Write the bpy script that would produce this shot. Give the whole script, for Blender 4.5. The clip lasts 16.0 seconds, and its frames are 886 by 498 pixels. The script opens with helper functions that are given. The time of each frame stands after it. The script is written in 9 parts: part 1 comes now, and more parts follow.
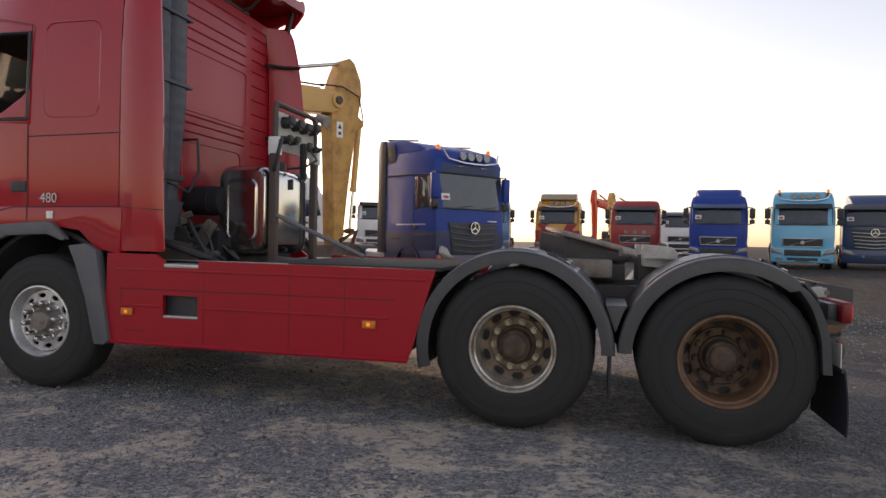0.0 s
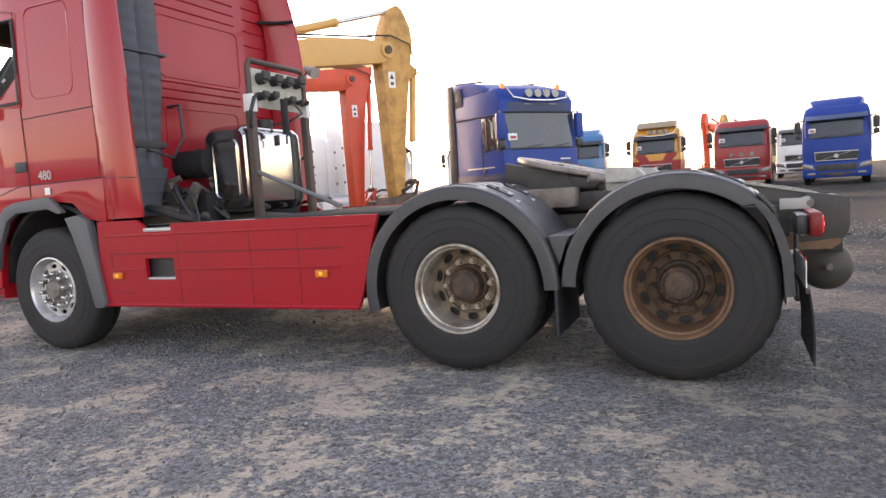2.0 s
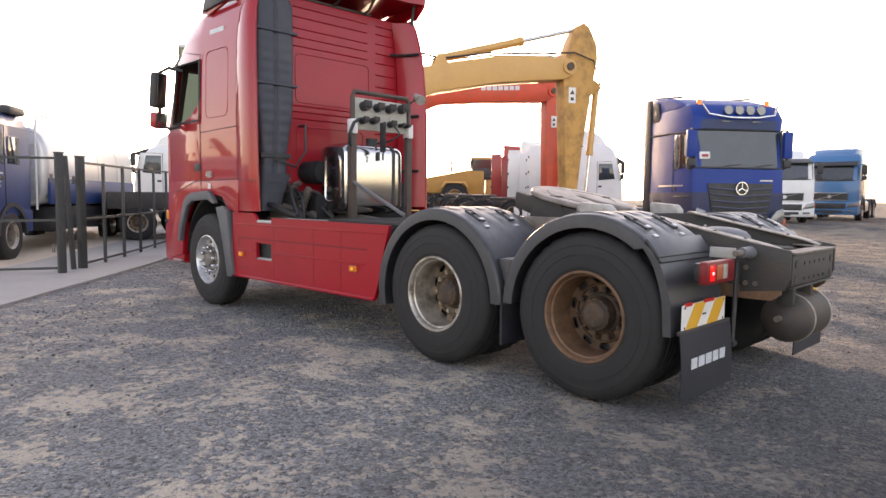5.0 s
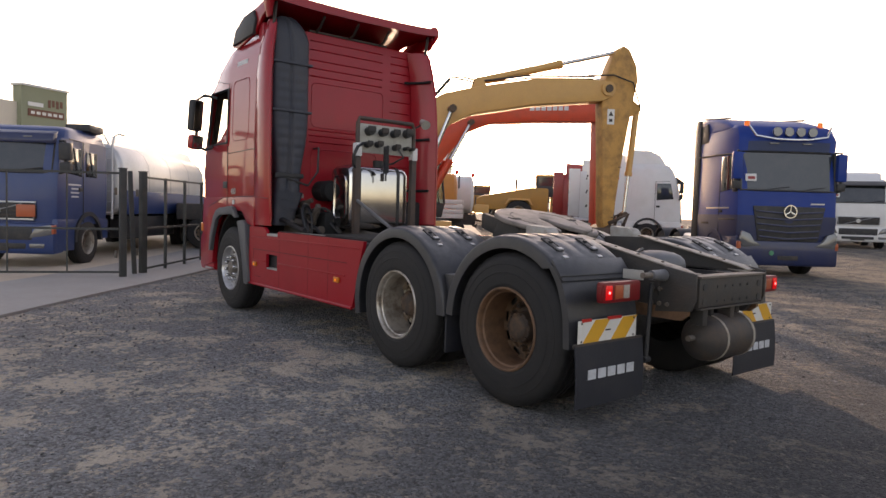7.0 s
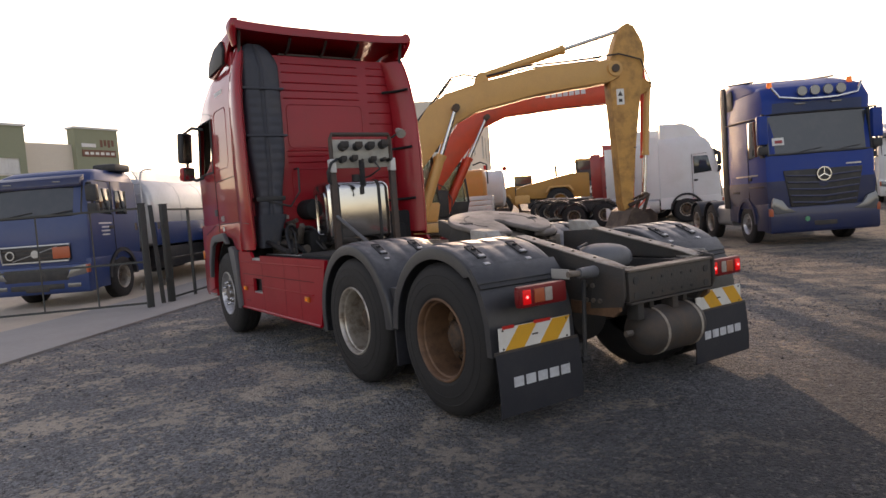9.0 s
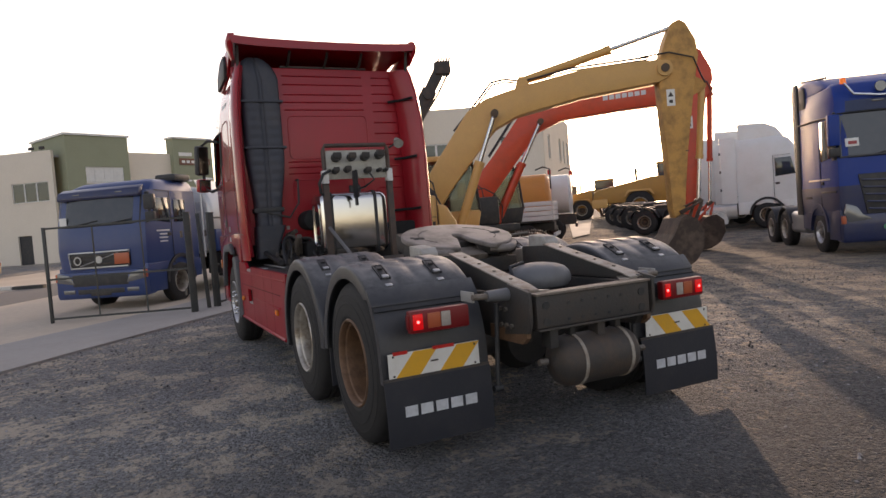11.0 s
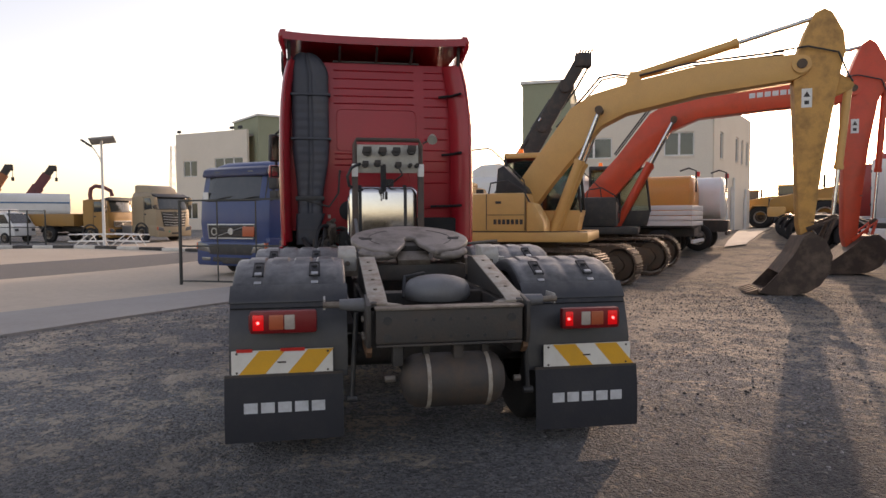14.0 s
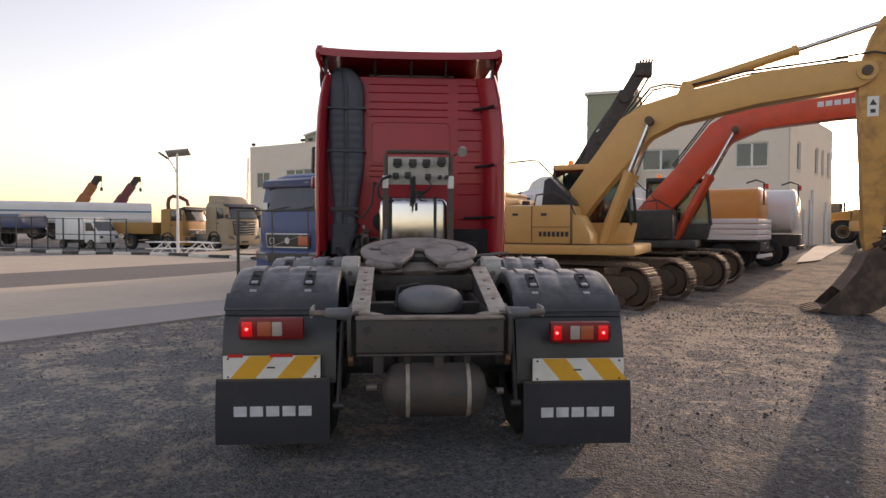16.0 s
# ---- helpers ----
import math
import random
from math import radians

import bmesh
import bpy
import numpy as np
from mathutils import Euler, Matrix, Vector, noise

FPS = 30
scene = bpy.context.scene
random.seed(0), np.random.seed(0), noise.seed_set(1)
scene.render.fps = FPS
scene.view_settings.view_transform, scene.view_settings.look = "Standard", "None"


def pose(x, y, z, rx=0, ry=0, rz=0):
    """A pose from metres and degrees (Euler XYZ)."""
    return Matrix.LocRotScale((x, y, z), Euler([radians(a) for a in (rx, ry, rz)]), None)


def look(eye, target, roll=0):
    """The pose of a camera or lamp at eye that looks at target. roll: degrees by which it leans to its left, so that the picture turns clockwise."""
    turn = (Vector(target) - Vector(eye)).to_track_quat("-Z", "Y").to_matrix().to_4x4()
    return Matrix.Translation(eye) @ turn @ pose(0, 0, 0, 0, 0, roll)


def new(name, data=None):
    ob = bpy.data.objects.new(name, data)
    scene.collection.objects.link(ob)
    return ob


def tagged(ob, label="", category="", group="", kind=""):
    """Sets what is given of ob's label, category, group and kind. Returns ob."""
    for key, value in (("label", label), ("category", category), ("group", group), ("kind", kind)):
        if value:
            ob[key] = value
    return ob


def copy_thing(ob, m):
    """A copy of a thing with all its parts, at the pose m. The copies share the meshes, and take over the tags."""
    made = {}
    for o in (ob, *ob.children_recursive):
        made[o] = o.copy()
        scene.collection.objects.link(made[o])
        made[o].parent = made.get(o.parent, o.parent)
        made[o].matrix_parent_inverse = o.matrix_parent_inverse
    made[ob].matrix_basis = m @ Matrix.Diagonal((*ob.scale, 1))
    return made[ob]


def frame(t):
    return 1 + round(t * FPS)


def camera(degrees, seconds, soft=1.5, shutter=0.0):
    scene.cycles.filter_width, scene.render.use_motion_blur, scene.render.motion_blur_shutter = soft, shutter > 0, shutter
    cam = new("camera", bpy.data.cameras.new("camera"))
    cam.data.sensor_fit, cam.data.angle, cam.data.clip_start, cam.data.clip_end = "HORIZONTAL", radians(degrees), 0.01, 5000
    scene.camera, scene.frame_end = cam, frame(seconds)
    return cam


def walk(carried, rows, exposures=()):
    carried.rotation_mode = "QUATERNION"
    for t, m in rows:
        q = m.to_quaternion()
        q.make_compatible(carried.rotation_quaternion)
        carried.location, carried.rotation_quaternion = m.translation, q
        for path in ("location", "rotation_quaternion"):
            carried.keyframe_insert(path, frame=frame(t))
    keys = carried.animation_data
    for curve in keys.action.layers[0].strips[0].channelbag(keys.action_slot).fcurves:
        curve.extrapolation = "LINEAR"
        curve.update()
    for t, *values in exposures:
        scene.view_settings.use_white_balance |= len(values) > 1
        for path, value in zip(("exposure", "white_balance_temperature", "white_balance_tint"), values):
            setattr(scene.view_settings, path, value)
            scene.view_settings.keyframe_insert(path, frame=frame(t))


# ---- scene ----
cam = camera(67.6, 16.0)
PATH = [
    (0, (-0.629, -5.654, 1.264), (-1.096, -3.709, 1.235), 1.3),
    (0.5, (-0.315, -5.569, 1.224), (-0.897, -3.662, 1.072), -1.1),
    (1, (-0.035, -5.462, 1.205), (-0.647, -3.57, 0.994), -2.6),
    (1.5, (0.176, -5.27, 1.184), (-0.536, -3.417, 0.942), -2.1),
    (2, (0.427, -5.134, 1.188), (-0.371, -3.309, 1.007), -3.8),
    (2.5, (0.713, -5.036, 1.209), (-0.238, -3.284, 1.04), -3.8),
    (3, (0.955, -4.898, 1.201), (-0.134, -3.237, 0.965), -3.3),
    (3.5, (1.284, -4.799, 1.21), (0.138, -3.163, 1.118), -5.1),
    (4, (1.664, -4.808, 1.26), (0.373, -3.283, 1.175), -2.8),
    (4.2, (1.816, -4.825, 1.268), (0.482, -3.341, 1.136), -1.6),
    (6.3, (3.214, -4.687, 1.399), (1.728, -3.352, 1.292), -0.6),
    (6.5, (3.294, -4.628, 1.431), (1.794, -3.309, 1.323), -1.4),
    (7, (3.437, -4.455, 1.343), (1.878, -3.207, 1.231), 1.7),
    (7.5, (3.613, -4.326, 1.28), (2.009, -3.137, 1.171), -0.2),
    (8, (3.836, -4.188, 1.379), (2.219, -3.018, 1.249), -0.8),
    (8.5, (3.885, -3.987, 1.419), (2.262, -2.822, 1.318), -2.0),
    (9, (3.958, -3.705, 1.448), (2.296, -2.6, 1.326), -4.3),
    (9.5, (4.080, -3.394, 1.442), (2.359, -2.38, 1.344), -2.2),
    (9.7, (4.111, -3.281, 1.432), (2.383, -2.277, 1.355), -3.3),
    (11.8, (4.638, -2.025, 1.467), (2.783, -1.283, 1.360), -1.3),
    (12, (4.717, -1.879, 1.472), (2.851, -1.168, 1.362), 0.0),
    (12.5, (4.808, -1.590, 1.500), (2.915, -0.959, 1.351), -0.6),
    (13, (4.788, -1.302, 1.479), (2.862, -0.770, 1.385), 0.2),
    (13.5, (4.818, -0.976, 1.481), (2.875, -0.509, 1.411), 1.6),
    (14, (4.855, -0.690, 1.489), (2.889, -0.333, 1.389), -0.3),
    (14.5, (4.817, -0.480, 1.482), (2.842, -0.183, 1.378), 1.9),
    (15, (4.869, -0.293, 1.490), (2.879, -0.098, 1.418), 0.6),
    (15.5, (4.936, -0.196, 1.495), (2.942, -0.048, 1.421), 0.4),
    (16, (4.956, -0.180, 1.492), (2.963, -0.032, 1.426), 0.2),
]
EXPOSURES = tuple((t, s, 7700, 26) for t, s in ((0, 1.15), (0.5, 1.5), (1.0, 1.75), (1.5, 2.16), (4.2, 2.35), (6.3, 1.3), (9.5, 1.0), (12.0, 0.95), (16.0, 0.95)))
walk(cam, [(t, look(eye, target, roll)) for t, eye, target, roll in PATH], EXPOSURES)

# ---- world and sun ----
SUN = Vector((-0.763, 0.610, 0.215)).normalized()
ELEV = math.asin(SUN.z)
world = bpy.data.worlds.new("evening_sky")
scene.world = world
world.use_nodes = True
wn, wl = world.node_tree.nodes, world.node_tree.links
sky = wn.new("ShaderNodeTexSky")
sky.sky_type = "NISHITA"
sky.sun_disc = False
sky.sun_elevation = ELEV
sky.sun_rotation = math.atan2(SUN.x, SUN.y)
sky.air_density, sky.dust_density, sky.ozone_density = 1.0, 1.2, 1.0
wn["Background"].inputs["Strength"].default_value = 0.15
haze = wn.new("ShaderNodeHueSaturation")
haze.inputs["Saturation"].default_value = 0.74
wl.new(sky.outputs[0], haze.inputs["Color"])
wl.new(haze.outputs[0], wn["Background"].inputs["Color"])

sun = new("sun", bpy.data.lights.new("sun", "SUN"))
sun.data.energy, sun.data.angle, sun.data.color = 1.25, radians(0.6), (1.0, 0.80, 0.58)
sun.matrix_world = look((0, 0, 30), Vector((0, 0, 30)) - SUN)

# ---- materials ----
def rgb(c):
    return (c[0], c[1], c[2], 1.0)


def mat(name, color, rough=0.6, metal=0.0, coat=0.0, dirt=None, dirt_amount=0.3, scale=3.0, grain=0.1, bump=0.0, bump_scale=60.0, rand=0.0, spec=0.5):
    """A node material: base colour with fine grain, patches of dirt and fine relief, all in object space."""
    m = bpy.data.materials.new(name)
    m.use_nodes = True
    nt = m.node_tree
    n, l = nt.nodes, nt.links
    b = n["Principled BSDF"]
    b.inputs["Metallic"].default_value = metal
    b.inputs["Coat Weight"].default_value = coat
    b.inputs["Coat Roughness"].default_value = 0.08
    b.inputs["Specular IOR Level"].default_value = spec
    geo = n.new("ShaderNodeNewGeometry")
    n1 = n.new("ShaderNodeTexNoise")
    n1.inputs["Scale"].default_value, n1.inputs["Detail"].default_value, n1.inputs["Roughness"].default_value = scale, 8.0, 0.65
    n2 = n.new("ShaderNodeTexNoise")
    n2.inputs["Scale"].default_value, n2.inputs["Detail"].default_value = scale * 22.0, 3.0
    l.new(geo.outputs["Position"], n1.inputs["Vector"])
    l.new(geo.outputs["Position"], n2.inputs["Vector"])
    base = n.new("ShaderNodeMix")
    base.data_type = "RGBA"
    base.inputs["A"].default_value = rgb([x * (1 - grain) for x in color])
    base.inputs["B"].default_value = rgb([min(1, x * (1 + grain)) for x in color])
    l.new(n2.outputs["Fac"], base.inputs["Factor"])
    out = base.outputs["Result"]
    ramp = n.new("ShaderNodeMapRange")
    ramp.inputs["From Min"].default_value, ramp.inputs["From Max"].default_value = 0.45, 0.72
    ramp.inputs["To Max"].default_value = dirt_amount
    l.new(n1.outputs["Fac"], ramp.inputs["Value"])
    mix = n.new("ShaderNodeMix")
    mix.data_type = "RGBA"
    mix.inputs["B"].default_value = rgb(dirt or [x * 0.6 for x in color])
    l.new(ramp.outputs["Result"], mix.inputs["Factor"])
    l.new(out, mix.inputs["A"])
    out = mix.outputs["Result"]
    if rand:
        info = n.new("ShaderNodeObjectInfo")
        hsv = n.new("ShaderNodeHueSaturation")
        mr = n.new("ShaderNodeMapRange")
        mr.inputs["To Min"].default_value, mr.inputs["To Max"].default_value = 1 - rand, 1 + rand
        l.new(info.outputs["Random"], mr.inputs["Value"])
        l.new(mr.outputs["Result"], hsv.inputs["Value"])
        l.new(out, hsv.inputs["Color"])
        out = hsv.outputs["Color"]
    l.new(out, b.inputs["Base Color"])
    rr = n.new("ShaderNodeMapRange")
    rr.inputs["To Min"].default_value, rr.inputs["To Max"].default_value = rough * 0.85, min(1, rough * 1.2 + 0.03)
    l.new(n1.outputs["Fac"], rr.inputs["Value"])
    l.new(rr.outputs["Result"], b.inputs["Roughness"])
    if bump:
        n3 = n.new("ShaderNodeTexNoise")
        n3.inputs["Scale"].default_value, n3.inputs["Detail"].default_value = bump_scale, 4.0
        l.new(geo.outputs["Position"], n3.inputs["Vector"])
        bp = n.new("ShaderNodeBump")
        bp.inputs["Strength"].default_value, bp.inputs["Distance"].default_value = bump, 0.01
        l.new(n3.outputs["Fac"], bp.inputs["Height"])
        l.new(bp.outputs["Normal"], b.inputs["Normal"])
    return m


def glow(name, color, strength):
    m = mat(name, color, 0.25, grain=0.05)
    b = m.node_tree.nodes["Principled BSDF"]
    b.inputs["Emission Color"].default_value = rgb(color)
    b.inputs["Emission Strength"].default_value = strength
    return m


def glass(name, tint=(0.6, 0.68, 0.66), alpha=0.3):
    """Clear pane: a see-through part and a mirror-like gloss that grows towards grazing angles."""
    m = bpy.data.materials.new(name)
    m.use_nodes = True
    n, l = m.node_tree.nodes, m.node_tree.links
    n.remove(n["Principled BSDF"])
    tr = n.new("ShaderNodeBsdfTransparent")
    tr.inputs["Color"].default_value = rgb(tint)
    gl = n.new("ShaderNodeBsdfGlossy")
    gl.inputs["Roughness"].default_value = 0.03
    fr = n.new("ShaderNodeFresnel")
    fr.inputs["IOR"].default_value = 1.5
    mx = n.new("ShaderNodeMixShader")
    l.new(fr.outputs[0], mx.inputs[0])
    l.new(tr.outputs[0], mx.inputs[1])
    l.new(gl.outputs[0], mx.inputs[2])
    l.new(mx.outputs[0], n["Material Output"].inputs["Surface"])
    return m


def lacquer(m, rough):
    """A smoother clear coat."""
    m.node_tree.nodes["Principled BSDF"].inputs["Coat Roughness"].default_value = rough


DUST = (0.34, 0.27, 0.19)
M_RED = mat("red_paint", (0.36, 0.006, 0.014), 0.34, coat=0.85, dirt=(0.25, 0.016, 0.018), dirt_amount=0.35, scale=1.5, grain=0.05, spec=0.15)
M_REDBACK = mat("red_back_paint", (0.37, 0.008, 0.018), 0.42, coat=0.25, dirt=(0.23, 0.022, 0.025), dirt_amount=0.4, scale=1.8, grain=0.06)
lacquer(M_RED, 0.035)
M_REDJOINT = mat("skirt_joint", (0.12, 0.004, 0.009), 0.6)
M_REDSKIRT = mat("red_skirt_paint", (0.35, 0.004, 0.013), 0.42, coat=0.15, dirt=(0.24, 0.010, 0.015), dirt_amount=0.45, scale=1.4, grain=0.07, spec=0.3)
M_GREYPLASTIC = mat("grey_plastic", (0.036, 0.038, 0.044), 0.36, dirt=(0.14, 0.12, 0.095), dirt_amount=0.26, scale=3.0, bump=0.12, bump_scale=300)
M_ARCH = mat("dusty_arch_plastic", (0.088, 0.092, 0.102), 0.5, dirt=(0.16, 0.14, 0.115), dirt_amount=0.3, scale=5.0, bump=0.1, bump_scale=200)
M_BLACKPLASTIC = mat("black_plastic", (0.022, 0.024, 0.028), 0.5, dirt=DUST, dirt_amount=0.1, scale=5.0)
M_SLOT = mat("strap_slot", (0.017, 0.018, 0.021), 0.45, dirt=(0.09, 0.08, 0.07), dirt_amount=0.3, scale=9.0)
M_FLAP = mat("mudflap_rubber", (0.014, 0.016, 0.024), 0.6, dirt=(0.06, 0.055, 0.055), dirt_amount=0.3, scale=4.0, bump=0.1)
M_RUBBER = mat("tyre_rubber", (0.0125, 0.0122, 0.0130), 0.68, dirt=(0.044, 0.038, 0.034), dirt_amount=0.36, scale=6.0, bump=0.25, bump_scale=140)
M_FRAME = mat("chassis_steel", (0.034, 0.032, 0.031), 0.6, dirt=(0.15, 0.10, 0.07), dirt_amount=0.4, scale=4.0, bump=0.2)
M_RAMP = mat("worn_steel", (0.14, 0.13, 0.115), 0.5, metal=0.3, dirt=(0.22, 0.12, 0.07), dirt_amount=0.6, scale=7.0, bump=0.2)
M_GREASE = mat("greasy_steel", (0.27, 0.235, 0.215), 0.5, metal=0.25, dirt=(0.07, 0.06, 0.05), dirt_amount=0.8, scale=5.0, bump=0.15)
M_RUST = mat("rusty_rim", (0.185, 0.100, 0.056), 0.55, metal=0.2, dirt=(0.060, 0.036, 0.025), dirt_amount=0.85, scale=9.0, grain=0.25, bump=0.3)
M_RIM = mat("worn_grey_rim", (0.54, 0.50, 0.44), 0.34, metal=0.6, dirt=(0.13, 0.075, 0.042), dirt_amount=0.9, scale=8.0, grain=0.15, bump=0.2)
M_NUT = mat("worn_wheel_nut", (0.50, 0.45, 0.36), 0.45, metal=0.5, dirt=(0.24, 0.13, 0.06), dirt_amount=0.8, scale=16.0, grain=0.2)
M_RUSTPLATE = mat("oily_rusty_plate", (0.135, 0.078, 0.044), 0.6, metal=0.1, dirt=(0.045, 0.030, 0.022), dirt_amount=0.9, scale=11.0, grain=0.3, bump=0.4)
M_DISC = mat("dirty_wheel_disc", (0.25, 0.185, 0.13), 0.6, metal=0.2, dirt=(0.070, 0.040, 0.026), dirt_amount=0.9, scale=9.0, grain=0.2, bump=0.25)
M_XMEMBER = mat("stained_steel", (0.045, 0.042, 0.040), 0.55, dirt=(0.085, 0.060, 0.045), dirt_amount=0.6, scale=5.0, grain=0.2, bump=0.3)
M_RAIL = mat("worn_rail_steel", (0.21, 0.18, 0.15), 0.55, metal=0.15, dirt=(0.085, 0.050, 0.032), dirt_amount=0.85, scale=11.0, grain=0.25, bump=0.3)
M_RAMPTOP = mat("worn_ramp_paint", (0.36, 0.325, 0.28), 0.55, metal=0.1, dirt=(0.14, 0.075, 0.04), dirt_amount=0.9, scale=9.0, grain=0.2, bump=0.25)
M_DECK = mat("dark_chequer_plate", (0.055, 0.053, 0.050), 0.85, spec=0.15, dirt=(0.11, 0.095, 0.08), dirt_amount=0.4, scale=4.0, bump=0.25, bump_scale=90)
M_DOME = mat("dusty_grey_tank", (0.15, 0.155, 0.165), 0.5, dirt=(0.09, 0.075, 0.06), dirt_amount=0.5, scale=6.0, bump=0.1)
M_BLOCK = mat("pale_block_paint", (0.40, 0.385, 0.36), 0.55, dirt=(0.20, 0.15, 0.11), dirt_amount=0.7, scale=8.0, grain=0.12, bump=0.15)
M_ALU = mat("silver_rim", (0.60, 0.60, 0.61), 0.3, metal=0.7, dirt=(0.17, 0.14, 0.115), dirt_amount=0.6, scale=8.0, grain=0.12)
M_HUB = mat("dirty_hub", (0.050, 0.035, 0.027), 0.65, dirt=(0.17, 0.095, 0.05), dirt_amount=0.75, scale=14.0, bump=0.3)
M_FRONTHUB = mat("dusty_steel_hub", (0.22, 0.20, 0.18), 0.5, metal=0.5, dirt=(0.08, 0.055, 0.04), dirt_amount=0.8, scale=14.0, bump=0.25)
M_CHROME = mat("polished_tank", (0.60, 0.59, 0.58), 0.12, metal=1.0, dirt=(0.5, 0.47, 0.42), dirt_amount=0.25, scale=3.0, grain=0.03, bump=0.05, bump_scale=5)
M_RACK = mat("rusty_rack_steel", (0.070, 0.052, 0.046), 0.6, dirt=(0.15, 0.085, 0.055), dirt_amount=0.6, scale=7.0, bump=0.2)
M_SOOT = mat("matt_black_plastic", (0.016, 0.017, 0.019), 0.75, spec=0.25, dirt=(0.05, 0.042, 0.036), dirt_amount=0.3, scale=6.0)
M_CASTING = mat("oily_casting", (0.125, 0.105, 0.090), 0.55, dirt=(0.050, 0.040, 0.034), dirt_amount=0.7, scale=9.0, grain=0.2, bump=0.3)
M_PANEL = mat("control_panel", (0.42, 0.41, 0.37), 0.5, metal=0.3, dirt=(0.2, 0.18, 0.15), dirt_amount=0.5, scale=10.0)
M_TANK = mat("dusty_air_tank", (0.046, 0.040, 0.037), 0.6, dirt=(0.12, 0.075, 0.045), dirt_amount=0.6, scale=6.0, bump=0.2)
M_WHITEPL = mat("white_reflector", (0.72, 0.71, 0.67), 0.4, dirt=(0.5, 0.45, 0.36), dirt_amount=0.3, scale=9.0)
M_YELLOWPL = mat("yellow_reflector", (0.75, 0.38, 0.03), 0.4, dirt=(0.5, 0.3, 0.06), dirt_amount=0.3, scale=9.0)
M_REDPL = mat("red_reflector", (0.6, 0.02, 0.015), 0.35)
M_LETTER = mat("white_letter", (0.62, 0.64, 0.66), 0.5, dirt=(0.4, 0.4, 0.4), dirt_amount=0.4, scale=20)
M_FLAPMARK = mat("worn_white_print", (0.55, 0.57, 0.60), 0.7, dirt=(0.20, 0.20, 0.21), dirt_amount=0.5, scale=14)
M_LAMPRED = mat("tail_lamp_red", (0.20, 0.004, 0.006), 0.4, coat=0.0)
M_LAMPLIT = glow("tail_lamp_lit", (0.8, 0.008, 0.010), 0.14)
M_BULB = glow("tail_lamp_bulb", (1.0, 0.10, 0.10), 3.0)
M_LAMPAMB = glow("amber_lamp", (0.9, 0.28, 0.02), 0.25)
M_LAMPORANGE = mat("lamp_orange_lens", (0.45, 0.10, 0.04), 0.3)
M_MARKER = mat("amber_lens", (0.60, 0.17, 0.015), 0.35)
M_LAMPWHITE = mat("lamp_clear_lens", (0.40, 0.35, 0.31), 0.25)
M_LENS = mat("headlamp_lens", (0.17, 0.175, 0.185), 0.18, metal=0.4, coat=0.3)
M_GLASS = glass("clear_glass")
M_DARKGLASS = mat("dark_windscreen", (0.025, 0.032, 0.036), 0.05, coat=0.5, grain=0.02, dirt=(0.06, 0.06, 0.055), dirt_amount=0.4)
M_INTERIOR = mat("cab_interior", (0.09, 0.075, 0.06), 0.8)
M_STEEL = mat("bright_steel", (0.6, 0.6, 0.6), 0.22, metal=1.0, dirt=(0.3, 0.28, 0.25), dirt_amount=0.3)
M_SILVER = mat("silver_trim", (0.45, 0.46, 0.47), 0.35, metal=0.7)
M_YELLOW = mat("excavator_yellow", (0.64, 0.36, 0.115), 0.5, coat=0.1, dirt=(0.44, 0.26, 0.11), dirt_amount=0.28, scale=2.5, grain=0.12, bump=0.06)
M_ORANGE = mat("excavator_orange", (0.62, 0.058, 0.016), 0.45, coat=0.15, dirt=(0.25, 0.05, 0.025), dirt_amount=0.4, scale=2.5, grain=0.1, bump=0.06)
M_YELLOWWORN = mat("scuffed_yellow", (0.58, 0.305, 0.082), 0.55, dirt=(0.13, 0.065, 0.03), dirt_amount=0.8, scale=2.6, grain=0.15, bump=0.12)
M_INTAKE = mat("dusty_intake_plastic", (0.040, 0.047, 0.066), 0.5, dirt=(0.15, 0.13, 0.11), dirt_amount=0.3, scale=3.0, bump=0.12, bump_scale=300)
M_TRACK = mat("track_steel", (0.095, 0.068, 0.050), 0.6, metal=0.3, dirt=(0.17, 0.095, 0.055), dirt_amount=0.6, scale=5.0, bump=0.3)
M_BUCKET = mat("bucket_steel", (0.048, 0.030, 0.023), 0.65, metal=0.1, dirt=(0.20, 0.145, 0.105), dirt_amount=0.65, scale=3.2, grain=0.2, bump=0.4)
M_BLUE = mat("royal_blue_paint", (0.011, 0.046, 0.25), 0.42, spec=0.22, coat=0.04, dirt=(0.05, 0.075, 0.20), dirt_amount=0.3, scale=1.5, grain=0.05)
M_FLBLUE = mat("fleet_blue_paint", (0.013, 0.043, 0.16), 0.4, coat=0.25, dirt=(0.07, 0.09, 0.17), dirt_amount=0.3, scale=1.5, grain=0.05)
M_LIGHTBLUE = mat("light_blue_paint", (0.10, 0.42, 0.62), 0.35, coat=0.4, dirt=(0.12, 0.34, 0.46), dirt_amount=0.3, scale=1.5)
M_MIDBLUE = mat("mid_blue_paint", (0.03, 0.15, 0.33), 0.35, coat=0.4, dirt=(0.06, 0.14, 0.24), dirt_amount=0.3, scale=1.5)
M_DARKBLUE = mat("dark_blue_paint", (0.025, 0.05, 0.13), 0.35, coat=0.4, dirt=(0.06, 0.07, 0.12), dirt_amount=0.3, scale=1.5)
M_AMBER = mat("amber_paint", (0.62, 0.27, 0.03), 0.4, coat=0.3, dirt=(0.4, 0.2, 0.05), dirt_amount=0.3, scale=1.5)
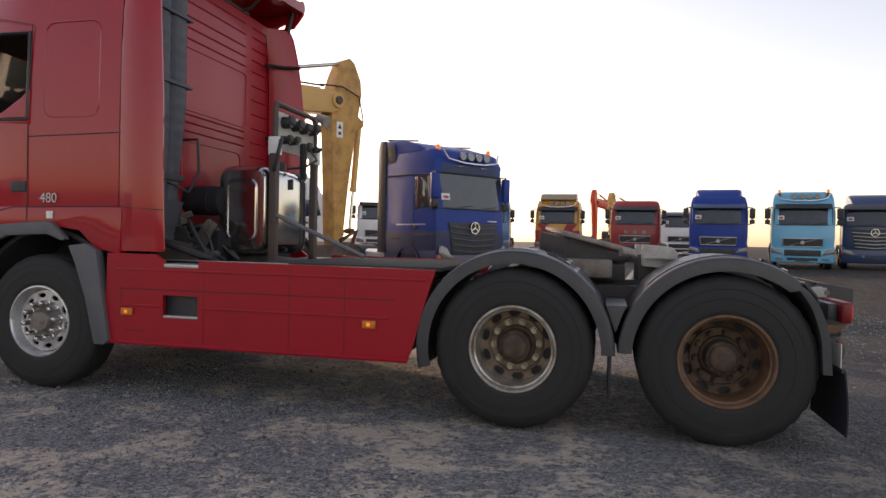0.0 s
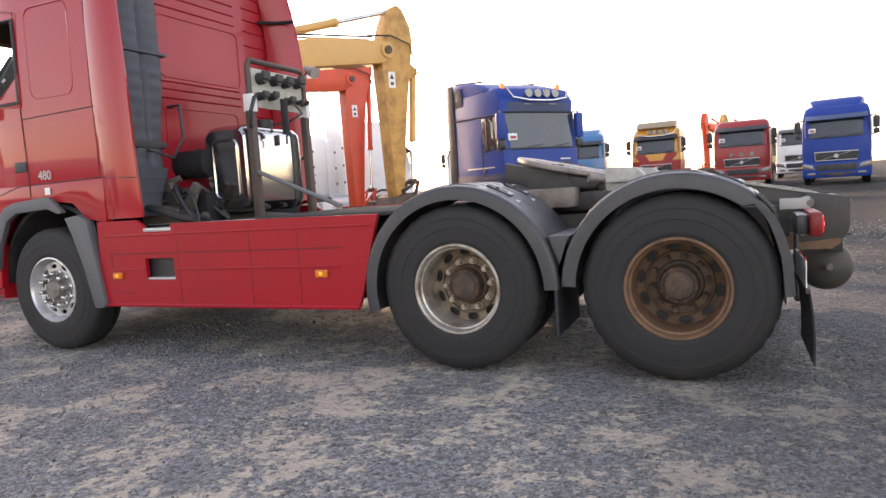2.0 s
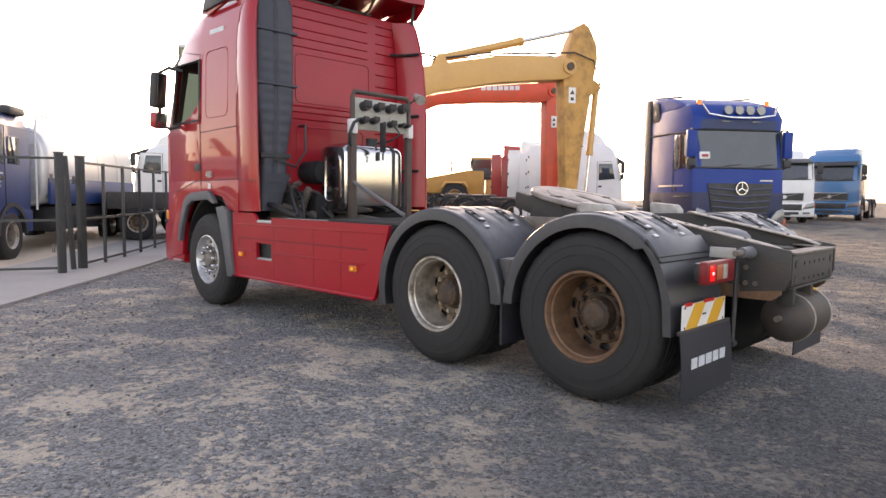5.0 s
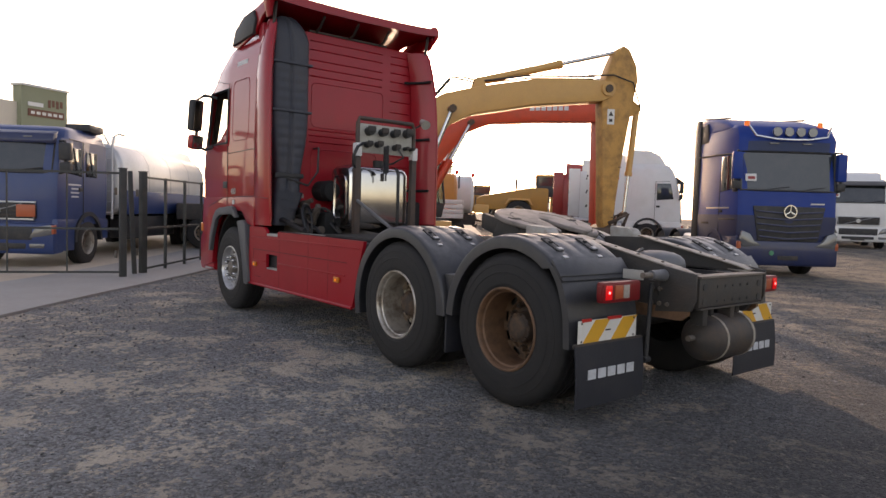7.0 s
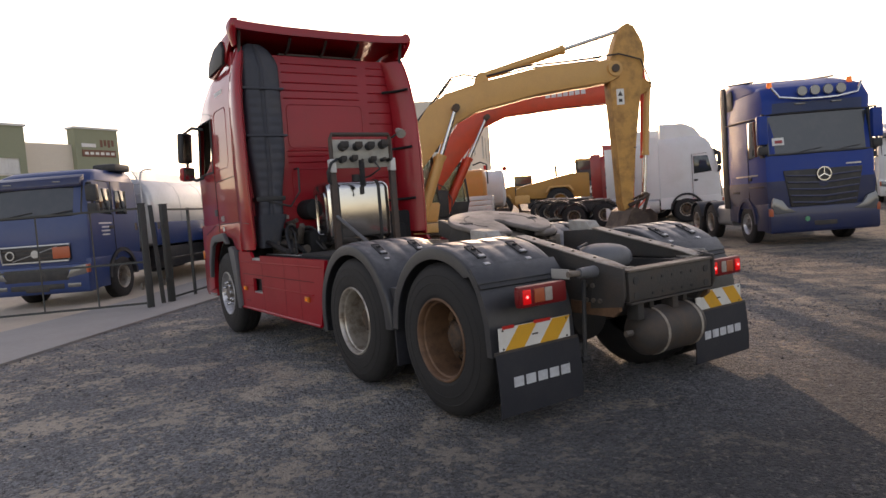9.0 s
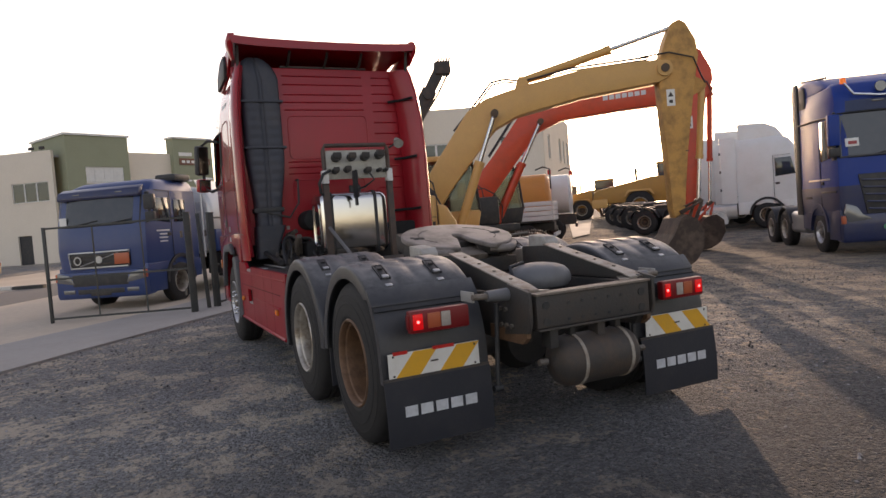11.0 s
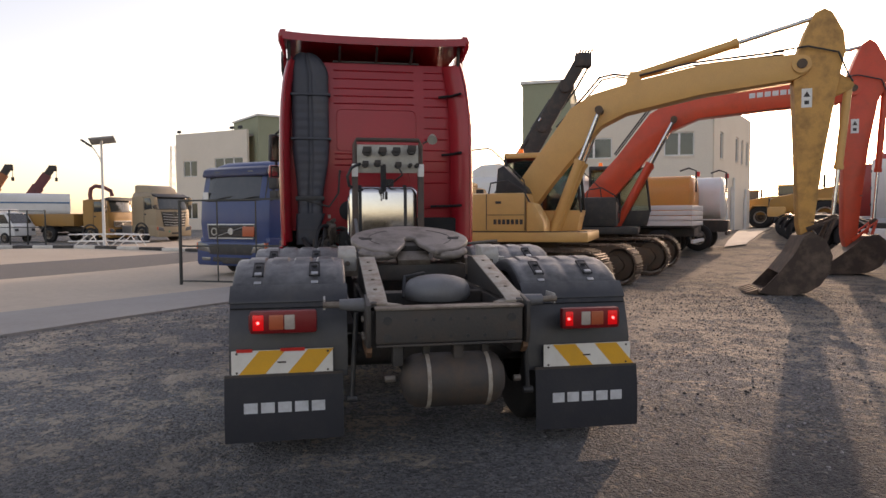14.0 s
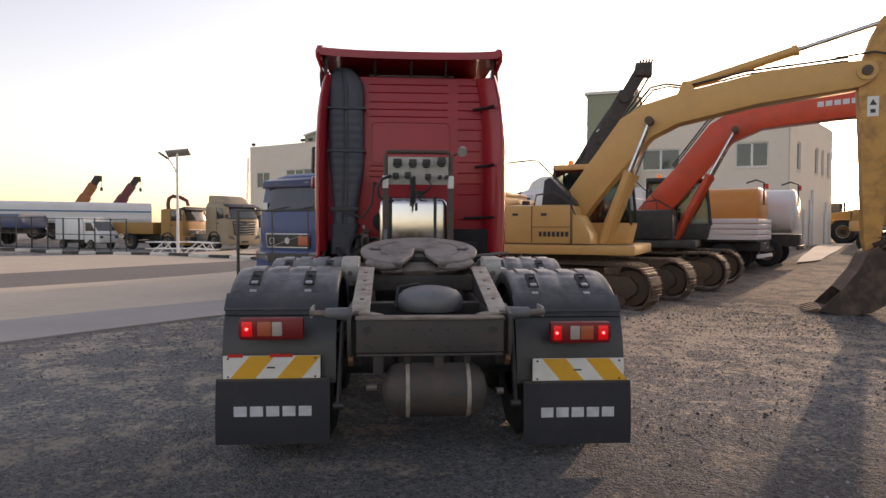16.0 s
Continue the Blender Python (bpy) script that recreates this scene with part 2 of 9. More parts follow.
M_TRUCKRED = mat("dull_red_paint", (0.33, 0.02, 0.018), 0.4, coat=0.3, dirt=(0.22, 0.04, 0.03), dirt_amount=0.3, scale=1.5)
M_WHITE = mat("white_paint", (0.74, 0.74, 0.73), 0.4, coat=0.3, dirt=(0.5, 0.47, 0.41), dirt_amount=0.3, scale=1.2, grain=0.03)
M_BEIGE = mat("beige_paint", (0.32, 0.25, 0.165), 0.5, coat=0.2, dirt=(0.27, 0.20, 0.12), dirt_amount=0.35, scale=1.2)
M_GREEN = mat("green_paint", (0.05, 0.26, 0.14), 0.4, coat=0.3, dirt=(0.1, 0.2, 0.12), dirt_amount=0.3, scale=1.2)
M_BLUELOW = mat("dusty_blue_lower_paint", (0.016, 0.026, 0.085), 0.4, coat=0.3, dirt=(0.07, 0.06, 0.055), dirt_amount=0.3, scale=2.5, grain=0.08)
M_TANKER = mat("tanker_aluminium", (0.62, 0.62, 0.61), 0.35, metal=0.6, dirt=(0.42, 0.4, 0.36), dirt_amount=0.35, scale=0.8)
M_OTANK = mat("orange_tank_paint", (0.62, 0.25, 0.05), 0.4, dirt=(0.45, 0.2, 0.07), dirt_amount=0.3, scale=1.0)
M_WALL = mat("cream_render", (0.74, 0.665, 0.565), 0.9, dirt=(0.62, 0.55, 0.46), dirt_amount=0.3, scale=0.5, grain=0.06, bump=0.2, bump_scale=40)
M_JIB = mat("rusty_orange_jib", (0.36, 0.13, 0.05), 0.6, dirt=(0.16, 0.07, 0.045), dirt_amount=0.6)
M_JIBDARK = mat("dark_jib_paint", (0.17, 0.05, 0.055), 0.6, dirt=(0.05, 0.045, 0.05), dirt_amount=0.5)
M_DUSTYAMBER = mat("dusty_amber_paint", (0.36, 0.185, 0.045), 0.5, dirt=(0.23, 0.15, 0.08), dirt_amount=0.5, scale=1.5)
M_LOADER = mat("loader_yellow", (0.42, 0.21, 0.04), 0.5, dirt=(0.30, 0.17, 0.06), dirt_amount=0.5)
M_BRICKSIGN = mat("sign_brown", (0.20, 0.09, 0.06), 0.6)
M_WALLGREEN = mat("sage_render", (0.29, 0.31, 0.215), 0.9, dirt=(0.24, 0.255, 0.17), dirt_amount=0.3, scale=0.5, grain=0.06, bump=0.2, bump_scale=40)
M_WINFRAME = mat("white_window_frame", (0.7, 0.7, 0.68), 0.5)
M_WINGLASS = mat("building_glass", (0.03, 0.045, 0.045), 0.06, coat=0.4)
M_FENCE = mat("fence_steel", (0.045, 0.05, 0.05), 0.5, metal=0.3, dirt=(0.12, 0.10, 0.08), dirt_amount=0.3, scale=4.0)
M_POLE = mat("pole_paint", (0.70, 0.70, 0.68), 0.45, dirt=(0.5, 0.47, 0.42), dirt_amount=0.3)
M_SOLAR = mat("solar_panel", (0.15, 0.15, 0.15), 0.4, coat=0.1)
M_KERBW = mat("kerb_white", (0.62, 0.60, 0.56), 0.85, dirt=(0.4, 0.36, 0.30), dirt_amount=0.5, scale=2.0)
M_KERBB = mat("kerb_black", (0.04, 0.04, 0.04), 0.8, dirt=(0.2, 0.18, 0.15), dirt_amount=0.5, scale=2.0)
M_PAVER = mat("tan_paver", (0.52, 0.44, 0.35), 0.9, dirt=(0.42, 0.35, 0.275), dirt_amount=0.5, scale=0.35, grain=0.15, bump=0.2, bump_scale=60)
# concrete kept pale and warm so the side strip looks sunlit
M_SUNCONC = mat("sunlit_concrete", (0.62, 0.56, 0.46), 0.85, dirt=(0.45, 0.40, 0.33), dirt_amount=0.4, scale=0.8, grain=0.1, bump=0.15, bump_scale=60)
M_CONCRETE = mat("grey_concrete", (0.33, 0.32, 0.305), 0.9, dirt=(0.26, 0.25, 0.235), dirt_amount=0.5, scale=0.5, grain=0.12, bump=0.2, bump_scale=80)
M_ASPHALT = mat("grey_asphalt", (0.16, 0.15, 0.14), 0.9, dirt=(0.20, 0.185, 0.165), dirt_amount=0.5, scale=0.6, grain=0.2, bump=0.3, bump_scale=120)
M_SIGN = mat("paper_white", (0.75, 0.75, 0.72), 0.6)
M_BEACON = glow("beacon_orange", (0.80, 0.17, 0.02), 0.25)


def top_dust_sheen(m, color, amount, low=0.55, high=0.95):
    """Dust settled on the upper faces, or dust with painted sky sheen, broken up by noise."""
    n, l = m.node_tree.nodes, m.node_tree.links
    b = n["Principled BSDF"]
    src = b.inputs["Base Color"].links[0].from_socket
    g = n.new("ShaderNodeNewGeometry")
    s = n.new("ShaderNodeSeparateXYZ")
    l.new(g.outputs["Normal"], s.inputs[0])
    up = n.new("ShaderNodeMapRange")
    up.inputs["From Min"].default_value, up.inputs["From Max"].default_value = low, high
    l.new(s.outputs[2], up.inputs["Value"])
    t = n.new("ShaderNodeTexNoise")
    t.inputs["Scale"].default_value, t.inputs["Detail"].default_value, t.inputs["Roughness"].default_value = 7.0, 7.0, 0.7
    l.new(g.outputs["Position"], t.inputs["Vector"])
    k = n.new("ShaderNodeMapRange")
    k.inputs["From Min"].default_value, k.inputs["From Max"].default_value = 0.3, 0.65
    k.inputs["To Max"].default_value = amount
    l.new(t.outputs["Fac"], k.inputs["Value"])
    mul = n.new("ShaderNodeMath")
    mul.operation = "MULTIPLY"
    l.new(up.outputs["Result"], mul.inputs[0])
    l.new(k.outputs["Result"], mul.inputs[1])
    mix = n.new("ShaderNodeMix")
    mix.data_type = "RGBA"
    mix.inputs["B"].default_value = rgb(color)
    l.new(mul.outputs[0], mix.inputs["Factor"])
    l.new(src, mix.inputs["A"])
    l.new(mix.outputs["Result"], b.inputs["Base Color"])


# plastic tops: dust tinted pale blue to paint in the sky's reflection
top_dust_sheen(M_GREYPLASTIC, (0.26, 0.26, 0.265), 0.7)
top_dust_sheen(M_FRAME, (0.20, 0.17, 0.14), 0.5)


def gravel_material():
    """Dark crushed stone with sandy patches where the fines show through."""
    m = bpy.data.materials.new("gravel_ground")
    m.use_nodes = True
    n, l = m.node_tree.nodes, m.node_tree.links
    b = n["Principled BSDF"]
    geo = n.new("ShaderNodeNewGeometry")
    pos = geo.outputs["Position"]

    def noise_tex(scale, detail, rough=0.6, dist=0.0):
        t = n.new("ShaderNodeTexNoise")
        t.inputs["Scale"].default_value, t.inputs["Detail"].default_value = scale, detail
        t.inputs["Roughness"].default_value, t.inputs["Distortion"].default_value = rough, dist
        l.new(pos, t.inputs["Vector"])
        return t.outputs["Fac"]

    def rng(v, a, c, lo=0.0, hi=1.0):
        t = n.new("ShaderNodeMapRange")
        t.inputs["From Min"].default_value, t.inputs["From Max"].default_value = a, c
        t.inputs["To Min"].default_value, t.inputs["To Max"].default_value = lo, hi
        l.new(v, t.inputs["Value"])
        return t.outputs["Result"]

    def mixc(f, a, c):
        t = n.new("ShaderNodeMix")
        t.data_type = "RGBA"
        l.new(f, t.inputs["Factor"])
        for key, v in (("A", a), ("B", c)):
            if isinstance(v, tuple):
                t.inputs[key].default_value = rgb(v)
            else:
                l.new(v, t.inputs[key])
        return t.outputs["Result"]

    def math_node(op, a, c):
        t = n.new("ShaderNodeMath")
        t.operation = op
        for i, v in enumerate((a, c)):
            if isinstance(v, float):
                t.inputs[i].default_value = v
            else:
                l.new(v, t.inputs[i])
        return t.outputs[0]

    def cells(scale):
        t = n.new("ShaderNodeTexVoronoi")
        t.inputs["Scale"].default_value = scale
        l.new(warp, t.inputs["Vector"])
        return t

    # angular chips: slightly warped cells, each with its own tone
    wob = n.new("ShaderNodeTexNoise")
    wob.inputs["Scale"].default_value, wob.inputs["Detail"].default_value = 22.0, 2.0
    l.new(pos, wob.inputs["Vector"])
    wm = n.new("ShaderNodeVectorMath")
    wm.operation = "MULTIPLY_ADD"
    l.new(wob.outputs["Color"], wm.inputs[0])
    wm.inputs[1].default_value = (0.035, 0.035, 0.0)
    l.new(pos, wm.inputs[2])
    warp = wm.outputs[0]
    vor, vor2 = cells(44.0), cells(82.0)
    big = mixc(rng(vor.outputs["Color"], 0.05, 0.95), (0.038, 0.041, 0.046), (0.43, 0.445, 0.46))
    small = mixc(rng(vor2.outputs["Color"], 0.1, 0.9), (0.043, 0.046, 0.051), (0.48, 0.49, 0.50))
    stone = mixc(rng(noise_tex(7.0, 3.0), 0.40, 0.60), big, small)
    stone = mixc(rng(noise_tex(160.0, 2.0), 0.5, 0.8, 0.0, 0.5), stone, (0.13, 0.125, 0.12))
    sand = mixc(noise_tex(120.0, 4.0), (0.43, 0.36, 0.275), (0.68, 0.585, 0.47))

    def at_cell(cell, scale, detail, rough=0.6, dist=0.0):
        t = n.new("ShaderNodeTexNoise")
        t.inputs["Scale"].default_value, t.inputs["Detail"].default_value = scale, detail
        t.inputs["Roughness"].default_value, t.inputs["Distortion"].default_value = rough, dist
        l.new(cell.outputs["Position"], t.inputs["Vector"])
        return t.outputs["Fac"]

    sep = n.new("ShaderNodeSeparateXYZ")
    l.new(pos, sep.inputs[0])
    # worn is x plus noise: less sand and a darker mix towards +x
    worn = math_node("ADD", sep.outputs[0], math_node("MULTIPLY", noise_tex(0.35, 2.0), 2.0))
    patch = math_node("ADD", at_cell(vor2, 1.6, 12.0, 0.78, 0.2), math_node("MULTIPLY", noise_tex(0.17, 3.0), 0.35))
    patch = math_node("ADD", patch, math_node("ADD", rng(worn, -2.5, 2.5, 0.026, -0.040), rng(sep.outputs[1], 0.8, 3.0, 0.0, 0.055)))
    fine = math_node("MULTIPLY", at_cell(vor2, 17.0, 5.0, 0.7), 0.60)
    f = rng(math_node("ADD", patch, fine), 1.005, 1.055, 0.0, 0.92)
    col = mixc(f, stone, sand)
    col = mixc(rng(noise_tex(0.09, 4.0), 0.40, 0.75, 0.0, 0.30), col, (0.28, 0.24, 0.195))
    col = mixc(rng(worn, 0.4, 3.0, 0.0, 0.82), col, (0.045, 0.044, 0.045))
    col = mixc(rng(at_cell(vor2, 23.0, 3.0, 0.7), 0.58, 0.66, 0.0, 0.45), col, (0.30, 0.265, 0.225))
    # gravel colour scaled down towards +y: painted shade of the backlit stones
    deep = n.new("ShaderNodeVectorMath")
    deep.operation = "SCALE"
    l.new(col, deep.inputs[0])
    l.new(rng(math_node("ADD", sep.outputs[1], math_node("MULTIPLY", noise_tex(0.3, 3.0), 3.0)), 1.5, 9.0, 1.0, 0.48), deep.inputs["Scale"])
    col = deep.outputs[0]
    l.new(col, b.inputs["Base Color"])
    b.inputs["Roughness"].default_value = 0.9
    b.inputs["Specular IOR Level"].default_value = 0.3
    chip = math_node("ADD", math_node("MULTIPLY", vor.outputs["Distance"], -0.9), math_node("MULTIPLY", vor2.outputs["Distance"], -0.5))
    chip = math_node("MULTIPLY", chip, rng(f, 0.0, 1.0, 1.0, 0.25))
    h = math_node("ADD", chip, math_node("ADD", math_node("MULTIPLY", noise_tex(14.0, 4.0), 0.5), math_node("MULTIPLY", noise_tex(4.5, 5.0), 2.6)))
    bp = n.new("ShaderNodeBump")
    bp.inputs["Strength"].default_value, bp.inputs["Distance"].default_value = 1.0, 0.035
    l.new(h, bp.inputs["Height"])
    l.new(bp.outputs["Normal"], b.inputs["Normal"])
    return m


M_GRAVEL = gravel_material()

# ---- building helpers ----
def thing(name, label, category, m=None, group="", kind=""):
    ob = new(name)
    ob.empty_display_size = 0.2
    if m is not None:
        ob.matrix_basis = m
    return tagged(ob, label, category, group, kind)


def finish(bm, name, material, smooth=False):
    bmesh.ops.recalc_face_normals(bm, faces=bm.faces)
    me = bpy.data.meshes.new(name)
    bm.to_mesh(me)
    bm.free()
    me.materials.append(material)
    if smooth:
        me.shade_smooth()
        me.set_sharp_from_angle(angle=radians(38))
    return me


def part(name, bm, material, parent=None, label="", smooth=True):
    """Links a bmesh as one mesh object under a thing or a part."""
    ob = new(name, finish(bm, name, material, smooth))
    ob.parent = parent
    return tagged(ob, label)


def again(name, source, parent, m):
    """Another part on the mesh of a part already made."""
    ob = new(name, source.data)
    ob.parent = parent
    ob.matrix_basis = m
    return ob


def B():
    return bmesh.new()


def box(x0, x1, y0, y1, z0, z1, bevel=0.0, bm=None, seg=2):
    t = bmesh.new()
    vs = [t.verts.new((x, y, z)) for z in (z0, z1) for y in (y0, y1) for x in (x0, x1)]
    for f in ((0, 1, 3, 2), (4, 5, 7, 6), (0, 1, 5, 4), (2, 3, 7, 6), (0, 2, 6, 4), (1, 3, 7, 5)):
        t.faces.new([vs[i] for i in f])
    return join(t, bevel, bm, seg)


def join(t, bevel, bm, seg=2):
    bmesh.ops.recalc_face_normals(t, faces=t.faces)
    if bevel:
        es = [e for e in t.edges if len(e.link_faces) == 2 and e.calc_face_angle(0) > 0.5]
        bmesh.ops.bevel(t, geom=es, offset=bevel, segments=seg, affect="EDGES", profile=0.6, clamp_overlap=True)
    if bm is None:
        return t
    me = bpy.data.meshes.new("temp")
    t.to_mesh(me)
    bm.from_mesh(me)
    bpy.data.meshes.remove(me)
    t.free()
    return bm


def prism(pts, axis, a0, a1, bevel=0.0, bm=None, seg=2):
    """A closed polygon pushed along an axis: (x, z) for y, (y, z) for x, (x, y) for z."""
    def at(p, a):
        return (p[0], a, p[1]) if axis == "y" else (a, p[0], p[1]) if axis == "x" else (p[0], p[1], a)
    t = bmesh.new()
    lo = [t.verts.new(at(p, a0)) for p in pts]
    hi = [t.verts.new(at(p, a1)) for p in pts]
    t.faces.new(lo)
    t.faces.new(hi)
    for i in range(len(pts)):
        j = (i + 1) % len(pts)
        t.faces.new((lo[i], lo[j], hi[j], hi[i]))
    return join(t, bevel, bm, seg)


def basis(d):
    d = Vector(d).normalized()
    u = d.orthogonal().normalized()
    return d, u, d.cross(u)


def cyl(p0, p1, r0, r1=None, n=16, bm=None, caps=True):
    r1 = r0 if r1 is None else r1
    t = bmesh.new() if bm is None else bm
    p0, p1 = Vector(p0), Vector(p1)
    d, u, v = basis(p1 - p0)
    rings = []
    for p, r in ((p0, r0), (p1, r1)):
        rings.append([t.verts.new(p + (u * math.cos(2 * math.pi * i / n) + v * math.sin(2 * math.pi * i / n)) * r) for i in range(n)])
    for i in range(n):
        j = (i + 1) % n
        t.faces.new((rings[0][i], rings[0][j], rings[1][j], rings[1][i]))
    if caps:
        t.faces.new(rings[0])
        t.faces.new(rings[1])
    return t


def tube(pts, r, n=8, bm=None):
    """A bent round bar through the points."""
    t = bmesh.new() if bm is None else bm
    pts = [Vector(p) for p in pts]
    ds = [(pts[min(i + 1, len(pts) - 1)] - pts[max(i - 1, 0)]).normalized() for i in range(len(pts))]
    u = ds[0].orthogonal().normalized()
    rings = []
    for p, d in zip(pts, ds):
        u = (u - d * u.dot(d)).normalized()
        v = d.cross(u)
        rings.append([t.verts.new(p + (u * math.cos(2 * math.pi * i / n) + v * math.sin(2 * math.pi * i / n)) * r) for i in range(n)])
    for a, c in zip(rings, rings[1:]):
        for i in range(n):
            j = (i + 1) % n
            t.faces.new((a[i], a[j], c[j], c[i]))
    t.faces.new(rings[0])
    t.faces.new(rings[-1])
    return t


def loft(rings, close=True, caps=True, bm=None, skip=()):
    """Skin over rings of equal length. skip: (ring, side) faces that are left open."""
    t = bmesh.new() if bm is None else bm
    vs = [[t.verts.new(p) for p in r] for r in rings]
    n = len(rings[0])
    for k in range(len(vs) - 1):
        for i in range(n if close else n - 1):
            if (k, i) in skip:
                continue
            j = (i + 1) % n
            t.faces.new((vs[k][i], vs[k][j], vs[k + 1][j], vs[k + 1][i]))
    if caps:
        t.faces.new(vs[0])
        t.faces.new(vs[-1])
    return t


def lathe(profile, origin, axis, n=48, bm=None, wobble=None):
    """Turns (radius, distance along the axis) pairs about the axis."""
    t = bmesh.new() if bm is None else bm
    d, u, v = basis(axis)
    o = Vector(origin)
    rings = []
    for k, (r, h) in enumerate(profile):
        ring = []
        for i in range(n):
            a = 2 * math.pi * i / n
            rr = r + (wobble(k, i) if wobble else 0)
            ring.append(t.verts.new(o + d * h + (u * math.cos(a) + v * math.sin(a)) * rr))
        rings.append(ring)
    for a, c in zip(rings, rings[1:]):
        for i in range(n):
            j = (i + 1) % n
            t.faces.new((a[i], a[j], c[j], c[i]))
    return t


def round_rect(cx, cy, hx, hy, r, k=4):
    """Corner-rounded rectangle as a list of (x, y)."""
    out = []
    for sx, sy, a0 in ((1, 1, 0), (-1, 1, 90), (-1, -1, 180), (1, -1, 270)):
        for i in range(k + 1):
            a = radians(a0 + 90 * i / k)
            out.append((cx + sx * (hx - r) + r * math.cos(a), cy + sy * (hy - r) + r * math.sin(a)))
    return out


def smooth01(t):
    t = min(1, max(0, t))
    return t * t * (3 - 2 * t)


GROUND = ((0, 0.0), (5, 0.0), (11, -0.08), (15, -0.06), (22, 0.10), (28, 0.30), (38, 0.45), (60, 0.5), (90, 0.5))


def ground_z(x, y):
    """Height of the yard: level round the tractor unit, a shallow dip, then a slow rise."""
    r = math.hypot(x + 1, y)
    dip = 0.07 * math.exp(-((x + 13.5) ** 2 + (y + 3.0) ** 2) / 45.0)
    dip += 0.36 * math.exp(-((x + 37.0) ** 2 + (y + 15.0) ** 2) / 162.0)
    for (r0, z0), (r1, z1) in zip(GROUND, GROUND[1:]):
        if r <= r1:
            return z0 + (z1 - z0) * smooth01((r - r0) / (r1 - r0)) - dip
    return GROUND[-1][1]


# wheels: meshes built once, axis along y, outer face at -y
def tyre_mesh():
    w, R, ri = 0.295, 0.541, 0.276
    prof = [(ri, 0.02), (ri + 0.012, 0.004), (ri + 0.03, 0.0), (ri + 0.036, -0.003), (ri + 0.045, -0.004), (ri + 0.05, -0.004), (ri + 0.09, -0.006), (0.392, -0.004), (0.394, -0.0065), (0.402, -0.006), (0.404, -0.003), (0.43, 0.0), (0.452, 0.003), (0.454, 0.0015), (0.459, 0.002), (0.461, 0.005), (0.492, 0.011), (0.525, 0.032), (R - 0.002, 0.05), (R, 0.09), (R, 0.095), (R - 0.013, 0.097), (R - 0.013, 0.105), (R, 0.107),
            (R, 0.143), (R - 0.013, 0.145), (R - 0.013, 0.153), (R, 0.155), (R, 0.19), (R - 0.013, 0.192), (R - 0.013, 0.2), (R, 0.202), (R - 0.002, 0.245), (0.525, 0.263), (0.492, 0.284), (0.43, 0.295), (ri + 0.05, 0.29), (ri, 0.275)]
    return finish(lathe(prof, (0, 0, 0), (0, 1, 0), 96, wobble=lambda k, i: -0.009 if k in (18, 19, 32) and i % 3 == 0 else 0), "tyre", M_RUBBER, True)


def holed_disc(r0, r1, y, holes, hr, hc, bm, thick=0.012):
    """A ring with a circle of hand holes, slightly dished."""
    n = holes * 16
    radii = [r0, (r0 + hc - hr) / 2, hc - hr, hc - hr * 0.7, hc - hr * 0.3, hc + hr * 0.3, hc + hr * 0.7, hc + hr, r1]
    for dy in (0, thick):
        vs = [[bm.verts.new((r * math.cos(2 * math.pi * i / n), y + dy, r * math.sin(2 * math.pi * i / n))) for i in range(n)] for r in radii]
        for k in range(len(radii) - 1):
            for i in range(n):
                j = (i + 1) % n
                rc, a = (radii[k] + radii[k + 1]) / 2, 2 * math.pi * (i + 0.5) / n
                ah = round(a / (2 * math.pi / holes)) * (2 * math.pi / holes)
                if ((rc - hc) / hr) ** 2 + ((a - ah) * hc / (hr * 1.75)) ** 2 < 1:
                    continue
                bm.faces.new((vs[k][i], vs[k][j], vs[k + 1][j], vs[k + 1][i]))
    return bm


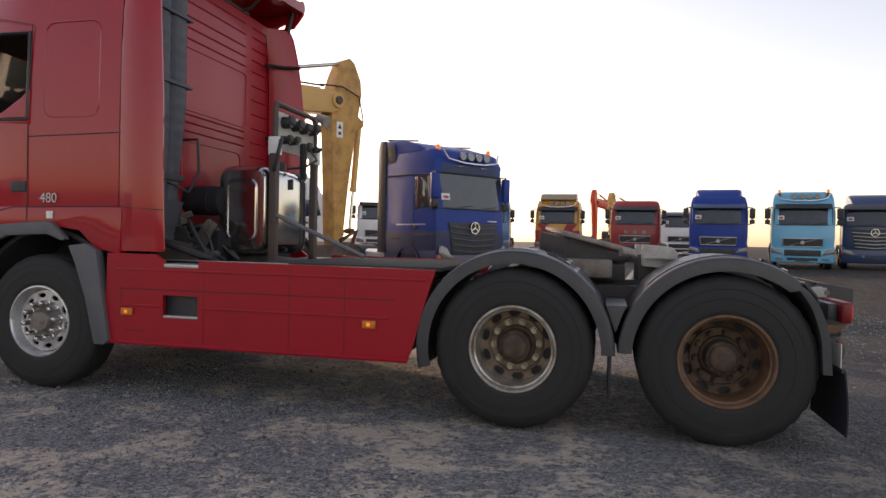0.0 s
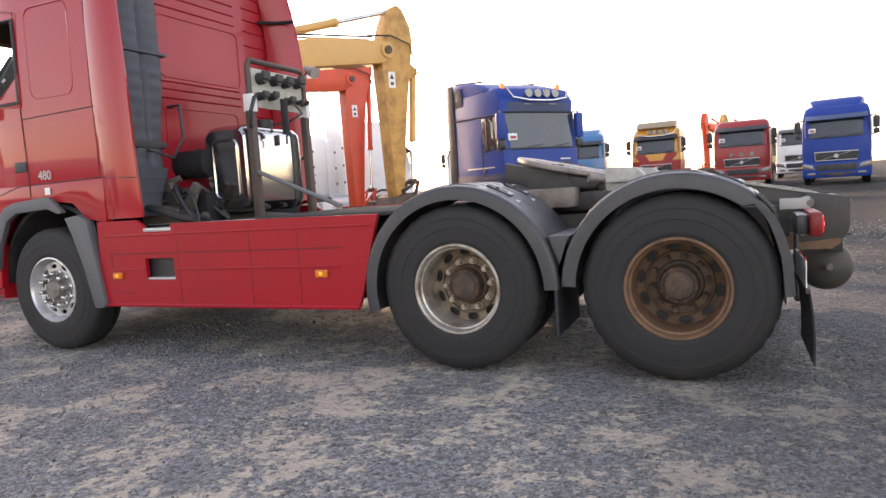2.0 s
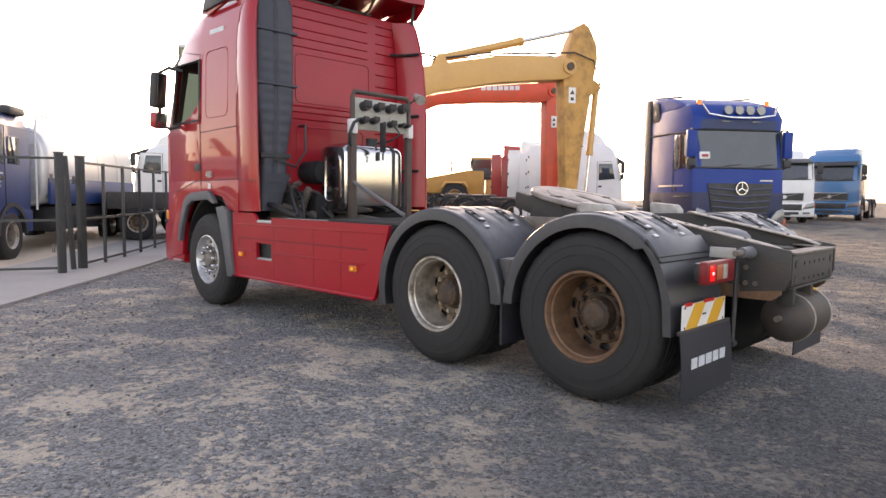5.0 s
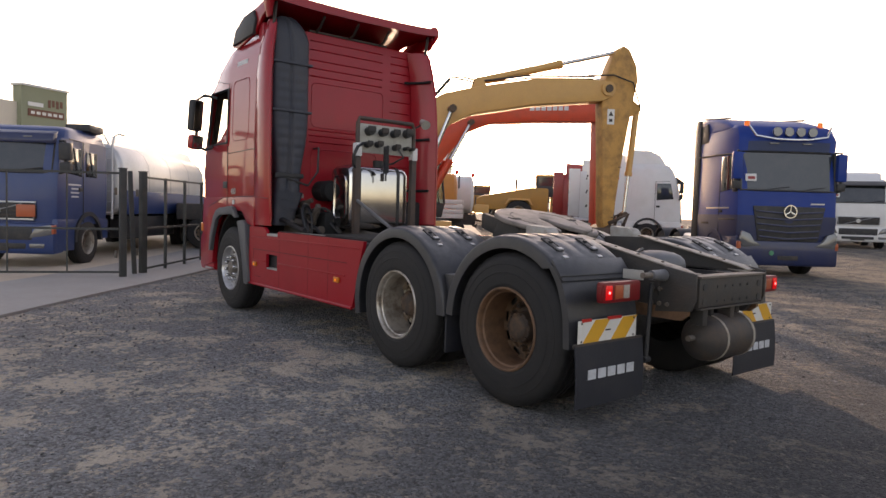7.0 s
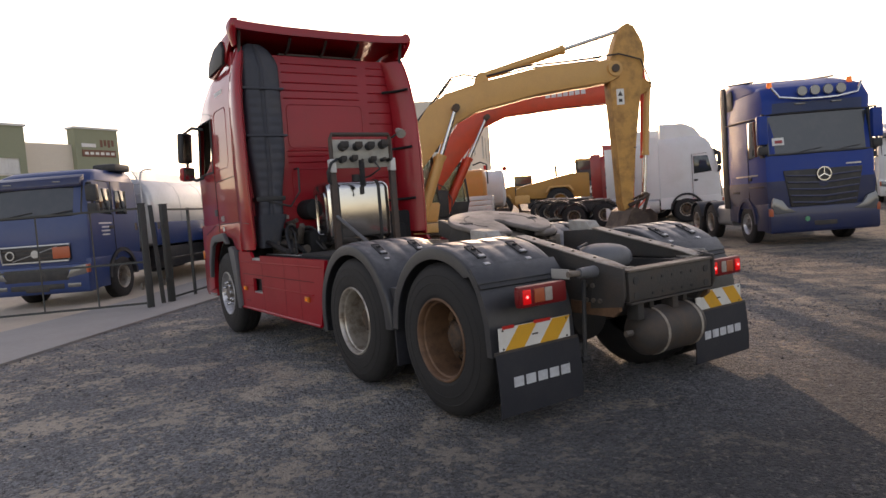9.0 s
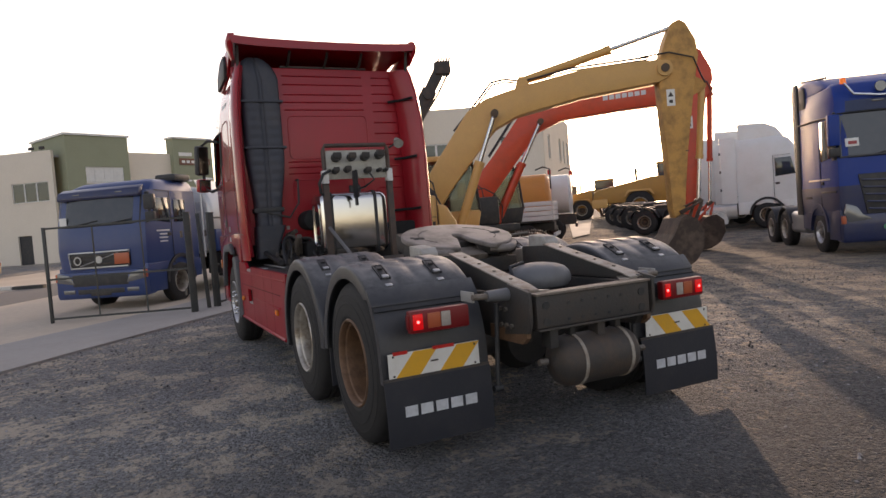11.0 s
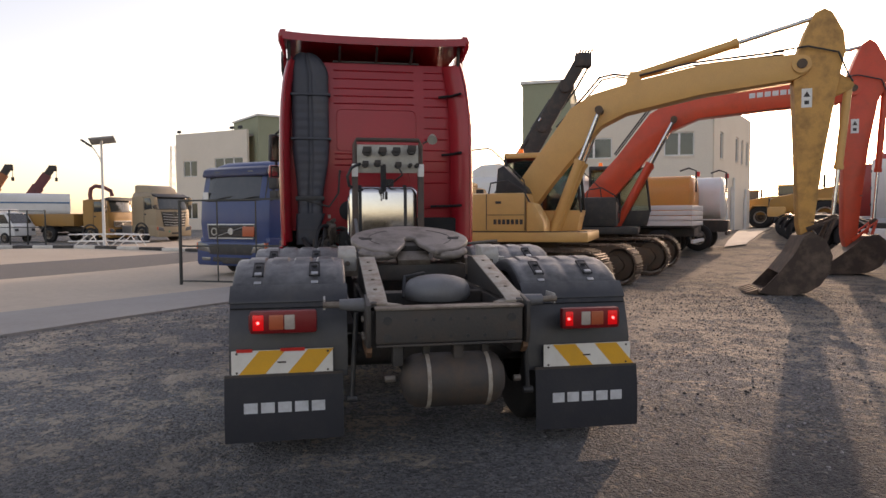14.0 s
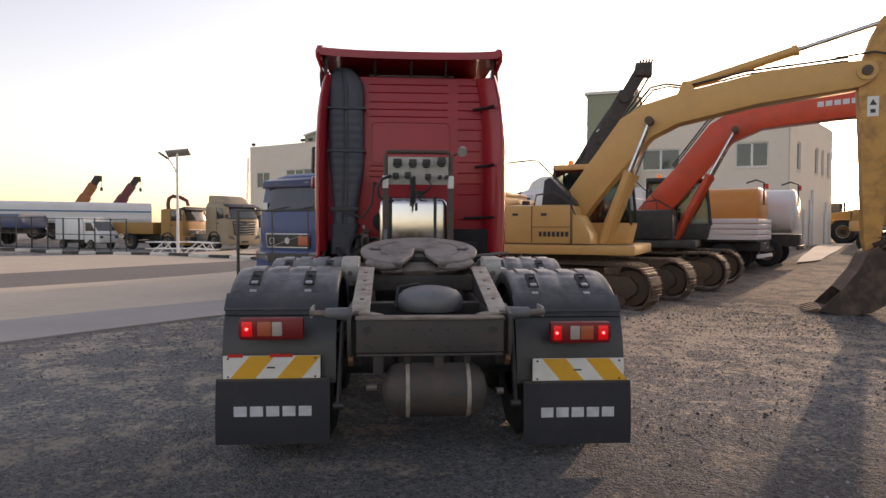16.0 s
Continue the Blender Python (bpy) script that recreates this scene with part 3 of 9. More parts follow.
def wheel_meshes():
    out = {"tyre": tyre_mesh()}
    # dished rims of the driven wheels: rolled edge, gutter, barrel
    barrel = [(0.280, 0.03), (0.294, 0.014), (0.2955, 0.002), (0.290, -0.006), (0.281, -0.006), (0.274, 0.002), (0.270, 0.022), (0.268, 0.034), (0.258, 0.042), (0.254, 0.060), (0.252, 0.10), (0.250, 0.200), (0.247, 0.248)]
    for kind, m in (("rust", M_RUST), ("worn", M_RIM)):
        out["rim_" + kind] = finish(lathe(barrel, (0, 0, 0), (0, 1, 0), 72), "rim", m, True)
        plate = M_RUSTPLATE if kind == "rust" else M_DISC
        # the disc: a coned ring with ten hand holes, then a raised lip and the flat bolt face
        disc = holed_disc(0.198, 0.250, 0.228, 10, 0.0252, 0.2235, B())
        lathe([(0.200, 0.232), (0.197, 0.220), (0.191, 0.214), (0.185, 0.217), (0.183, 0.230), (0.181, 0.240), (0.10, 0.241)], (0, 0, 0), (0, 1, 0), 72, bm=disc)
        out["disc_" + kind] = finish(disc, "wheel_disc", plate, True)
    bm = lathe([(0.280, 0.03), (0.291, 0.012), (0.287, -0.004), (0.277, -0.006), (0.266, 0.012), (0.258, 0.05), (0.244, 0.075)], (0, 0, 0), (0, 1, 0), 64)
    holed_disc(0.10, 0.246, 0.06, 10, 0.019, 0.205, bm)
    out["rim_alu"] = finish(bm, "rim", M_ALU, True)
    bm = lathe([(0.252, 0.275), (0.10, 0.275)], (0, 0, 0), (0, 1, 0), 32)
    out["drum"] = finish(bm, "brake_drum", M_BLACKPLASTIC, True)
    # planetary hub: flange, collar with cap screws, domed cap
    bm = lathe([(0.138, 0.238), (0.137, 0.220), (0.130, 0.212), (0.116, 0.208), (0.110, 0.150), (0.104, 0.138), (0.090, 0.132), (0.084, 0.122), (0.074, 0.116), (0.040, 0.112), (0.0001, 0.111)], (0, 0, 0), (0, 1, 0), 48)
    for i in range(12):
        a = 2 * math.pi * i / 12
        cyl((0.098 * math.cos(a), 0.140, 0.098 * math.sin(a)), (0.098 * math.cos(a), 0.128, 0.098 * math.sin(a)), 0.008, n=6, bm=bm)
    out["hub"] = finish(bm, "hub", M_HUB, True)
    bm = lathe([(0.165, 0.062), (0.163, 0.052), (0.095, 0.05), (0.088, 0.01), (0.075, -0.005), (0.0001, -0.006)], (0, 0, 0), (0, 1, 0), 40)
    out["hub_front"] = finish(bm, "hub", M_FRONTHUB, True)
    for kind, m in (("nut", M_NUT), ("nut_rust", M_HUB), ("nut_front", M_STEEL)):
        bm = cyl((0, 0.170, 0), (0, 0.158, 0), 0.026, 0.024, 12)
        cyl((0, 0.158, 0), (0, 0.122, 0), 0.0205, 0.019, 6, bm=bm)
        cyl((0, 0.122, 0), (0, 0.112, 0), 0.011, 0.010, 8, bm=bm)
        if kind == "nut_front":
            bm = lathe([(0.0001, 0.088), (0.014, 0.090), (0.020, 0.098), (0.022, 0.120), (0.022, 0.158), (0.030, 0.162), (0.030, 0.172)], (0, 0, 0), (0, 1, 0), 14)
        out[kind] = finish(bm, "wheel_nut", m, kind == "nut_front")
    return out


W = wheel_meshes()


def wheel(parent, x, y, z, kind="worn", scale=1.0, flip=False, nuts=True, name="wheel", turn=0.0):
    """One wheel with its tyre, rim, hub and nuts; its outer face lies at y."""
    def child(nm, me, par):
        ob = new(nm, me)
        ob.parent = par
        return ob
    t = child(name, W["tyre"], parent)
    t.matrix_basis = pose(x, y, z, 0, 0, 180 if flip else 0) @ pose(0, 0, 0, 0, turn, 0) @ Matrix.Scale(scale, 4)
    tagged(t, "dusty black truck tyre")
    if kind == "inner":
        return t
    front = kind == "alu"
    child("rim", W["rim_" + kind], t)
    if not front:
        child("wheel_disc", W["disc_" + kind], t)
    child("brake_drum", W["drum"], t)
    child("hub", W["hub_front" if front else "hub"], t)
    if nuts:
        for i in range(10):
            a = 2 * math.pi * (i + 0.5) / 10
            r, dy = (0.145, -0.110) if front else (0.160, 0.07)
            nut = child("wheel_nut", W["nut_rust" if kind == "rust" else "nut_front" if front else "nut"], t)
            nut.matrix_basis = pose(r * math.cos(a), dy, r * math.sin(a))
    return t


# ---- ground, paved lane, kerb ----
def ground_sheet():
    xs = [-2000, -600, -200, -90, -60] + [-45 + 1.0 * i for i in range(0, 71)] + [32, 45, 70, 150, 500, 2000]
    ys = [-2000, -500, -150, -70, -40] + [-25 + 1.25 * i for i in range(0, 61)] + [60, 90, 200, 600, 2000]
    bm = B()
    vs = [[bm.verts.new((x, y, ground_z(x, y) + (noise.noise(Vector((x * 0.23, y * 0.23, 0))) * 0.02 if abs(x) < 40 and abs(y) < 60 else 0) - (0.5 if max(abs(x), abs(y)) > 1000 else 0))) for y in ys] for x in xs]
    for i in range(len(xs) - 1):
        for j in range(len(ys) - 1):
            bm.faces.new((vs[i][j], vs[i + 1][j], vs[i + 1][j + 1], vs[i][j + 1]))
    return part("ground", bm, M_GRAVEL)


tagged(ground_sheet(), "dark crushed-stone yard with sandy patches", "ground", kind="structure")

EDGE0, EDGE_D, EDGE_N = Vector((-3.67, -5.16, 0)), Vector((-0.797, 0.605, 0)), Vector((-0.605, -0.797, 0))


def lane(name, a, b, material, label, lift, s0=-14.0, s1=30.0):
    """A strip of paving that runs along the lane's edge, from a to b metres away from it."""
    bm = B()
    ns, nw = 44, max(1, int((b - a) / 1.2))
    vs = []
    for i in range(ns + 1):
        row = []
        for j in range(nw + 1):
            s, w = s0 + (s1 - s0) * i / ns, a + (b - a) * j / nw
            p = EDGE0 + EDGE_D * s + EDGE_N * w
            row.append(bm.verts.new((p.x, p.y, ground_z(p.x, p.y) + lift)))
        vs.append(row)
    for i in range(ns):
        for j in range(nw):
            bm.faces.new((vs[i][j], vs[i + 1][j], vs[i + 1][j + 1], vs[i][j + 1]))
    # thickness along the near edge
    for i in range(ns):
        p, q = vs[i][0].co, vs[i + 1][0].co
        c, d = bm.verts.new(p - Vector((0, 0, 0.12))), bm.verts.new(q - Vector((0, 0, 0.12)))
        bm.faces.new((vs[i][0], vs[i + 1][0], d, c))
    return tagged(part(name, bm, material), label, "pavement", kind="structure")


lane("pavement_apron", 0.0, 2.5, M_CONCRETE, "grey concrete apron beside the gravel yard", 0.035)
lane("pavement_pavers", 2.5, 8.9, M_PAVER, "tan interlocking paver lane", 0.034)
lane("road", 8.9, 12.8, M_ASPHALT, "dark asphalt strip between the pavers", 0.033)
lane("pavement_far", 12.8, 21.0, M_PAVER, "tan interlocking paver strip by the kerb", 0.034)


def side_path():
    """A concrete strip that runs away beside the office's end wall, its pale colour standing in for sunlight."""
    bm = B()
    a, b, c, d = Vector((-19.3, 15.2, 0)), Vector((-19.9, 16.6, 0)), Vector((-37.0, 30.4, 0)), Vector((-34.6, 26.4, 0))
    n = 14
    rows = []
    for i in range(n + 1):
        p, q = a.lerp(d, i / n), b.lerp(c, i / n)
        rows.append([bm.verts.new((v.x, v.y, ground_z(v.x, v.y) + h)) for v, h in ((p, -0.1), (p, 0.05), (q, 0.05), (q, -0.1))])
    for r0, r1 in zip(rows, rows[1:]):
        for k in range(3):
            bm.faces.new((r0[k], r0[k + 1], r1[k + 1], r1[k]))
    return tagged(part("sunlit_strip", bm, M_SUNCONC, smooth=False), "concrete strip beside the office wall, sunlight put into its pale colour", "pavement", kind="structure")


side_path()


def kerb(p, q, n):
    p, q = Vector(p), Vector(q)
    root = thing("kerb", "black and white painted concrete kerb stones", "kerb", kind="structure")
    d = (q - p) / n
    ang = math.degrees(math.atan2(d.y, d.x))
    L = d.length
    src = {}
    for i in range(n):
        c = p + d * (i + 0.5)
        m = pose(c.x, c.y, ground_z(c.x, c.y), 0, 0, ang)
        k = i % 2
        if k not in src:
            src[k] = part("kerb_stone", box(-L / 2 + 0.01, L / 2 - 0.01, -0.12, 0.12, 0, 0.16, 0.03), (M_KERBW, M_KERBB)[k], root)
            src[k].matrix_basis = m
        else:
            again("kerb_stone", src[k], root, m)


kerb((-31.5, -21.5, 0), (-23.3, -5.2, 0), 16)

# ---- office building behind the yard ----
FAC = pose(-43.89, -10.80, -0.31, 0, 0, 66) @ Matrix.Scale(1.22, 4)   # x along the facade, y into the building


def wall_with_holes(name, x0, x1, z0, z1, y, holes, material, thick=0.25):
    """An upright wall with real openings; holes: (x0, x1, z0, z1)."""
    bm = B()
    cx = sorted({x0, x1, *[v for h in holes for v in h[:2]]})
    cz = sorted({z0, z1, *[v for h in holes for v in h[2:]]})
    for i in range(len(cx) - 1):
        for k in range(len(cz) - 1):
            mx, mz = (cx[i] + cx[i + 1]) / 2, (cz[k] + cz[k + 1]) / 2
            if any(h[0] < mx < h[1] and h[2] < mz < h[3] for h in holes):
                continue
            box(cx[i], cx[i + 1], y, y + thick, cz[k], cz[k + 1], bm=bm)
    bmesh.ops.remove_doubles(bm, verts=bm.verts, dist=0.0005)
    return bm


def window(x0, x1, z0, z1, y, par, mullions=1):
    n = mullions + 1
    lights = [(x0 + (x1 - x0) * i / n + 0.05, x0 + (x1 - x0) * (i + 1) / n - 0.05, z0 + 0.06, z1 - 0.06) for i in range(n)]
    w = part("window", wall_with_holes("window", x0, x1, z0, z1, y + 0.06, lights, M_WINFRAME, 0.07), M_WINFRAME, par, "white framed sliding window", smooth=False)
    for h in lights:
        part("pane", box(h[0], h[1], y + 0.09, y + 0.10, h[2], h[3]), M_WINGLASS, w, "dark reflecting glass", smooth=False)
    part("sill", box(x0 - 0.05, x1 + 0.05, y - 0.04, y + 0.05, z0 - 0.07, z0), M_WALL, w, smooth=False)


def floodlight(root, x, y, z):
    f = part("floodlight", box(x - 0.2, x + 0.2, y - 0.1, y + 0.05, z + 0.12, z + 0.36, 0.03), M_BLACKPLASTIC, root, "small black roof floodlight")
    part("floodlight_bracket", tube([(x, y, z - 0.02), (x, y, z + 0.2)], 0.03, 6), M_FRAME, f)


def office():
    """The nearer block: green stair tower, cream wing, end wall with pipes."""
    root = thing("office_building", "two-storey cream rendered office with a sage green tower", "building", FAC, "office blocks")
    part("tower_wall", box(19.9, 22.2, -0.5, 6.0, 0, 7.85), M_WALLGREEN, root, "sage green rendered tower", smooth=False)
    part("coping", box(19.8, 22.3, -0.6, 6.1, 7.85, 7.98), M_WINFRAME, root, "pale coping", smooth=False)
    HR = 6.9
    right = [(22.45, 24.15, 4.2, 5.2), (26.55, 27.9, 4.25, 5.37), (23.0, 24.4, 1.2, 2.3), (26.5, 27.9, 1.2, 2.3)]
    w = part("wall", wall_with_holes("wall", 22.2, 28.7, 0, HR, 0, right, M_WALL), M_WALL, root, smooth=False)
    for h in right:
        window(*h, 0, w)
    # end wall with narrow windows, set at an angle to the front
    turn = pose(28.7, 0, 0, 0, 0, 69.5)
    slots = [(1.6, 2.35, 4.2, 5.5), (5.4, 6.2, 4.25, 5.6), (6.95, 7.6, 4.25, 5.6), (8.4, 9.1, 4.25, 5.6)]
    e = part("end_wall", wall_with_holes("end_wall", 0.27, 9.83, 0, HR, 0, slots, M_WALL), M_WALL, root, smooth=False)
    e.matrix_basis = turn
    for h in slots:
        window(*h, 0, e, 0)
    for i, xx in enumerate((3.0, 4.3, 4.8, 7.9, 8.2)):
        part("downpipe", cyl((xx, -0.06, 0), (xx, -0.06, 2.4 + 0.5 * (i % 3)), 0.06, n=8), M_WINFRAME, e, "pale downpipe")
    part("end_wall", box(20.0, 20.2, 6.0, 9.2, 0, HR), M_WALL, root, smooth=False)
    part("roof", prism([(20.2, 0.3), (28.3, 0.3), (31.8, 9.2), (20.2, 9.2)], "z", HR - 0.45, HR - 0.3), M_CONCRETE, root, smooth=False)
    part("floor_slab", prism([(22.3, 0.3), (28.3, 0.3), (31.8, 9.2), (22.3, 9.2)], "z", 2.9, 3.1), M_CONCRETE, root, smooth=False)
    part("back_wall", box(20.0, 32.1, 9.2, 9.4, 0, HR), M_WALL, root, smooth=False)
    floodlight(root, 27.8, 0.1, HR)


office()


def far_office():
    """The farther block bends at its green corner tower."""
    A = pose(-56.5, -13.2, 0.4, 0, 0, 53.6) @ Matrix.Diagonal((1.0, 1.0, 0.935, 1.0))
    turn = pose(8.08, 0, 0, 0, 0, 63.4)
    root = thing("office_building", "cream rendered office with two sage green towers and a sign", "building", A, "office blocks")
    H = 8.85
    holes = [(0.85, 2.45, 4.9, 6.35), (4.5, 7.6, 4.9, 6.45), (0.9, 2.4, 1.0, 2.5), (4.6, 5.8, 0.0, 2.3)]
    w = part("wall", wall_with_holes("wall", 0, 8.08, 0, H, 0, holes, M_WALL), M_WALL, root, smooth=False)
    for h in holes[:3]:
        window(*h, 0, w, 2 if h[0] == 4.5 else 1)
    part("door", box(4.62, 5.78, 0.12, 0.18, 0, 2.28), M_BLACKPLASTIC, w, smooth=False)
    part("end_wall", box(0.001, 0.25, 0.25, 12.0, 0, H), M_WALL, root, smooth=False)
    part("roof", prism([(0.3, 0.3), (7.7, 0.3), (13.0, 11.9), (0.3, 11.9)], "z", H - 0.5, H - 0.35), M_CONCRETE, root, smooth=False)
    for x, y in ((0.35, 0.12), (6.4, 0.12), (7.3, 0.12)):
        floodlight(root, x, y, H)
    # the wing beyond the bend
    tw = [(2.1, 5.0, 6.2, 7.5), (1.4, 4.8, 0.4, 4.2)]
    t = part("tower_wall", wall_with_holes("tower_wall", 0.75, 5.5, 0, 10.0, -0.6, tw, M_WALLGREEN), M_WALLGREEN, root, "sage green rendered corner tower", smooth=False)
    t.matrix_basis = turn
    window(*tw[0], -0.6, t, 3)
    part("roller_shutter", box(1.4, 4.8, -0.45, -0.4, 0.4, 4.2), M_SILVER, t, "grey roller shutter", smooth=False)
    part("window_blind", box(2.14, 4.96, -0.515, -0.51, 6.28, 7.46), M_WINFRAME, t, "pale blind behind the tower window", smooth=False)
    part("tower_side", box(0.751, 1.0, -0.35, 5.0, 0, 10.0), M_WALLGREEN, t, smooth=False)
    part("tower_side", box(5.25, 5.499, -0.35, 5.0, 0, 10.0), M_WALLGREEN, t, smooth=False)
    part("tower_side", box(1.0, 5.25, 4.75, 4.99, 0, 10.0), M_WALLGREEN, t, smooth=False)
    part("coping", box(0.63, 5.62, -0.72, 5.1, 10.0, 10.16), M_WINFRAME, t, "pale coping", smooth=False)
    w2 = part("wall", box(5.5, 9.4, 0, 0.25, 0, H), M_WALL, root, smooth=False)
    w2.matrix_basis = turn
    t2 = part("tower_wall", box(9.4, 13.1, -0.5, 0.45, 0, 9.5), M_WALLGREEN, root, "sage green tower with name boards", smooth=False)
    t2.matrix_basis = turn @ Matrix.Diagonal((1.0, 1.0, 1.07, 1.0))
    part("coping", box(9.3, 13.2, -0.6, 0.55, 9.5, 9.65), M_WINFRAME, t2, "pale coping", smooth=False)
    part("sign_panel", box(9.9, 11.1, -0.56, -0.5, 8.05, 8.35, 0.01), M_WHITE, t2, "white name board as a plain bar", smooth=False)
    part("sign_panel", box(9.9, 12.8, -0.56, -0.5, 7.3, 7.85, 0.01), M_BRICKSIGN, t2, "dull red name board with plain bars", smooth=False)
    for i in range(6):
        part("sign_mark", box(10.1 + i * 0.45, 10.4 + i * 0.45, -0.58, -0.56, 7.46, 7.68), M_SIGN, t2, smooth=False)
    for i in range(4):
        part("sign_mark", box(11.5 + i * 0.33, 11.72 + i * 0.33, -0.52, -0.5, 8.1 + 0.1 * (i % 2), 8.7), M_BRICKSIGN, t2, "raised sign lettering as plain bars", smooth=False)
    e2 = part("end_wall", box(12.85, 13.1, 0.45, 9.0, 0, H), M_WALL, root, smooth=False)
    e2.matrix_basis = turn


far_office()

# ---- the red tractor unit ----
AX3, AX2, AX1, RW = 0.144, -1.197, -5.02, 0.540


def cab_rings(inset=0.0):
    lv = [(1.32, -6.15, 1.225), (1.45, -6.17, 1.235), (2.16, -6.18, 1.24), (2.86, -5.95, 1.225), (3.12, -5.73, 1.205), (3.34, -5.44, 1.165), (3.48, -5.16, 1.10), (3.56, -5.00, 0.98)]
    rings = []
    for z, xf, w in lv:
        xf, w, xr = xf + inset, w - inset, -4.425 - inset
        if inset:
            z = z + (inset if z < 2 else -inset if z > 3 else 0)
        c3 = max(-5.88, xf + 0.18)
        c2 = max(-5.16, c3 + 0.15)
        side = [(xr, w - 0.06), (-4.30, w), (c2, w), (c3, w), (xf + 0.09, w - 0.03), (xf + 0.02, w - 0.14)]
        pts = [(x, -y) for x, y in side] + [(xf - 0.02, -0.55), (xf - 0.035, 0), (xf - 0.02, 0.55)] + [(x, y) for x, y in reversed(side)] + [(xr, 0.6), (xr, -0.6)]
        rings.append([(x, y, z) for x, y in pts])
    return rings


def mudguard(x, r, y0, y1, a0, a1, tail=None):
    """A curved plastic mudguard: rolled outer edge, four raised bands along the arc, thin underside."""
    n = 64
    bands = ((0.105, 0.275), (0.315, 0.485), (0.525, 0.695), (0.735, 0.905))
    cross = [(0.0, -0.085, 0), (0.0, -0.018, 0), (0.006, -0.006, 0), (0.022, 0.003, 0), (0.06, 0.006, 0)]
    for u0, u1 in bands:
        cross += [(u0, 0.006, 0), (u0 + 0.018, 0.006, 1), (u1 - 0.018, 0.006, 1), (u1, 0.006, 0)]
    cross += [(0.94, 0.006, 0), (0.978, 0.003, 0), (0.994, -0.006, 0), (1.0, -0.018, 0), (1.0, -0.06, 0), (0.98, -0.06, 0), (0.975, -0.028, 0), (0.03, -0.028, 0), (0.022, -0.085, 0)]
    rings = []
    for i in range(n + 1):
        deg = a0 + (a1 - a0) * i / n
        a = radians(deg)
        ux, uz = -math.cos(a), math.sin(a)
        lift = 0.011 * smooth01((deg - 38) / 6) * smooth01((106 - deg) / 6) + 0.006 * smooth01((deg - 106) / 4) * smooth01((126 - deg) / 4)
        px, pz = x - math.cos(a) * r, 0.535 + math.sin(a) * r
        rings.append([(px + ux * (dr + lift * k), y0 + (y1 - y0) * u, pz + uz * (dr + lift * k)) for u, dr, k in cross])
    if tail:
        last = rings[-1]
        inside = {0, len(cross) - 5, len(cross) - 4, len(cross) - 3, len(cross) - 2, len(cross) - 1}
        for tx, tz in tail:
            rings.append([(tx - (0.05 if k in inside else 0.0), p[1], tz) for k, p in enumerate(last)])
    return loft(rings)


def letters_bar(parent, x, y0, y1, z0, z1, n, material=None):
    """A maker's name as plain upright shapes of its size and colour."""
    step = (y1 - y0) / n
    for i in range(n):
        a = y0 + step * i
        part("mark", box(x, x + 0.004, a + step * 0.1, a + step * 0.9, z0, z1, 0.0015), material or M_LETTER, parent, smooth=False)


def bpy_text(parent, text, x, y, z, size, material):
    """Raised lettering on the left flank, read from that side."""
    cu = bpy.data.curves.new("lettering", "FONT")
    cu.body, cu.size, cu.extrude = text, size, 0.002
    cu.materials.append(material)
    ob = new("lettering", cu)
    ob.parent = parent
    ob.matrix_basis = pose(x, y, z, 90, 0, 0)
    return ob


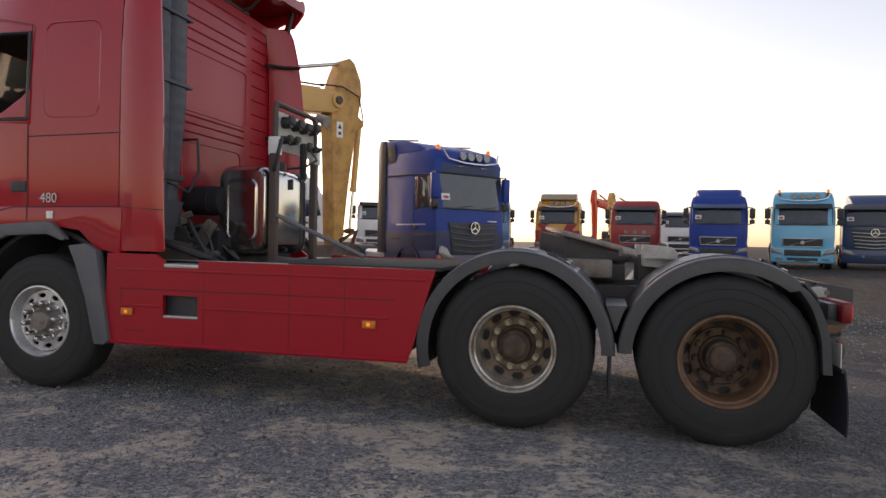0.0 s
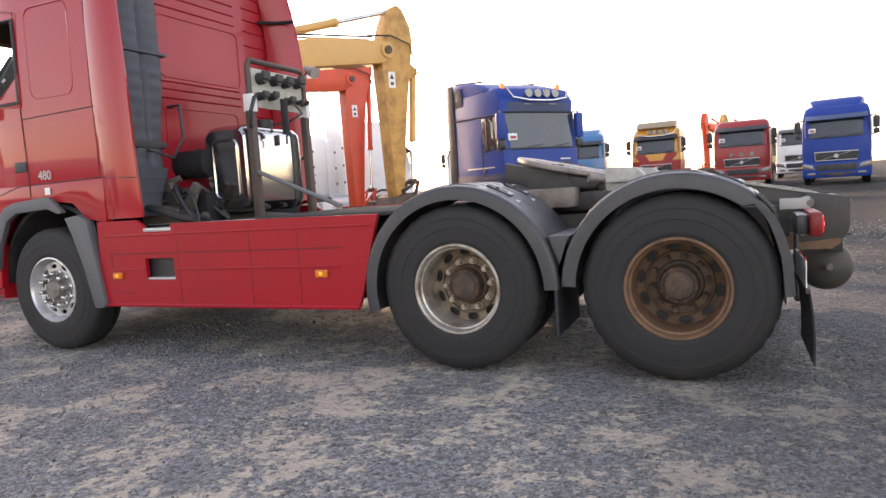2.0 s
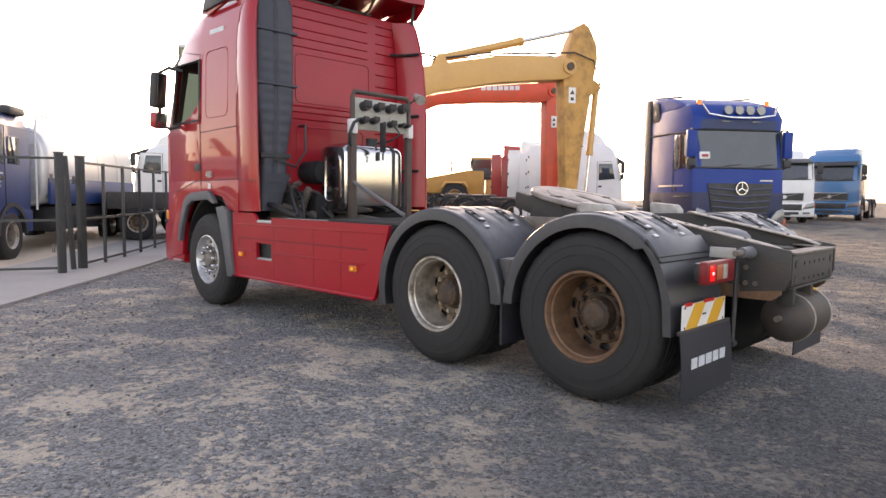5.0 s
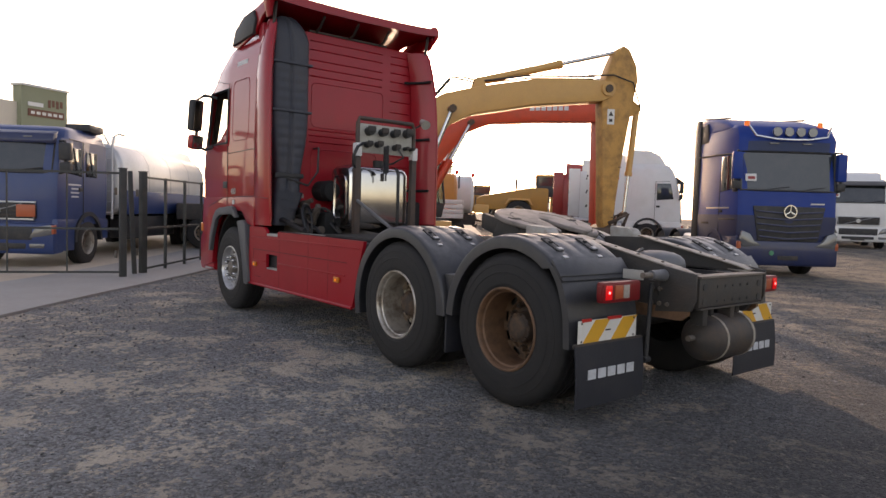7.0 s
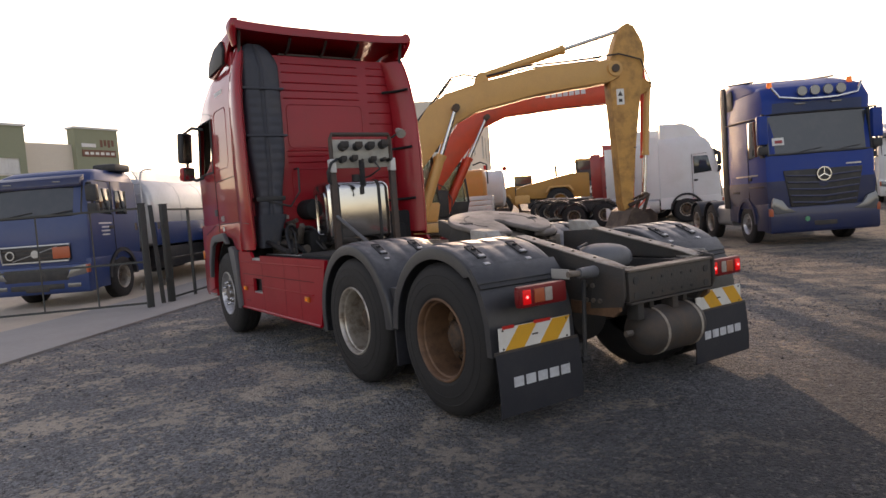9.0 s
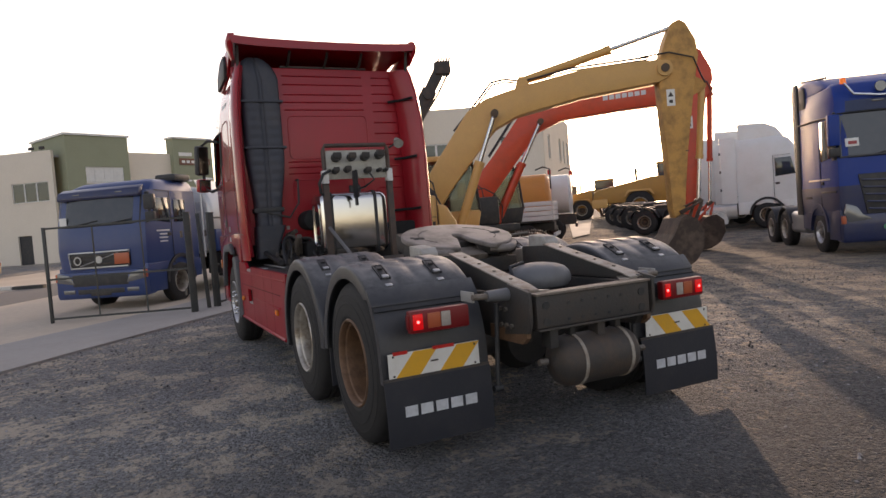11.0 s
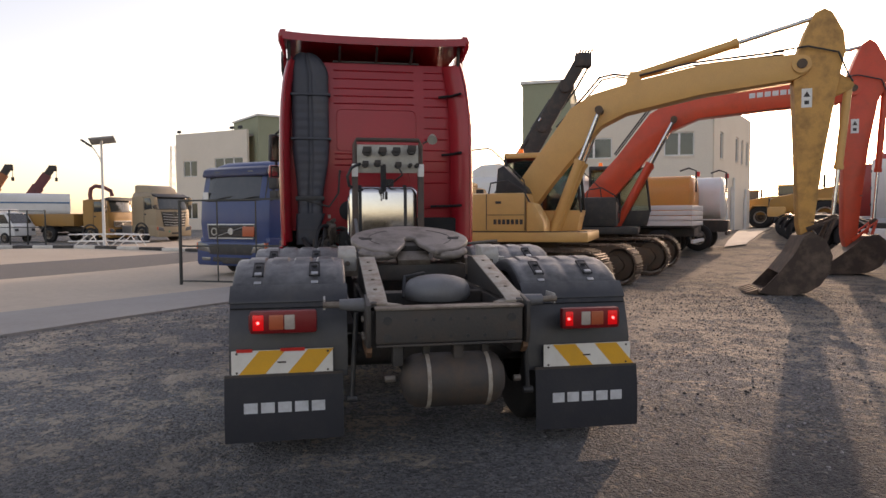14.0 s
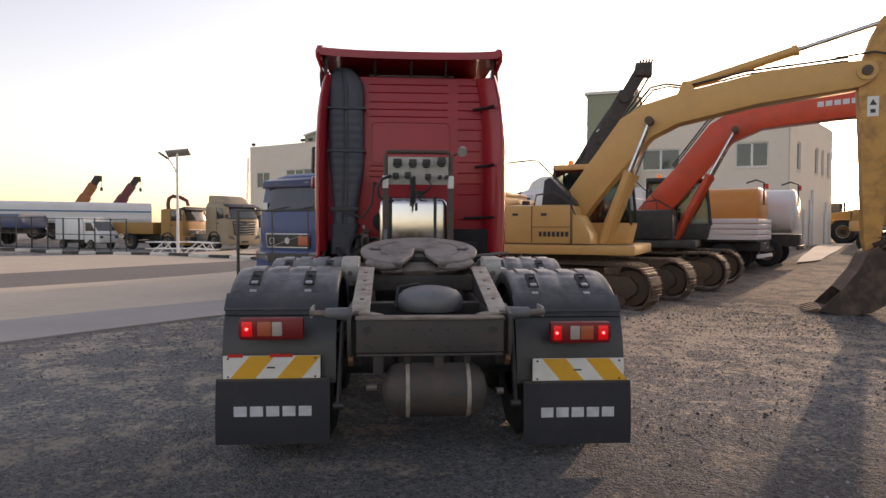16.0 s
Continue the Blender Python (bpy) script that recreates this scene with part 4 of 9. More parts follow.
def red_truck():
    root = thing("tractor_unit", "red six-wheeled tractor unit with dusty grey mudguards, parked", "truck", pose(0, 0.035, 0) @ Matrix.Diagonal((1.0, 1.022, 1.0, 1.0)))
    # cab shell with open window bays
    skip = {(2, 2), (2, 11), (2, 5), (2, 6), (2, 7), (2, 8)}
    cab = part("cab", loft(cab_rings(), skip=skip), M_RED, root, "red sleeper cab with a tall roof")
    part("cab_lining", loft(cab_rings(0.05), skip=skip), M_INTERIOR, cab)
    r = cab_rings()
    for nm, i in (("side_window", 2), ("side_window", 11)):
        a, b, c, d = [Vector(v) for v in (r[2][i], r[2][i + 1], r[3][i + 1], r[3][i])]
        s = -1 if a.y < 0 else 1
        if s > 0:   # the driver's window is wound down
            bm = B()
            bm.faces.new([bm.verts.new(v - Vector((0, s * 0.02, 0))) for v in (a, b, c, d)])
            g = part(nm, bm, M_GLASS, cab, "clear side window")
            g.visible_shadow = False
        fr = tube([a + Vector((0, s * 0.004, 0)), b + Vector((0, s * 0.004, 0)), c + Vector((0, s * 0.004, 0)), d + Vector((0, s * 0.004, 0)), a + Vector((0, s * 0.004, 0))], 0.018, 6)
        part("window_seal", fr, M_BLACKPLASTIC, cab)
    bm = B()
    lo = [bm.verts.new(Vector(r[2][k]) + Vector((0.01, 0, 0))) for k in range(5, 10)]
    hi = [bm.verts.new(Vector(r[3][k]) + Vector((0.01, 0, 0))) for k in range(5, 10)]
    for k in range(4):
        bm.faces.new((lo[k], lo[k + 1], hi[k + 1], hi[k]))
    g = part("windscreen", bm, M_GLASS, cab, "large clear windscreen")
    g.visible_shadow = False
    for s in (-1, 1):
        # seats and wheel give the cab its inside
        part("seat", prism([(-5.15, 1.7), (-4.75, 1.7), (-4.6, 2.75), (-4.75, 2.78), (-4.95, 1.95), (-5.2, 1.95)], "y", s * 0.75 - 0.25, s * 0.75 + 0.25, 0.04), M_BLACKPLASTIC, cab)
        # door: joint lines, handle, sleeper panel
        y = s * 1.243
        part("door_joint", tube([(-5.16, y, 1.35), (-5.16, y, 2.1), (-5.13, y * 0.995, 2.92), (-5.55, y * 0.99, 3.0)], 0.0035, 5), M_BLACKPLASTIC, cab)
        part("body_joint", tube([(-5.16, y, 2.02), (-4.28, y, 2.04)], 0.0035, 5), M_BLACKPLASTIC, cab)
        part("body_joint", tube([(-5.85, y, 1.32), (-5.3, y, 1.45), (-4.26, y, 1.47)], 0.0035, 5), M_BLACKPLASTIC, cab)
        rr = [(p[0], s * (1.236 - 0.02 * (p[1] - 2.2)), p[1]) for p in round_rect(-4.75, 2.55, 0.26, 0.38, 0.09)]
        part("sleeper_panel", tube(rr + rr[:1], 0.007, 5), M_RED, cab, "pressed sleeper side panel")
        part("window_sill", prism([(-5.14, 2.12), (-5.14, 2.40), (-5.23, 2.33), (-5.41, 2.22), (-5.66, 2.15)], "y", s * 1.236 - 0.012, s * 1.236 + 0.012, 0.004), M_RED, cab, "red sill that rises behind the window")
        part("door_handle", box(-5.32, -5.17, s * 1.235 - 0.012, s * 1.235 + 0.012, 1.57, 1.66, 0.01), M_BLACKPLASTIC, cab, "black recessed door handle")
        # rear side fairing
        fr = []
        for z, x0, x1, w in ((1.12, -4.296, -3.92, 1.228), (1.47, -4.296, -3.93, 1.237), (1.9, -4.296, -3.935, 1.241), (2.3, -4.296, -3.94, 1.240), (2.7, -4.296, -3.965, 1.232), (3.0, -4.296, -3.99, 1.217), (3.25, -4.29, -4.02, 1.190), (3.45, -4.27, -4.05, 1.150), (3.58, -4.23, -4.10, 1.120)):
            m, w = (x0 + x1) / 2, w + (0.035 if s > 0 else 0.0)
            fr.append([(x, s * y, z) for x, y in ((x0, w - 0.05), (x0, w - 0.004), (x0 + 0.012, w + 0.002), (m, w + 0.006), (x1 - 0.10, w + 0.002), (x1 - 0.03, w - 0.012), (x1, w - 0.035), (x1 - 0.004, w - 0.055), (x1 - 0.03, w - 0.06), (m, w - 0.05))])
        f = loft(fr)
        part("side_fairing", f, M_RED, root, "red air fairing behind the sleeper")
        part("body_joint", tube([(-4.25, s * 1.239, 1.46), (-3.9, s * 1.239, 1.44)], 0.004, 5), M_BLACKPLASTIC, cab)
        # the fairing's inner face turns in towards the cab wall
        deep = 0.20 if s > 0 else 0.07
        ret = []
        for z, x1, w in ((1.16, -3.93, 1.17), (1.6, -3.94, 1.178), (2.1, -3.945, 1.18), (2.5, -3.955, 1.178), (2.9, -3.985, 1.165), (3.2, -4.02, 1.135), (3.42, -4.05, 1.095), (3.54, -4.09, 1.07)):
            w += 0.035 if s > 0 else 0.0
            ret.append([(x, s * y, z) for x, y in ((x1, w), (x1 - 0.02, w - deep * 0.22), (x1 - 0.07, w - deep * 0.55), (x1 - 0.17, w - deep * 0.9), (-4.27, w - deep), (-4.27, w - deep + 0.02), (x1 - 0.16, w - deep * 0.9 + 0.025), (x1 - 0.05, w - deep * 0.5 + 0.025), (x1 - 0.012, w + 0.004))])
        part("fairing_return", loft(ret), M_REDBACK, root, "red inner face of the side fairing")
        # fender and mud wing of the steered wheel
        arch = [(AX1 - 0.71, 0.72), (AX1 - 0.68, 0.92), (AX1 - 0.55, 1.19), (AX1 - 0.46, 1.27), (AX1 - 0.34, 1.31), (AX1 + 0.06, 1.34), (AX1 + 0.14, 1.33), (AX1 + 0.28, 1.20)]
        inner = [(AX1 + 0.235, 1.185), (AX1 + 0.10, 1.235), (AX1 - 0.30, 1.215), (AX1 - 0.44, 1.155), (AX1 - 0.585, 0.92), (AX1 - 0.645, 0.72)]
        part("wheel_arch", prism(arch + inner, "y", s * 1.256 - 0.03, s * 1.256 + 0.022, 0.012), M_ARCH, root, "grey plastic wheel arch")
        part("corner_indicator", box(-6.16, -6.07, s * 1.215 - 0.03, s * 1.215 + 0.03, 0.97, 1.09, 0.012), M_MARKER, root, "amber corner indicator")
        part("bumper_joint", box(-6.26, -5.74, s * 1.222 - 0.004, s * 1.222 + 0.004, 0.945, 0.957, 0.002), M_BLACKPLASTIC, root)
        part("entry_step", box(-5.98, -5.76, s * 1.20 - 0.04, s * 1.20 + 0.045, 0.455, 0.475, 0.004), M_SILVER, root, "worn bright entry step")
        arch2 = [(AX1 - math.cos(radians(a)) * 0.72, 0.56 + math.sin(radians(a)) * 0.73) for a in range(2, 179, 8)]
        inner2 = [(AX1 + (x - AX1) * 0.95, 0.56 + (z - 0.56) * 0.95) for x, z in reversed(arch2)]
        part("wheel_well", prism(arch2 + inner2, "y", *sorted((s * 0.62, s * 1.165))), M_BLACKPLASTIC, root)
        part("well_wall", prism(arch2, "y", *sorted((s * 0.58, s * 0.62))), M_BLACKPLASTIC, root)
        part("mud_wing", prism([(-4.72, 1.15), (-4.56, 1.17), (-4.46, 1.12), (-4.34, 0.42), (-4.38, 0.385), (-4.47, 0.385), (-4.56, 0.75), (-4.66, 1.02)], "y", s * 1.235 - 0.05, s * 1.235 + 0.03, 0.012), M_ARCH, root, "grey plastic mud wing behind the front wheel")
        part("lower_cab", prism([(-4.28, 1.09), (-4.5, 1.13), (-4.66, 1.27), (-5.0, 1.31), (-5.45, 1.24), (-5.66, 0.98), (-5.70, 0.55), (-6.06, 0.48), (-6.12, 1.0), (-6.07, 1.45), (-4.27, 1.46)], "y", s * 1.2 - 0.04, s * 1.2 + 0.03, 0.012), M_RED, root, "red lower cab panel")
        # mirrors
        fx = 0.0 if s < 0 else 0.18
        mir = part("mirror_arm", tube([(-5.66, s * 1.2, 2.80), (fx - 5.80, s * 1.32, 2.84), (fx - 5.90, s * 1.40, 2.78), (fx - 5.90, s * 1.40, 2.16), (fx - 5.82, s * 1.32, 2.10), (-5.70, s * 1.22, 2.14)], 0.022, 7), M_BLACKPLASTIC, root, "black tubular mirror arm")
        for nm, zc, hy, hz, paint, lab in (("mirror", 2.565, 0.09, 0.215, M_BLACKPLASTIC, "tall black mirror housing"), ("wide_mirror", 2.20, 0.095, 0.10, M_RED, "red wide-angle mirror housing")):
            hs = part(nm, box(-0.055, 0.055, -hy, hy, -hz, hz, 0.042), paint, mir, lab)
            hs.matrix_basis = pose(fx - 5.895, s * 1.42, zc, 0, 6, -s * 22)
            part("mirror_rim", box(0.05, 0.060, -hy + 0.012, hy - 0.012, -hz + 0.015, hz - 0.015, 0.004), M_BLACKPLASTIC, hs)
            part("mirror_glass", box(0.058, 0.064, -hy + 0.025, hy - 0.025, -hz + 0.03, hz - 0.03, 0.002), M_STEEL, hs)
    bpy_text(cab, "480", -5.03, -1.246, 1.49, 0.11, M_SILVER)
    part("roof_number", box(-4.95, -4.62, -1.205, -1.195, 3.10, 3.17), M_LETTER, cab, "white roof number as a plain bar", smooth=False)
    part("round_sticker", box(-4.96, -4.90, -1.252, -1.244, 1.36, 1.42), M_SIGN, cab, smooth=False)
    # cab front
    part("front_panel", box(-6.25, -6.14, -1.18, 1.18, 0.95, 2.1, 0.05), M_RED, root)
    part("bumper", box(-6.30, -5.72, -1.22, 1.22, 0.42, 0.95, 0.08), M_RED, root, "red front bumper")
    part("sun_visor", prism([(-5.95, 2.95), (-6.2, 2.88), (-6.22, 2.92), (-5.88, 3.1)], "y", -1.1, 1.1, 0.01), M_BLACKPLASTIC, root)
    # pressed ribs of the cab back
    xb = -4.285
    wall = [(-1.15, 3.56), (1.15, 3.56), (1.15, 1.46), (0.46, 1.44), (0.42, 1.32), (0.0, 1.32), (-0.08, 1.14), (-0.56, 1.12), (-0.62, 1.30), (-1.15, 1.30)]
    part("cab_back_panel", prism(wall, "x", -4.43, xb, 0.012), M_REDBACK, cab, "ribbed red back wall of the cab")
    for y0, y1, zs in ((-0.54, 0.52, (3.46, 3.35, 3.22, 3.12, 3.02, 2.34, 2.27, 2.19)), (0.66, 0.98, (3.46, 3.36, 3.24, 3.12, 3.0, 2.85, 2.7, 2.55, 2.4, 2.25, 2.1, 1.95, 1.6))):
        for z in zs:
            part("pressed_rib", prism([(xb - 0.002, z - 0.014), (xb + 0.012, z), (xb - 0.002, z + 0.009)], "y", y0, y1), M_REDBACK, cab)
    for cy, cz, hy, hz in ((0.02, 2.66, 0.53, 0.28), (-0.02, 1.83, 0.48, 0.27)):
        rr = [(xb, p[0], p[1]) for p in round_rect(cy, cz, hy, hz, 0.07)]
        part("pressed_panel", tube(rr + rr[:1], 0.009, 6), M_REDBACK, cab)
    for z, w in ((3.12, 0.24), (2.33, 0.20), (1.62, 0.36)):
        part("fairing_strut", tube([(-4.24, 1.10 - w, z), (-4.12, 1.02, z + 0.005), (-3.95, 1.10, z + 0.01)], 0.019, 7), M_SOOT, root, "black fairing strut")
    # roof fairing with its rear lip
    rings = []
    for x, z, w, th in ((-5.28, 3.44, 1.0, 0.02), (-5.0, 3.63, 1.08, 0.04), (-4.7, 3.74, 1.14, 0.05), (-4.35, 3.765, 1.165, 0.055), (-4.08, 3.805, 1.175, 0.07), (-3.98, 3.835, 1.185, 0.10)):
        up = [(x + abs(y) * 0.03, y, z + (abs(y) / w) ** 4 * 0.03) for y in [w * k / 8 for k in range(-8, 9)]]
        dn = [(p[0], p[1] * 0.985, p[2] - th) for p in reversed(up)]
        rings.append(up + dn)
    fair = part("roof_fairing", loft(rings), M_RED, root, "red roof air deflector with a raised rear lip")
    for s in (-1, 1):
        pts = [(-5.2, 3.4), (-4.95, 3.62), (-4.6, 3.74), (-4.15, 3.79), (-4.02, 3.80), (-4.02, 3.70), (-4.25, 3.62), (-4.45, 3.46), (-5.0, 3.36)]
        part("fairing_side", prism(pts, "y", s * 1.165 - 0.02, s * 1.165 + 0.02, 0.01), M_RED, fair)
        part("side_deflector", prism([(-5.12, 3.40), (-5.02, 3.58), (-4.75, 3.70), (-4.45, 3.73), (-4.38, 3.60), (-4.45, 3.44)], "y", s * 1.20 - 0.02, s * 1.20 + 0.03, 0.02), M_BLACKPLASTIC, fair, "black side piece of the roof deflector")
        lip = []
        for z, x0, x1, w0, w1 in ((3.885, -4.16, -3.955, 1.13, 1.205), (3.82, -4.16, -3.950, 1.15, 1.230), (3.745, -4.15, -3.965, 1.16, 1.226), (3.67, -4.15, -4.01, 1.155, 1.198), (3.59, -4.17, -4.06, 1.14, 1.17)):
            lip.append([(x, s * y, z) for x, y in ((x0, w0), (x1, w0), (x1 + 0.006, (w0 + w1) / 2), (x1 - 0.01, w1 - 0.008), (x1 - 0.03, w1), (x0, w1 - 0.01))])
        part("lip_end", loft(lip), M_RED, fair, "red turned-down end of the rear lip")
        part("lip_bracket", tube([(-4.12, s * 1.1, 3.45), (-4.05, s * 1.1, 3.765)], 0.022, 6), M_FRAME, fair)
    for y in (-0.46, 0.02, 0.48):
        part("lip_bracket", tube([(-4.33, y, 3.575), (-4.20, y, 3.60), (-4.07, y, 3.725)], 0.018, 6), M_FRAME, fair)
    part("roof_bar", box(-4.345, -4.285, -0.55, 0.6, 3.562, 3.59, 0.008), M_XMEMBER, root, "stained strip along the cab's rear roof edge")
    # ribbed air intake
    rings = []
    lv = 76
    for i in range(lv + 1):
        z = 1.52 + (3.66 - 1.52) * i / lv
        w = 0.235 - 0.075 * smooth01((2.45 - z) / 0.8)
        cx = -0.845 - 0.02 * smooth01((2.2 - z) / 0.6)
        rib = 0.006 if i % 4 in (1, 2) and z < 3.05 else 0.0
        d = 0.085 + rib
        top = max(0.0, (z - 3.38) / 0.29)
        dome = math.sqrt(max(0.0, 1.0 - top * top))
        ring = []
        sect = [(-d, -w), (0.0, -w), (d * 0.55, -w * 0.97), (d * 0.86, -w * 0.86), (d, -w * 0.66), (d, -0.05), (d * 0.93, -0.03), (d * 0.72, -0.014), (d * 0.72, 0.014), (d * 0.93, 0.03), (d, 0.05), (d, w * 0.66), (d * 0.86, w * 0.86), (d * 0.55, w * 0.97), (0.0, w), (-d, w)]
        for px, py in sect:
            ring.append((-4.215 - 0.03 * top + px * (0.25 + 0.75 * dome), cx - 0.05 * top + py * (0.12 + 0.88 * dome), z))
        rings.append(ring)
    snork = part("air_intake", loft(rings), M_INTAKE, root, "dark grey ribbed air intake on the cab back")
    for z in (3.10, 2.52):
        part("intake_strap", box(-4.28, -4.112, -1.095, -0.585, z - 0.014, z + 0.014, 0.006), M_INTAKE, snork)
    part("intake_band", box(-4.28, -4.115, -1.05, -0.68, 1.70, 1.76, 0.012), M_BLACKPLASTIC, snork)
    low = []
    for z, hx, hy, cy in ((1.12, 0.12, 0.13, -0.92), (1.3, 0.13, 0.15, -0.90), (1.53, 0.15, 0.185, -0.86)):
        low.append([(-4.25 + p[0], cy + p[1], z) for p in round_rect(0, 0, hx, hy, 0.05)])
    part("air_duct", loft(low), M_INTAKE, snork, "dark duct below the intake")
    for z, hy in ((1.22, 0.148), (1.33, 0.160), (1.45, 0.176)):
        part("duct_rib", loft([[(-4.25 + p[0], -0.90 + (z - 1.3) * 0.17 + p[1], z + dz) for p in round_rect(0, 0, 0.135 + (z - 1.22) * 0.08, hy, 0.05)] for dz in (-0.008, 0.008)]), M_INTAKE, snork)
    part("grab_rail", tube([(-4.40, -0.46, 2.10), (-4.13, -0.48, 2.10), (-4.10, -0.50, 1.80), (-4.12, -0.62, 1.62), (-4.14, -0.98, 1.72)], 0.014, 6), M_BLACKPLASTIC, root, "black bent grab rail")
    # machinery behind the cab
    part("engine_cover", box(-4.36, -3.9, -0.5, 0.9, 1.0, 1.30, 0.06), M_SOOT, root)
    part("relay_box", box(-4.39, -4.06, 0.42, 1.06, 1.02, 1.47, 0.04), M_SOOT, root, "black plastic box behind the cab")
    part("gearbox", cyl((-4.4, -0.1, 0.85), (-3.2, -0.1, 0.85), 0.3, 0.2, 16), M_FRAME, root)
    part("air_filter", lathe([(0.0001, -0.23), (0.10, -0.228), (0.125, -0.21), (0.13, -0.18), (0.13, 0.17), (0.125, 0.20), (0.09, 0.22), (0.0001, 0.225)], (-4.14, -0.36, 1.565), (1, 0, 0), 28), M_SOOT, root, "black round filter housing")
    part("filter_strap", lathe([(0.131, -0.015), (0.135, -0.012), (0.135, 0.012), (0.131, 0.015)], (-4.05, -0.36, 1.565), (1, 0, 0), 28), M_SOOT, root)
    rnd = random.Random(5)
    for i in range(9):
        y0, y1 = rnd.uniform(-0.95, -0.5), rnd.uniform(-0.8, -0.1)
        z0, top = rnd.uniform(1.05, 1.3), rnd.uniform(1.15, 1.45)
        pts = []
        for k in range(13):
            f = k / 12
            pts.append((-4.3 + 0.55 * f + 0.05 * math.sin(f * 5 + i), y0 + (y1 - y0) * f + 0.06 * math.sin(f * 4 + 2 * i), z0 * (1 - f) + 1.04 * f + (top - z0) * math.sin(f * math.pi)))
        part("hose", tube(pts, rnd.choice((0.010, 0.014, 0.02)), 6), rnd.choice((M_BLACKPLASTIC, M_CASTING, M_FRAME)), root)
    for cx, cy, cz, cr, cl in ((-4.12, -0.74, 1.16, 0.055, 0.22), (-4.02, -0.62, 1.10, 0.04, 0.3), (-4.20, -0.55, 1.22, 0.05, 0.16), (-3.95, -0.80, 1.08, 0.035, 0.26)):
        part("linkage", cyl((cx - cl / 2, cy, cz), (cx + cl / 2, cy + 0.06, cz - 0.03), cr, cr * 0.8, 12), M_CASTING, root)
        part("flange", cyl((cx + cl / 2 - 0.02, cy + 0.055, cz - 0.028), (cx + cl / 2 + 0.01, cy + 0.062, cz - 0.031), cr * 1.35, n=12), M_CASTING, root)
    part("mount_bracket", prism([(-4.32, 1.02), (-3.86, 1.02), (-3.92, 1.10), (-4.10, 1.14), (-4.18, 1.30), (-4.32, 1.34)], "y", -0.84, -0.80, 0.01), M_CASTING, root, "oily cast cab mount")
    part("pale_bracket", box(-4.34, -4.27, -0.64, -0.60, 1.465, 1.515, 0.008), M_BLOCK, root, "small pale bracket on the cab wall")
    part("cab_mount", prism([(-4.36, 1.08), (-4.22, 1.08), (-4.14, 1.22), (-4.16, 1.40), (-4.36, 1.44)], "y", -0.66, -0.56, 0.02), M_CASTING, root, "dusty cast cab mount")
    part("mount_arm", prism([(-4.20, 1.14), (-4.12, 1.10), (-3.98, 1.22), (-3.90, 1.36), (-3.95, 1.40), (-4.04, 1.28)], "y", -0.60, -0.54, 0.015), M_CASTING, root, "dusty cast lever")
    part("mount_arm", tube([(-4.10, -0.58, 1.12), (-3.98, -0.6, 1.16), (-3.90, -0.62, 1.30), (-3.86, -0.6, 1.36)], 0.028, 8), M_CASTING, root)
    part("mount_arm", tube([(-4.36, -0.62, 1.40), (-4.2, -0.60, 1.41), (-4.12, -0.56, 1.44)], 0.03, 8), M_CASTING, root)
    part("bent_hose", tube([(-4.30, -0.98, 1.18), (-4.10, -0.95, 1.19), (-3.95, -0.92, 1.14), (-3.82, -0.88, 1.09), (-3.70, -0.86, 1.07)], 0.032, 9), M_BLACKPLASTIC, root, "thick black hose")
    part("bracket", prism([(-4.34, 1.05), (-3.95, 1.05), (-4.1, 1.32), (-4.34, 1.36)], "y", -0.7, -0.66, 0.01), M_FRAME, root)
    part("battery_box", box(-3.9, -3.35, -1.0, -0.5, 0.78, 1.0, 0.02), M_FRAME, root)
    # polished tank
    def tank_rings():
        out = []
        for y, k in ((-0.36, 0.90), (-0.33, 0.97), (-0.29, 1.0), (0.36, 1.0), (0.40, 0.97), (0.43, 0.90)):
            out.append([(-3.69 + p[0] * k, y, 1.49 + p[1] * k) for p in round_rect(0, 0, 0.24, 0.39, 0.10, 5)])
        return out
    tank = part("hydraulic_tank", loft(tank_rings()), M_CHROME, root, "polished metal tank behind the cab")
    for y in (-0.24, 0.29):
        part("tank_strap", loft([[(-3.69 + p[0], y + dy, 1.49 + p[1]) for p in round_rect(0, 0, 0.247, 0.397, 0.105, 5)] for dy in (-0.018, 0.018)]), M_BLACKPLASTIC, tank)
    rr = [(-3.69 + p[0], -0.363, 1.49 + p[1]) for p in round_rect(0, 0, 0.14, 0.26, 0.06)]
    part("tank_end_bead", tube(rr + rr[:1], 0.012, 6), M_CHROME, tank)
    part("tank_latch", box(-3.45, -3.425, 0.05, 0.08, 1.70, 1.80, 0.008), M_BLACKPLASTIC, tank)
    part("filler_cap", cyl((-3.6, 0.1, 1.86), (-3.6, 0.1, 1.96), 0.07, n=18), M_BLACKPLASTIC, tank)
    # hose rack with control panel
    rack = part("hose_rack", tube([(-3.410, -0.30, 1.05), (-3.410, -0.30, 2.38), (-3.410, -0.28, 2.44), (-3.410, 0.45, 2.44), (-3.410, 0.47, 2.38), (-3.410, 0.47, 1.05)], 0.026, 8), M_RACK, root, "rusty dark steel tube rack")
    for y in (-0.30, 0.47):
        part("rack_channel", box(-3.445, -3.380, y - 0.035, y + 0.035, 1.0, 2.0, 0.008), M_RACK, rack)
        part("white_block", box(-3.460, -3.360, y - 0.035, y + 0.035, 1.98, 2.14, 0.01), M_WHITE, rack)
    part("rack_brace", tube([(-3.390, -0.30, 1.45), (-2.55, -0.30, 1.1)], 0.02, 7), M_DOME, rack)
    pan = part("control_panel", box(-3.430, -3.410, -0.28, 0.46, 2.03, 2.38, 0.006), M_PANEL, root, "worn metal coupling panel with sockets")
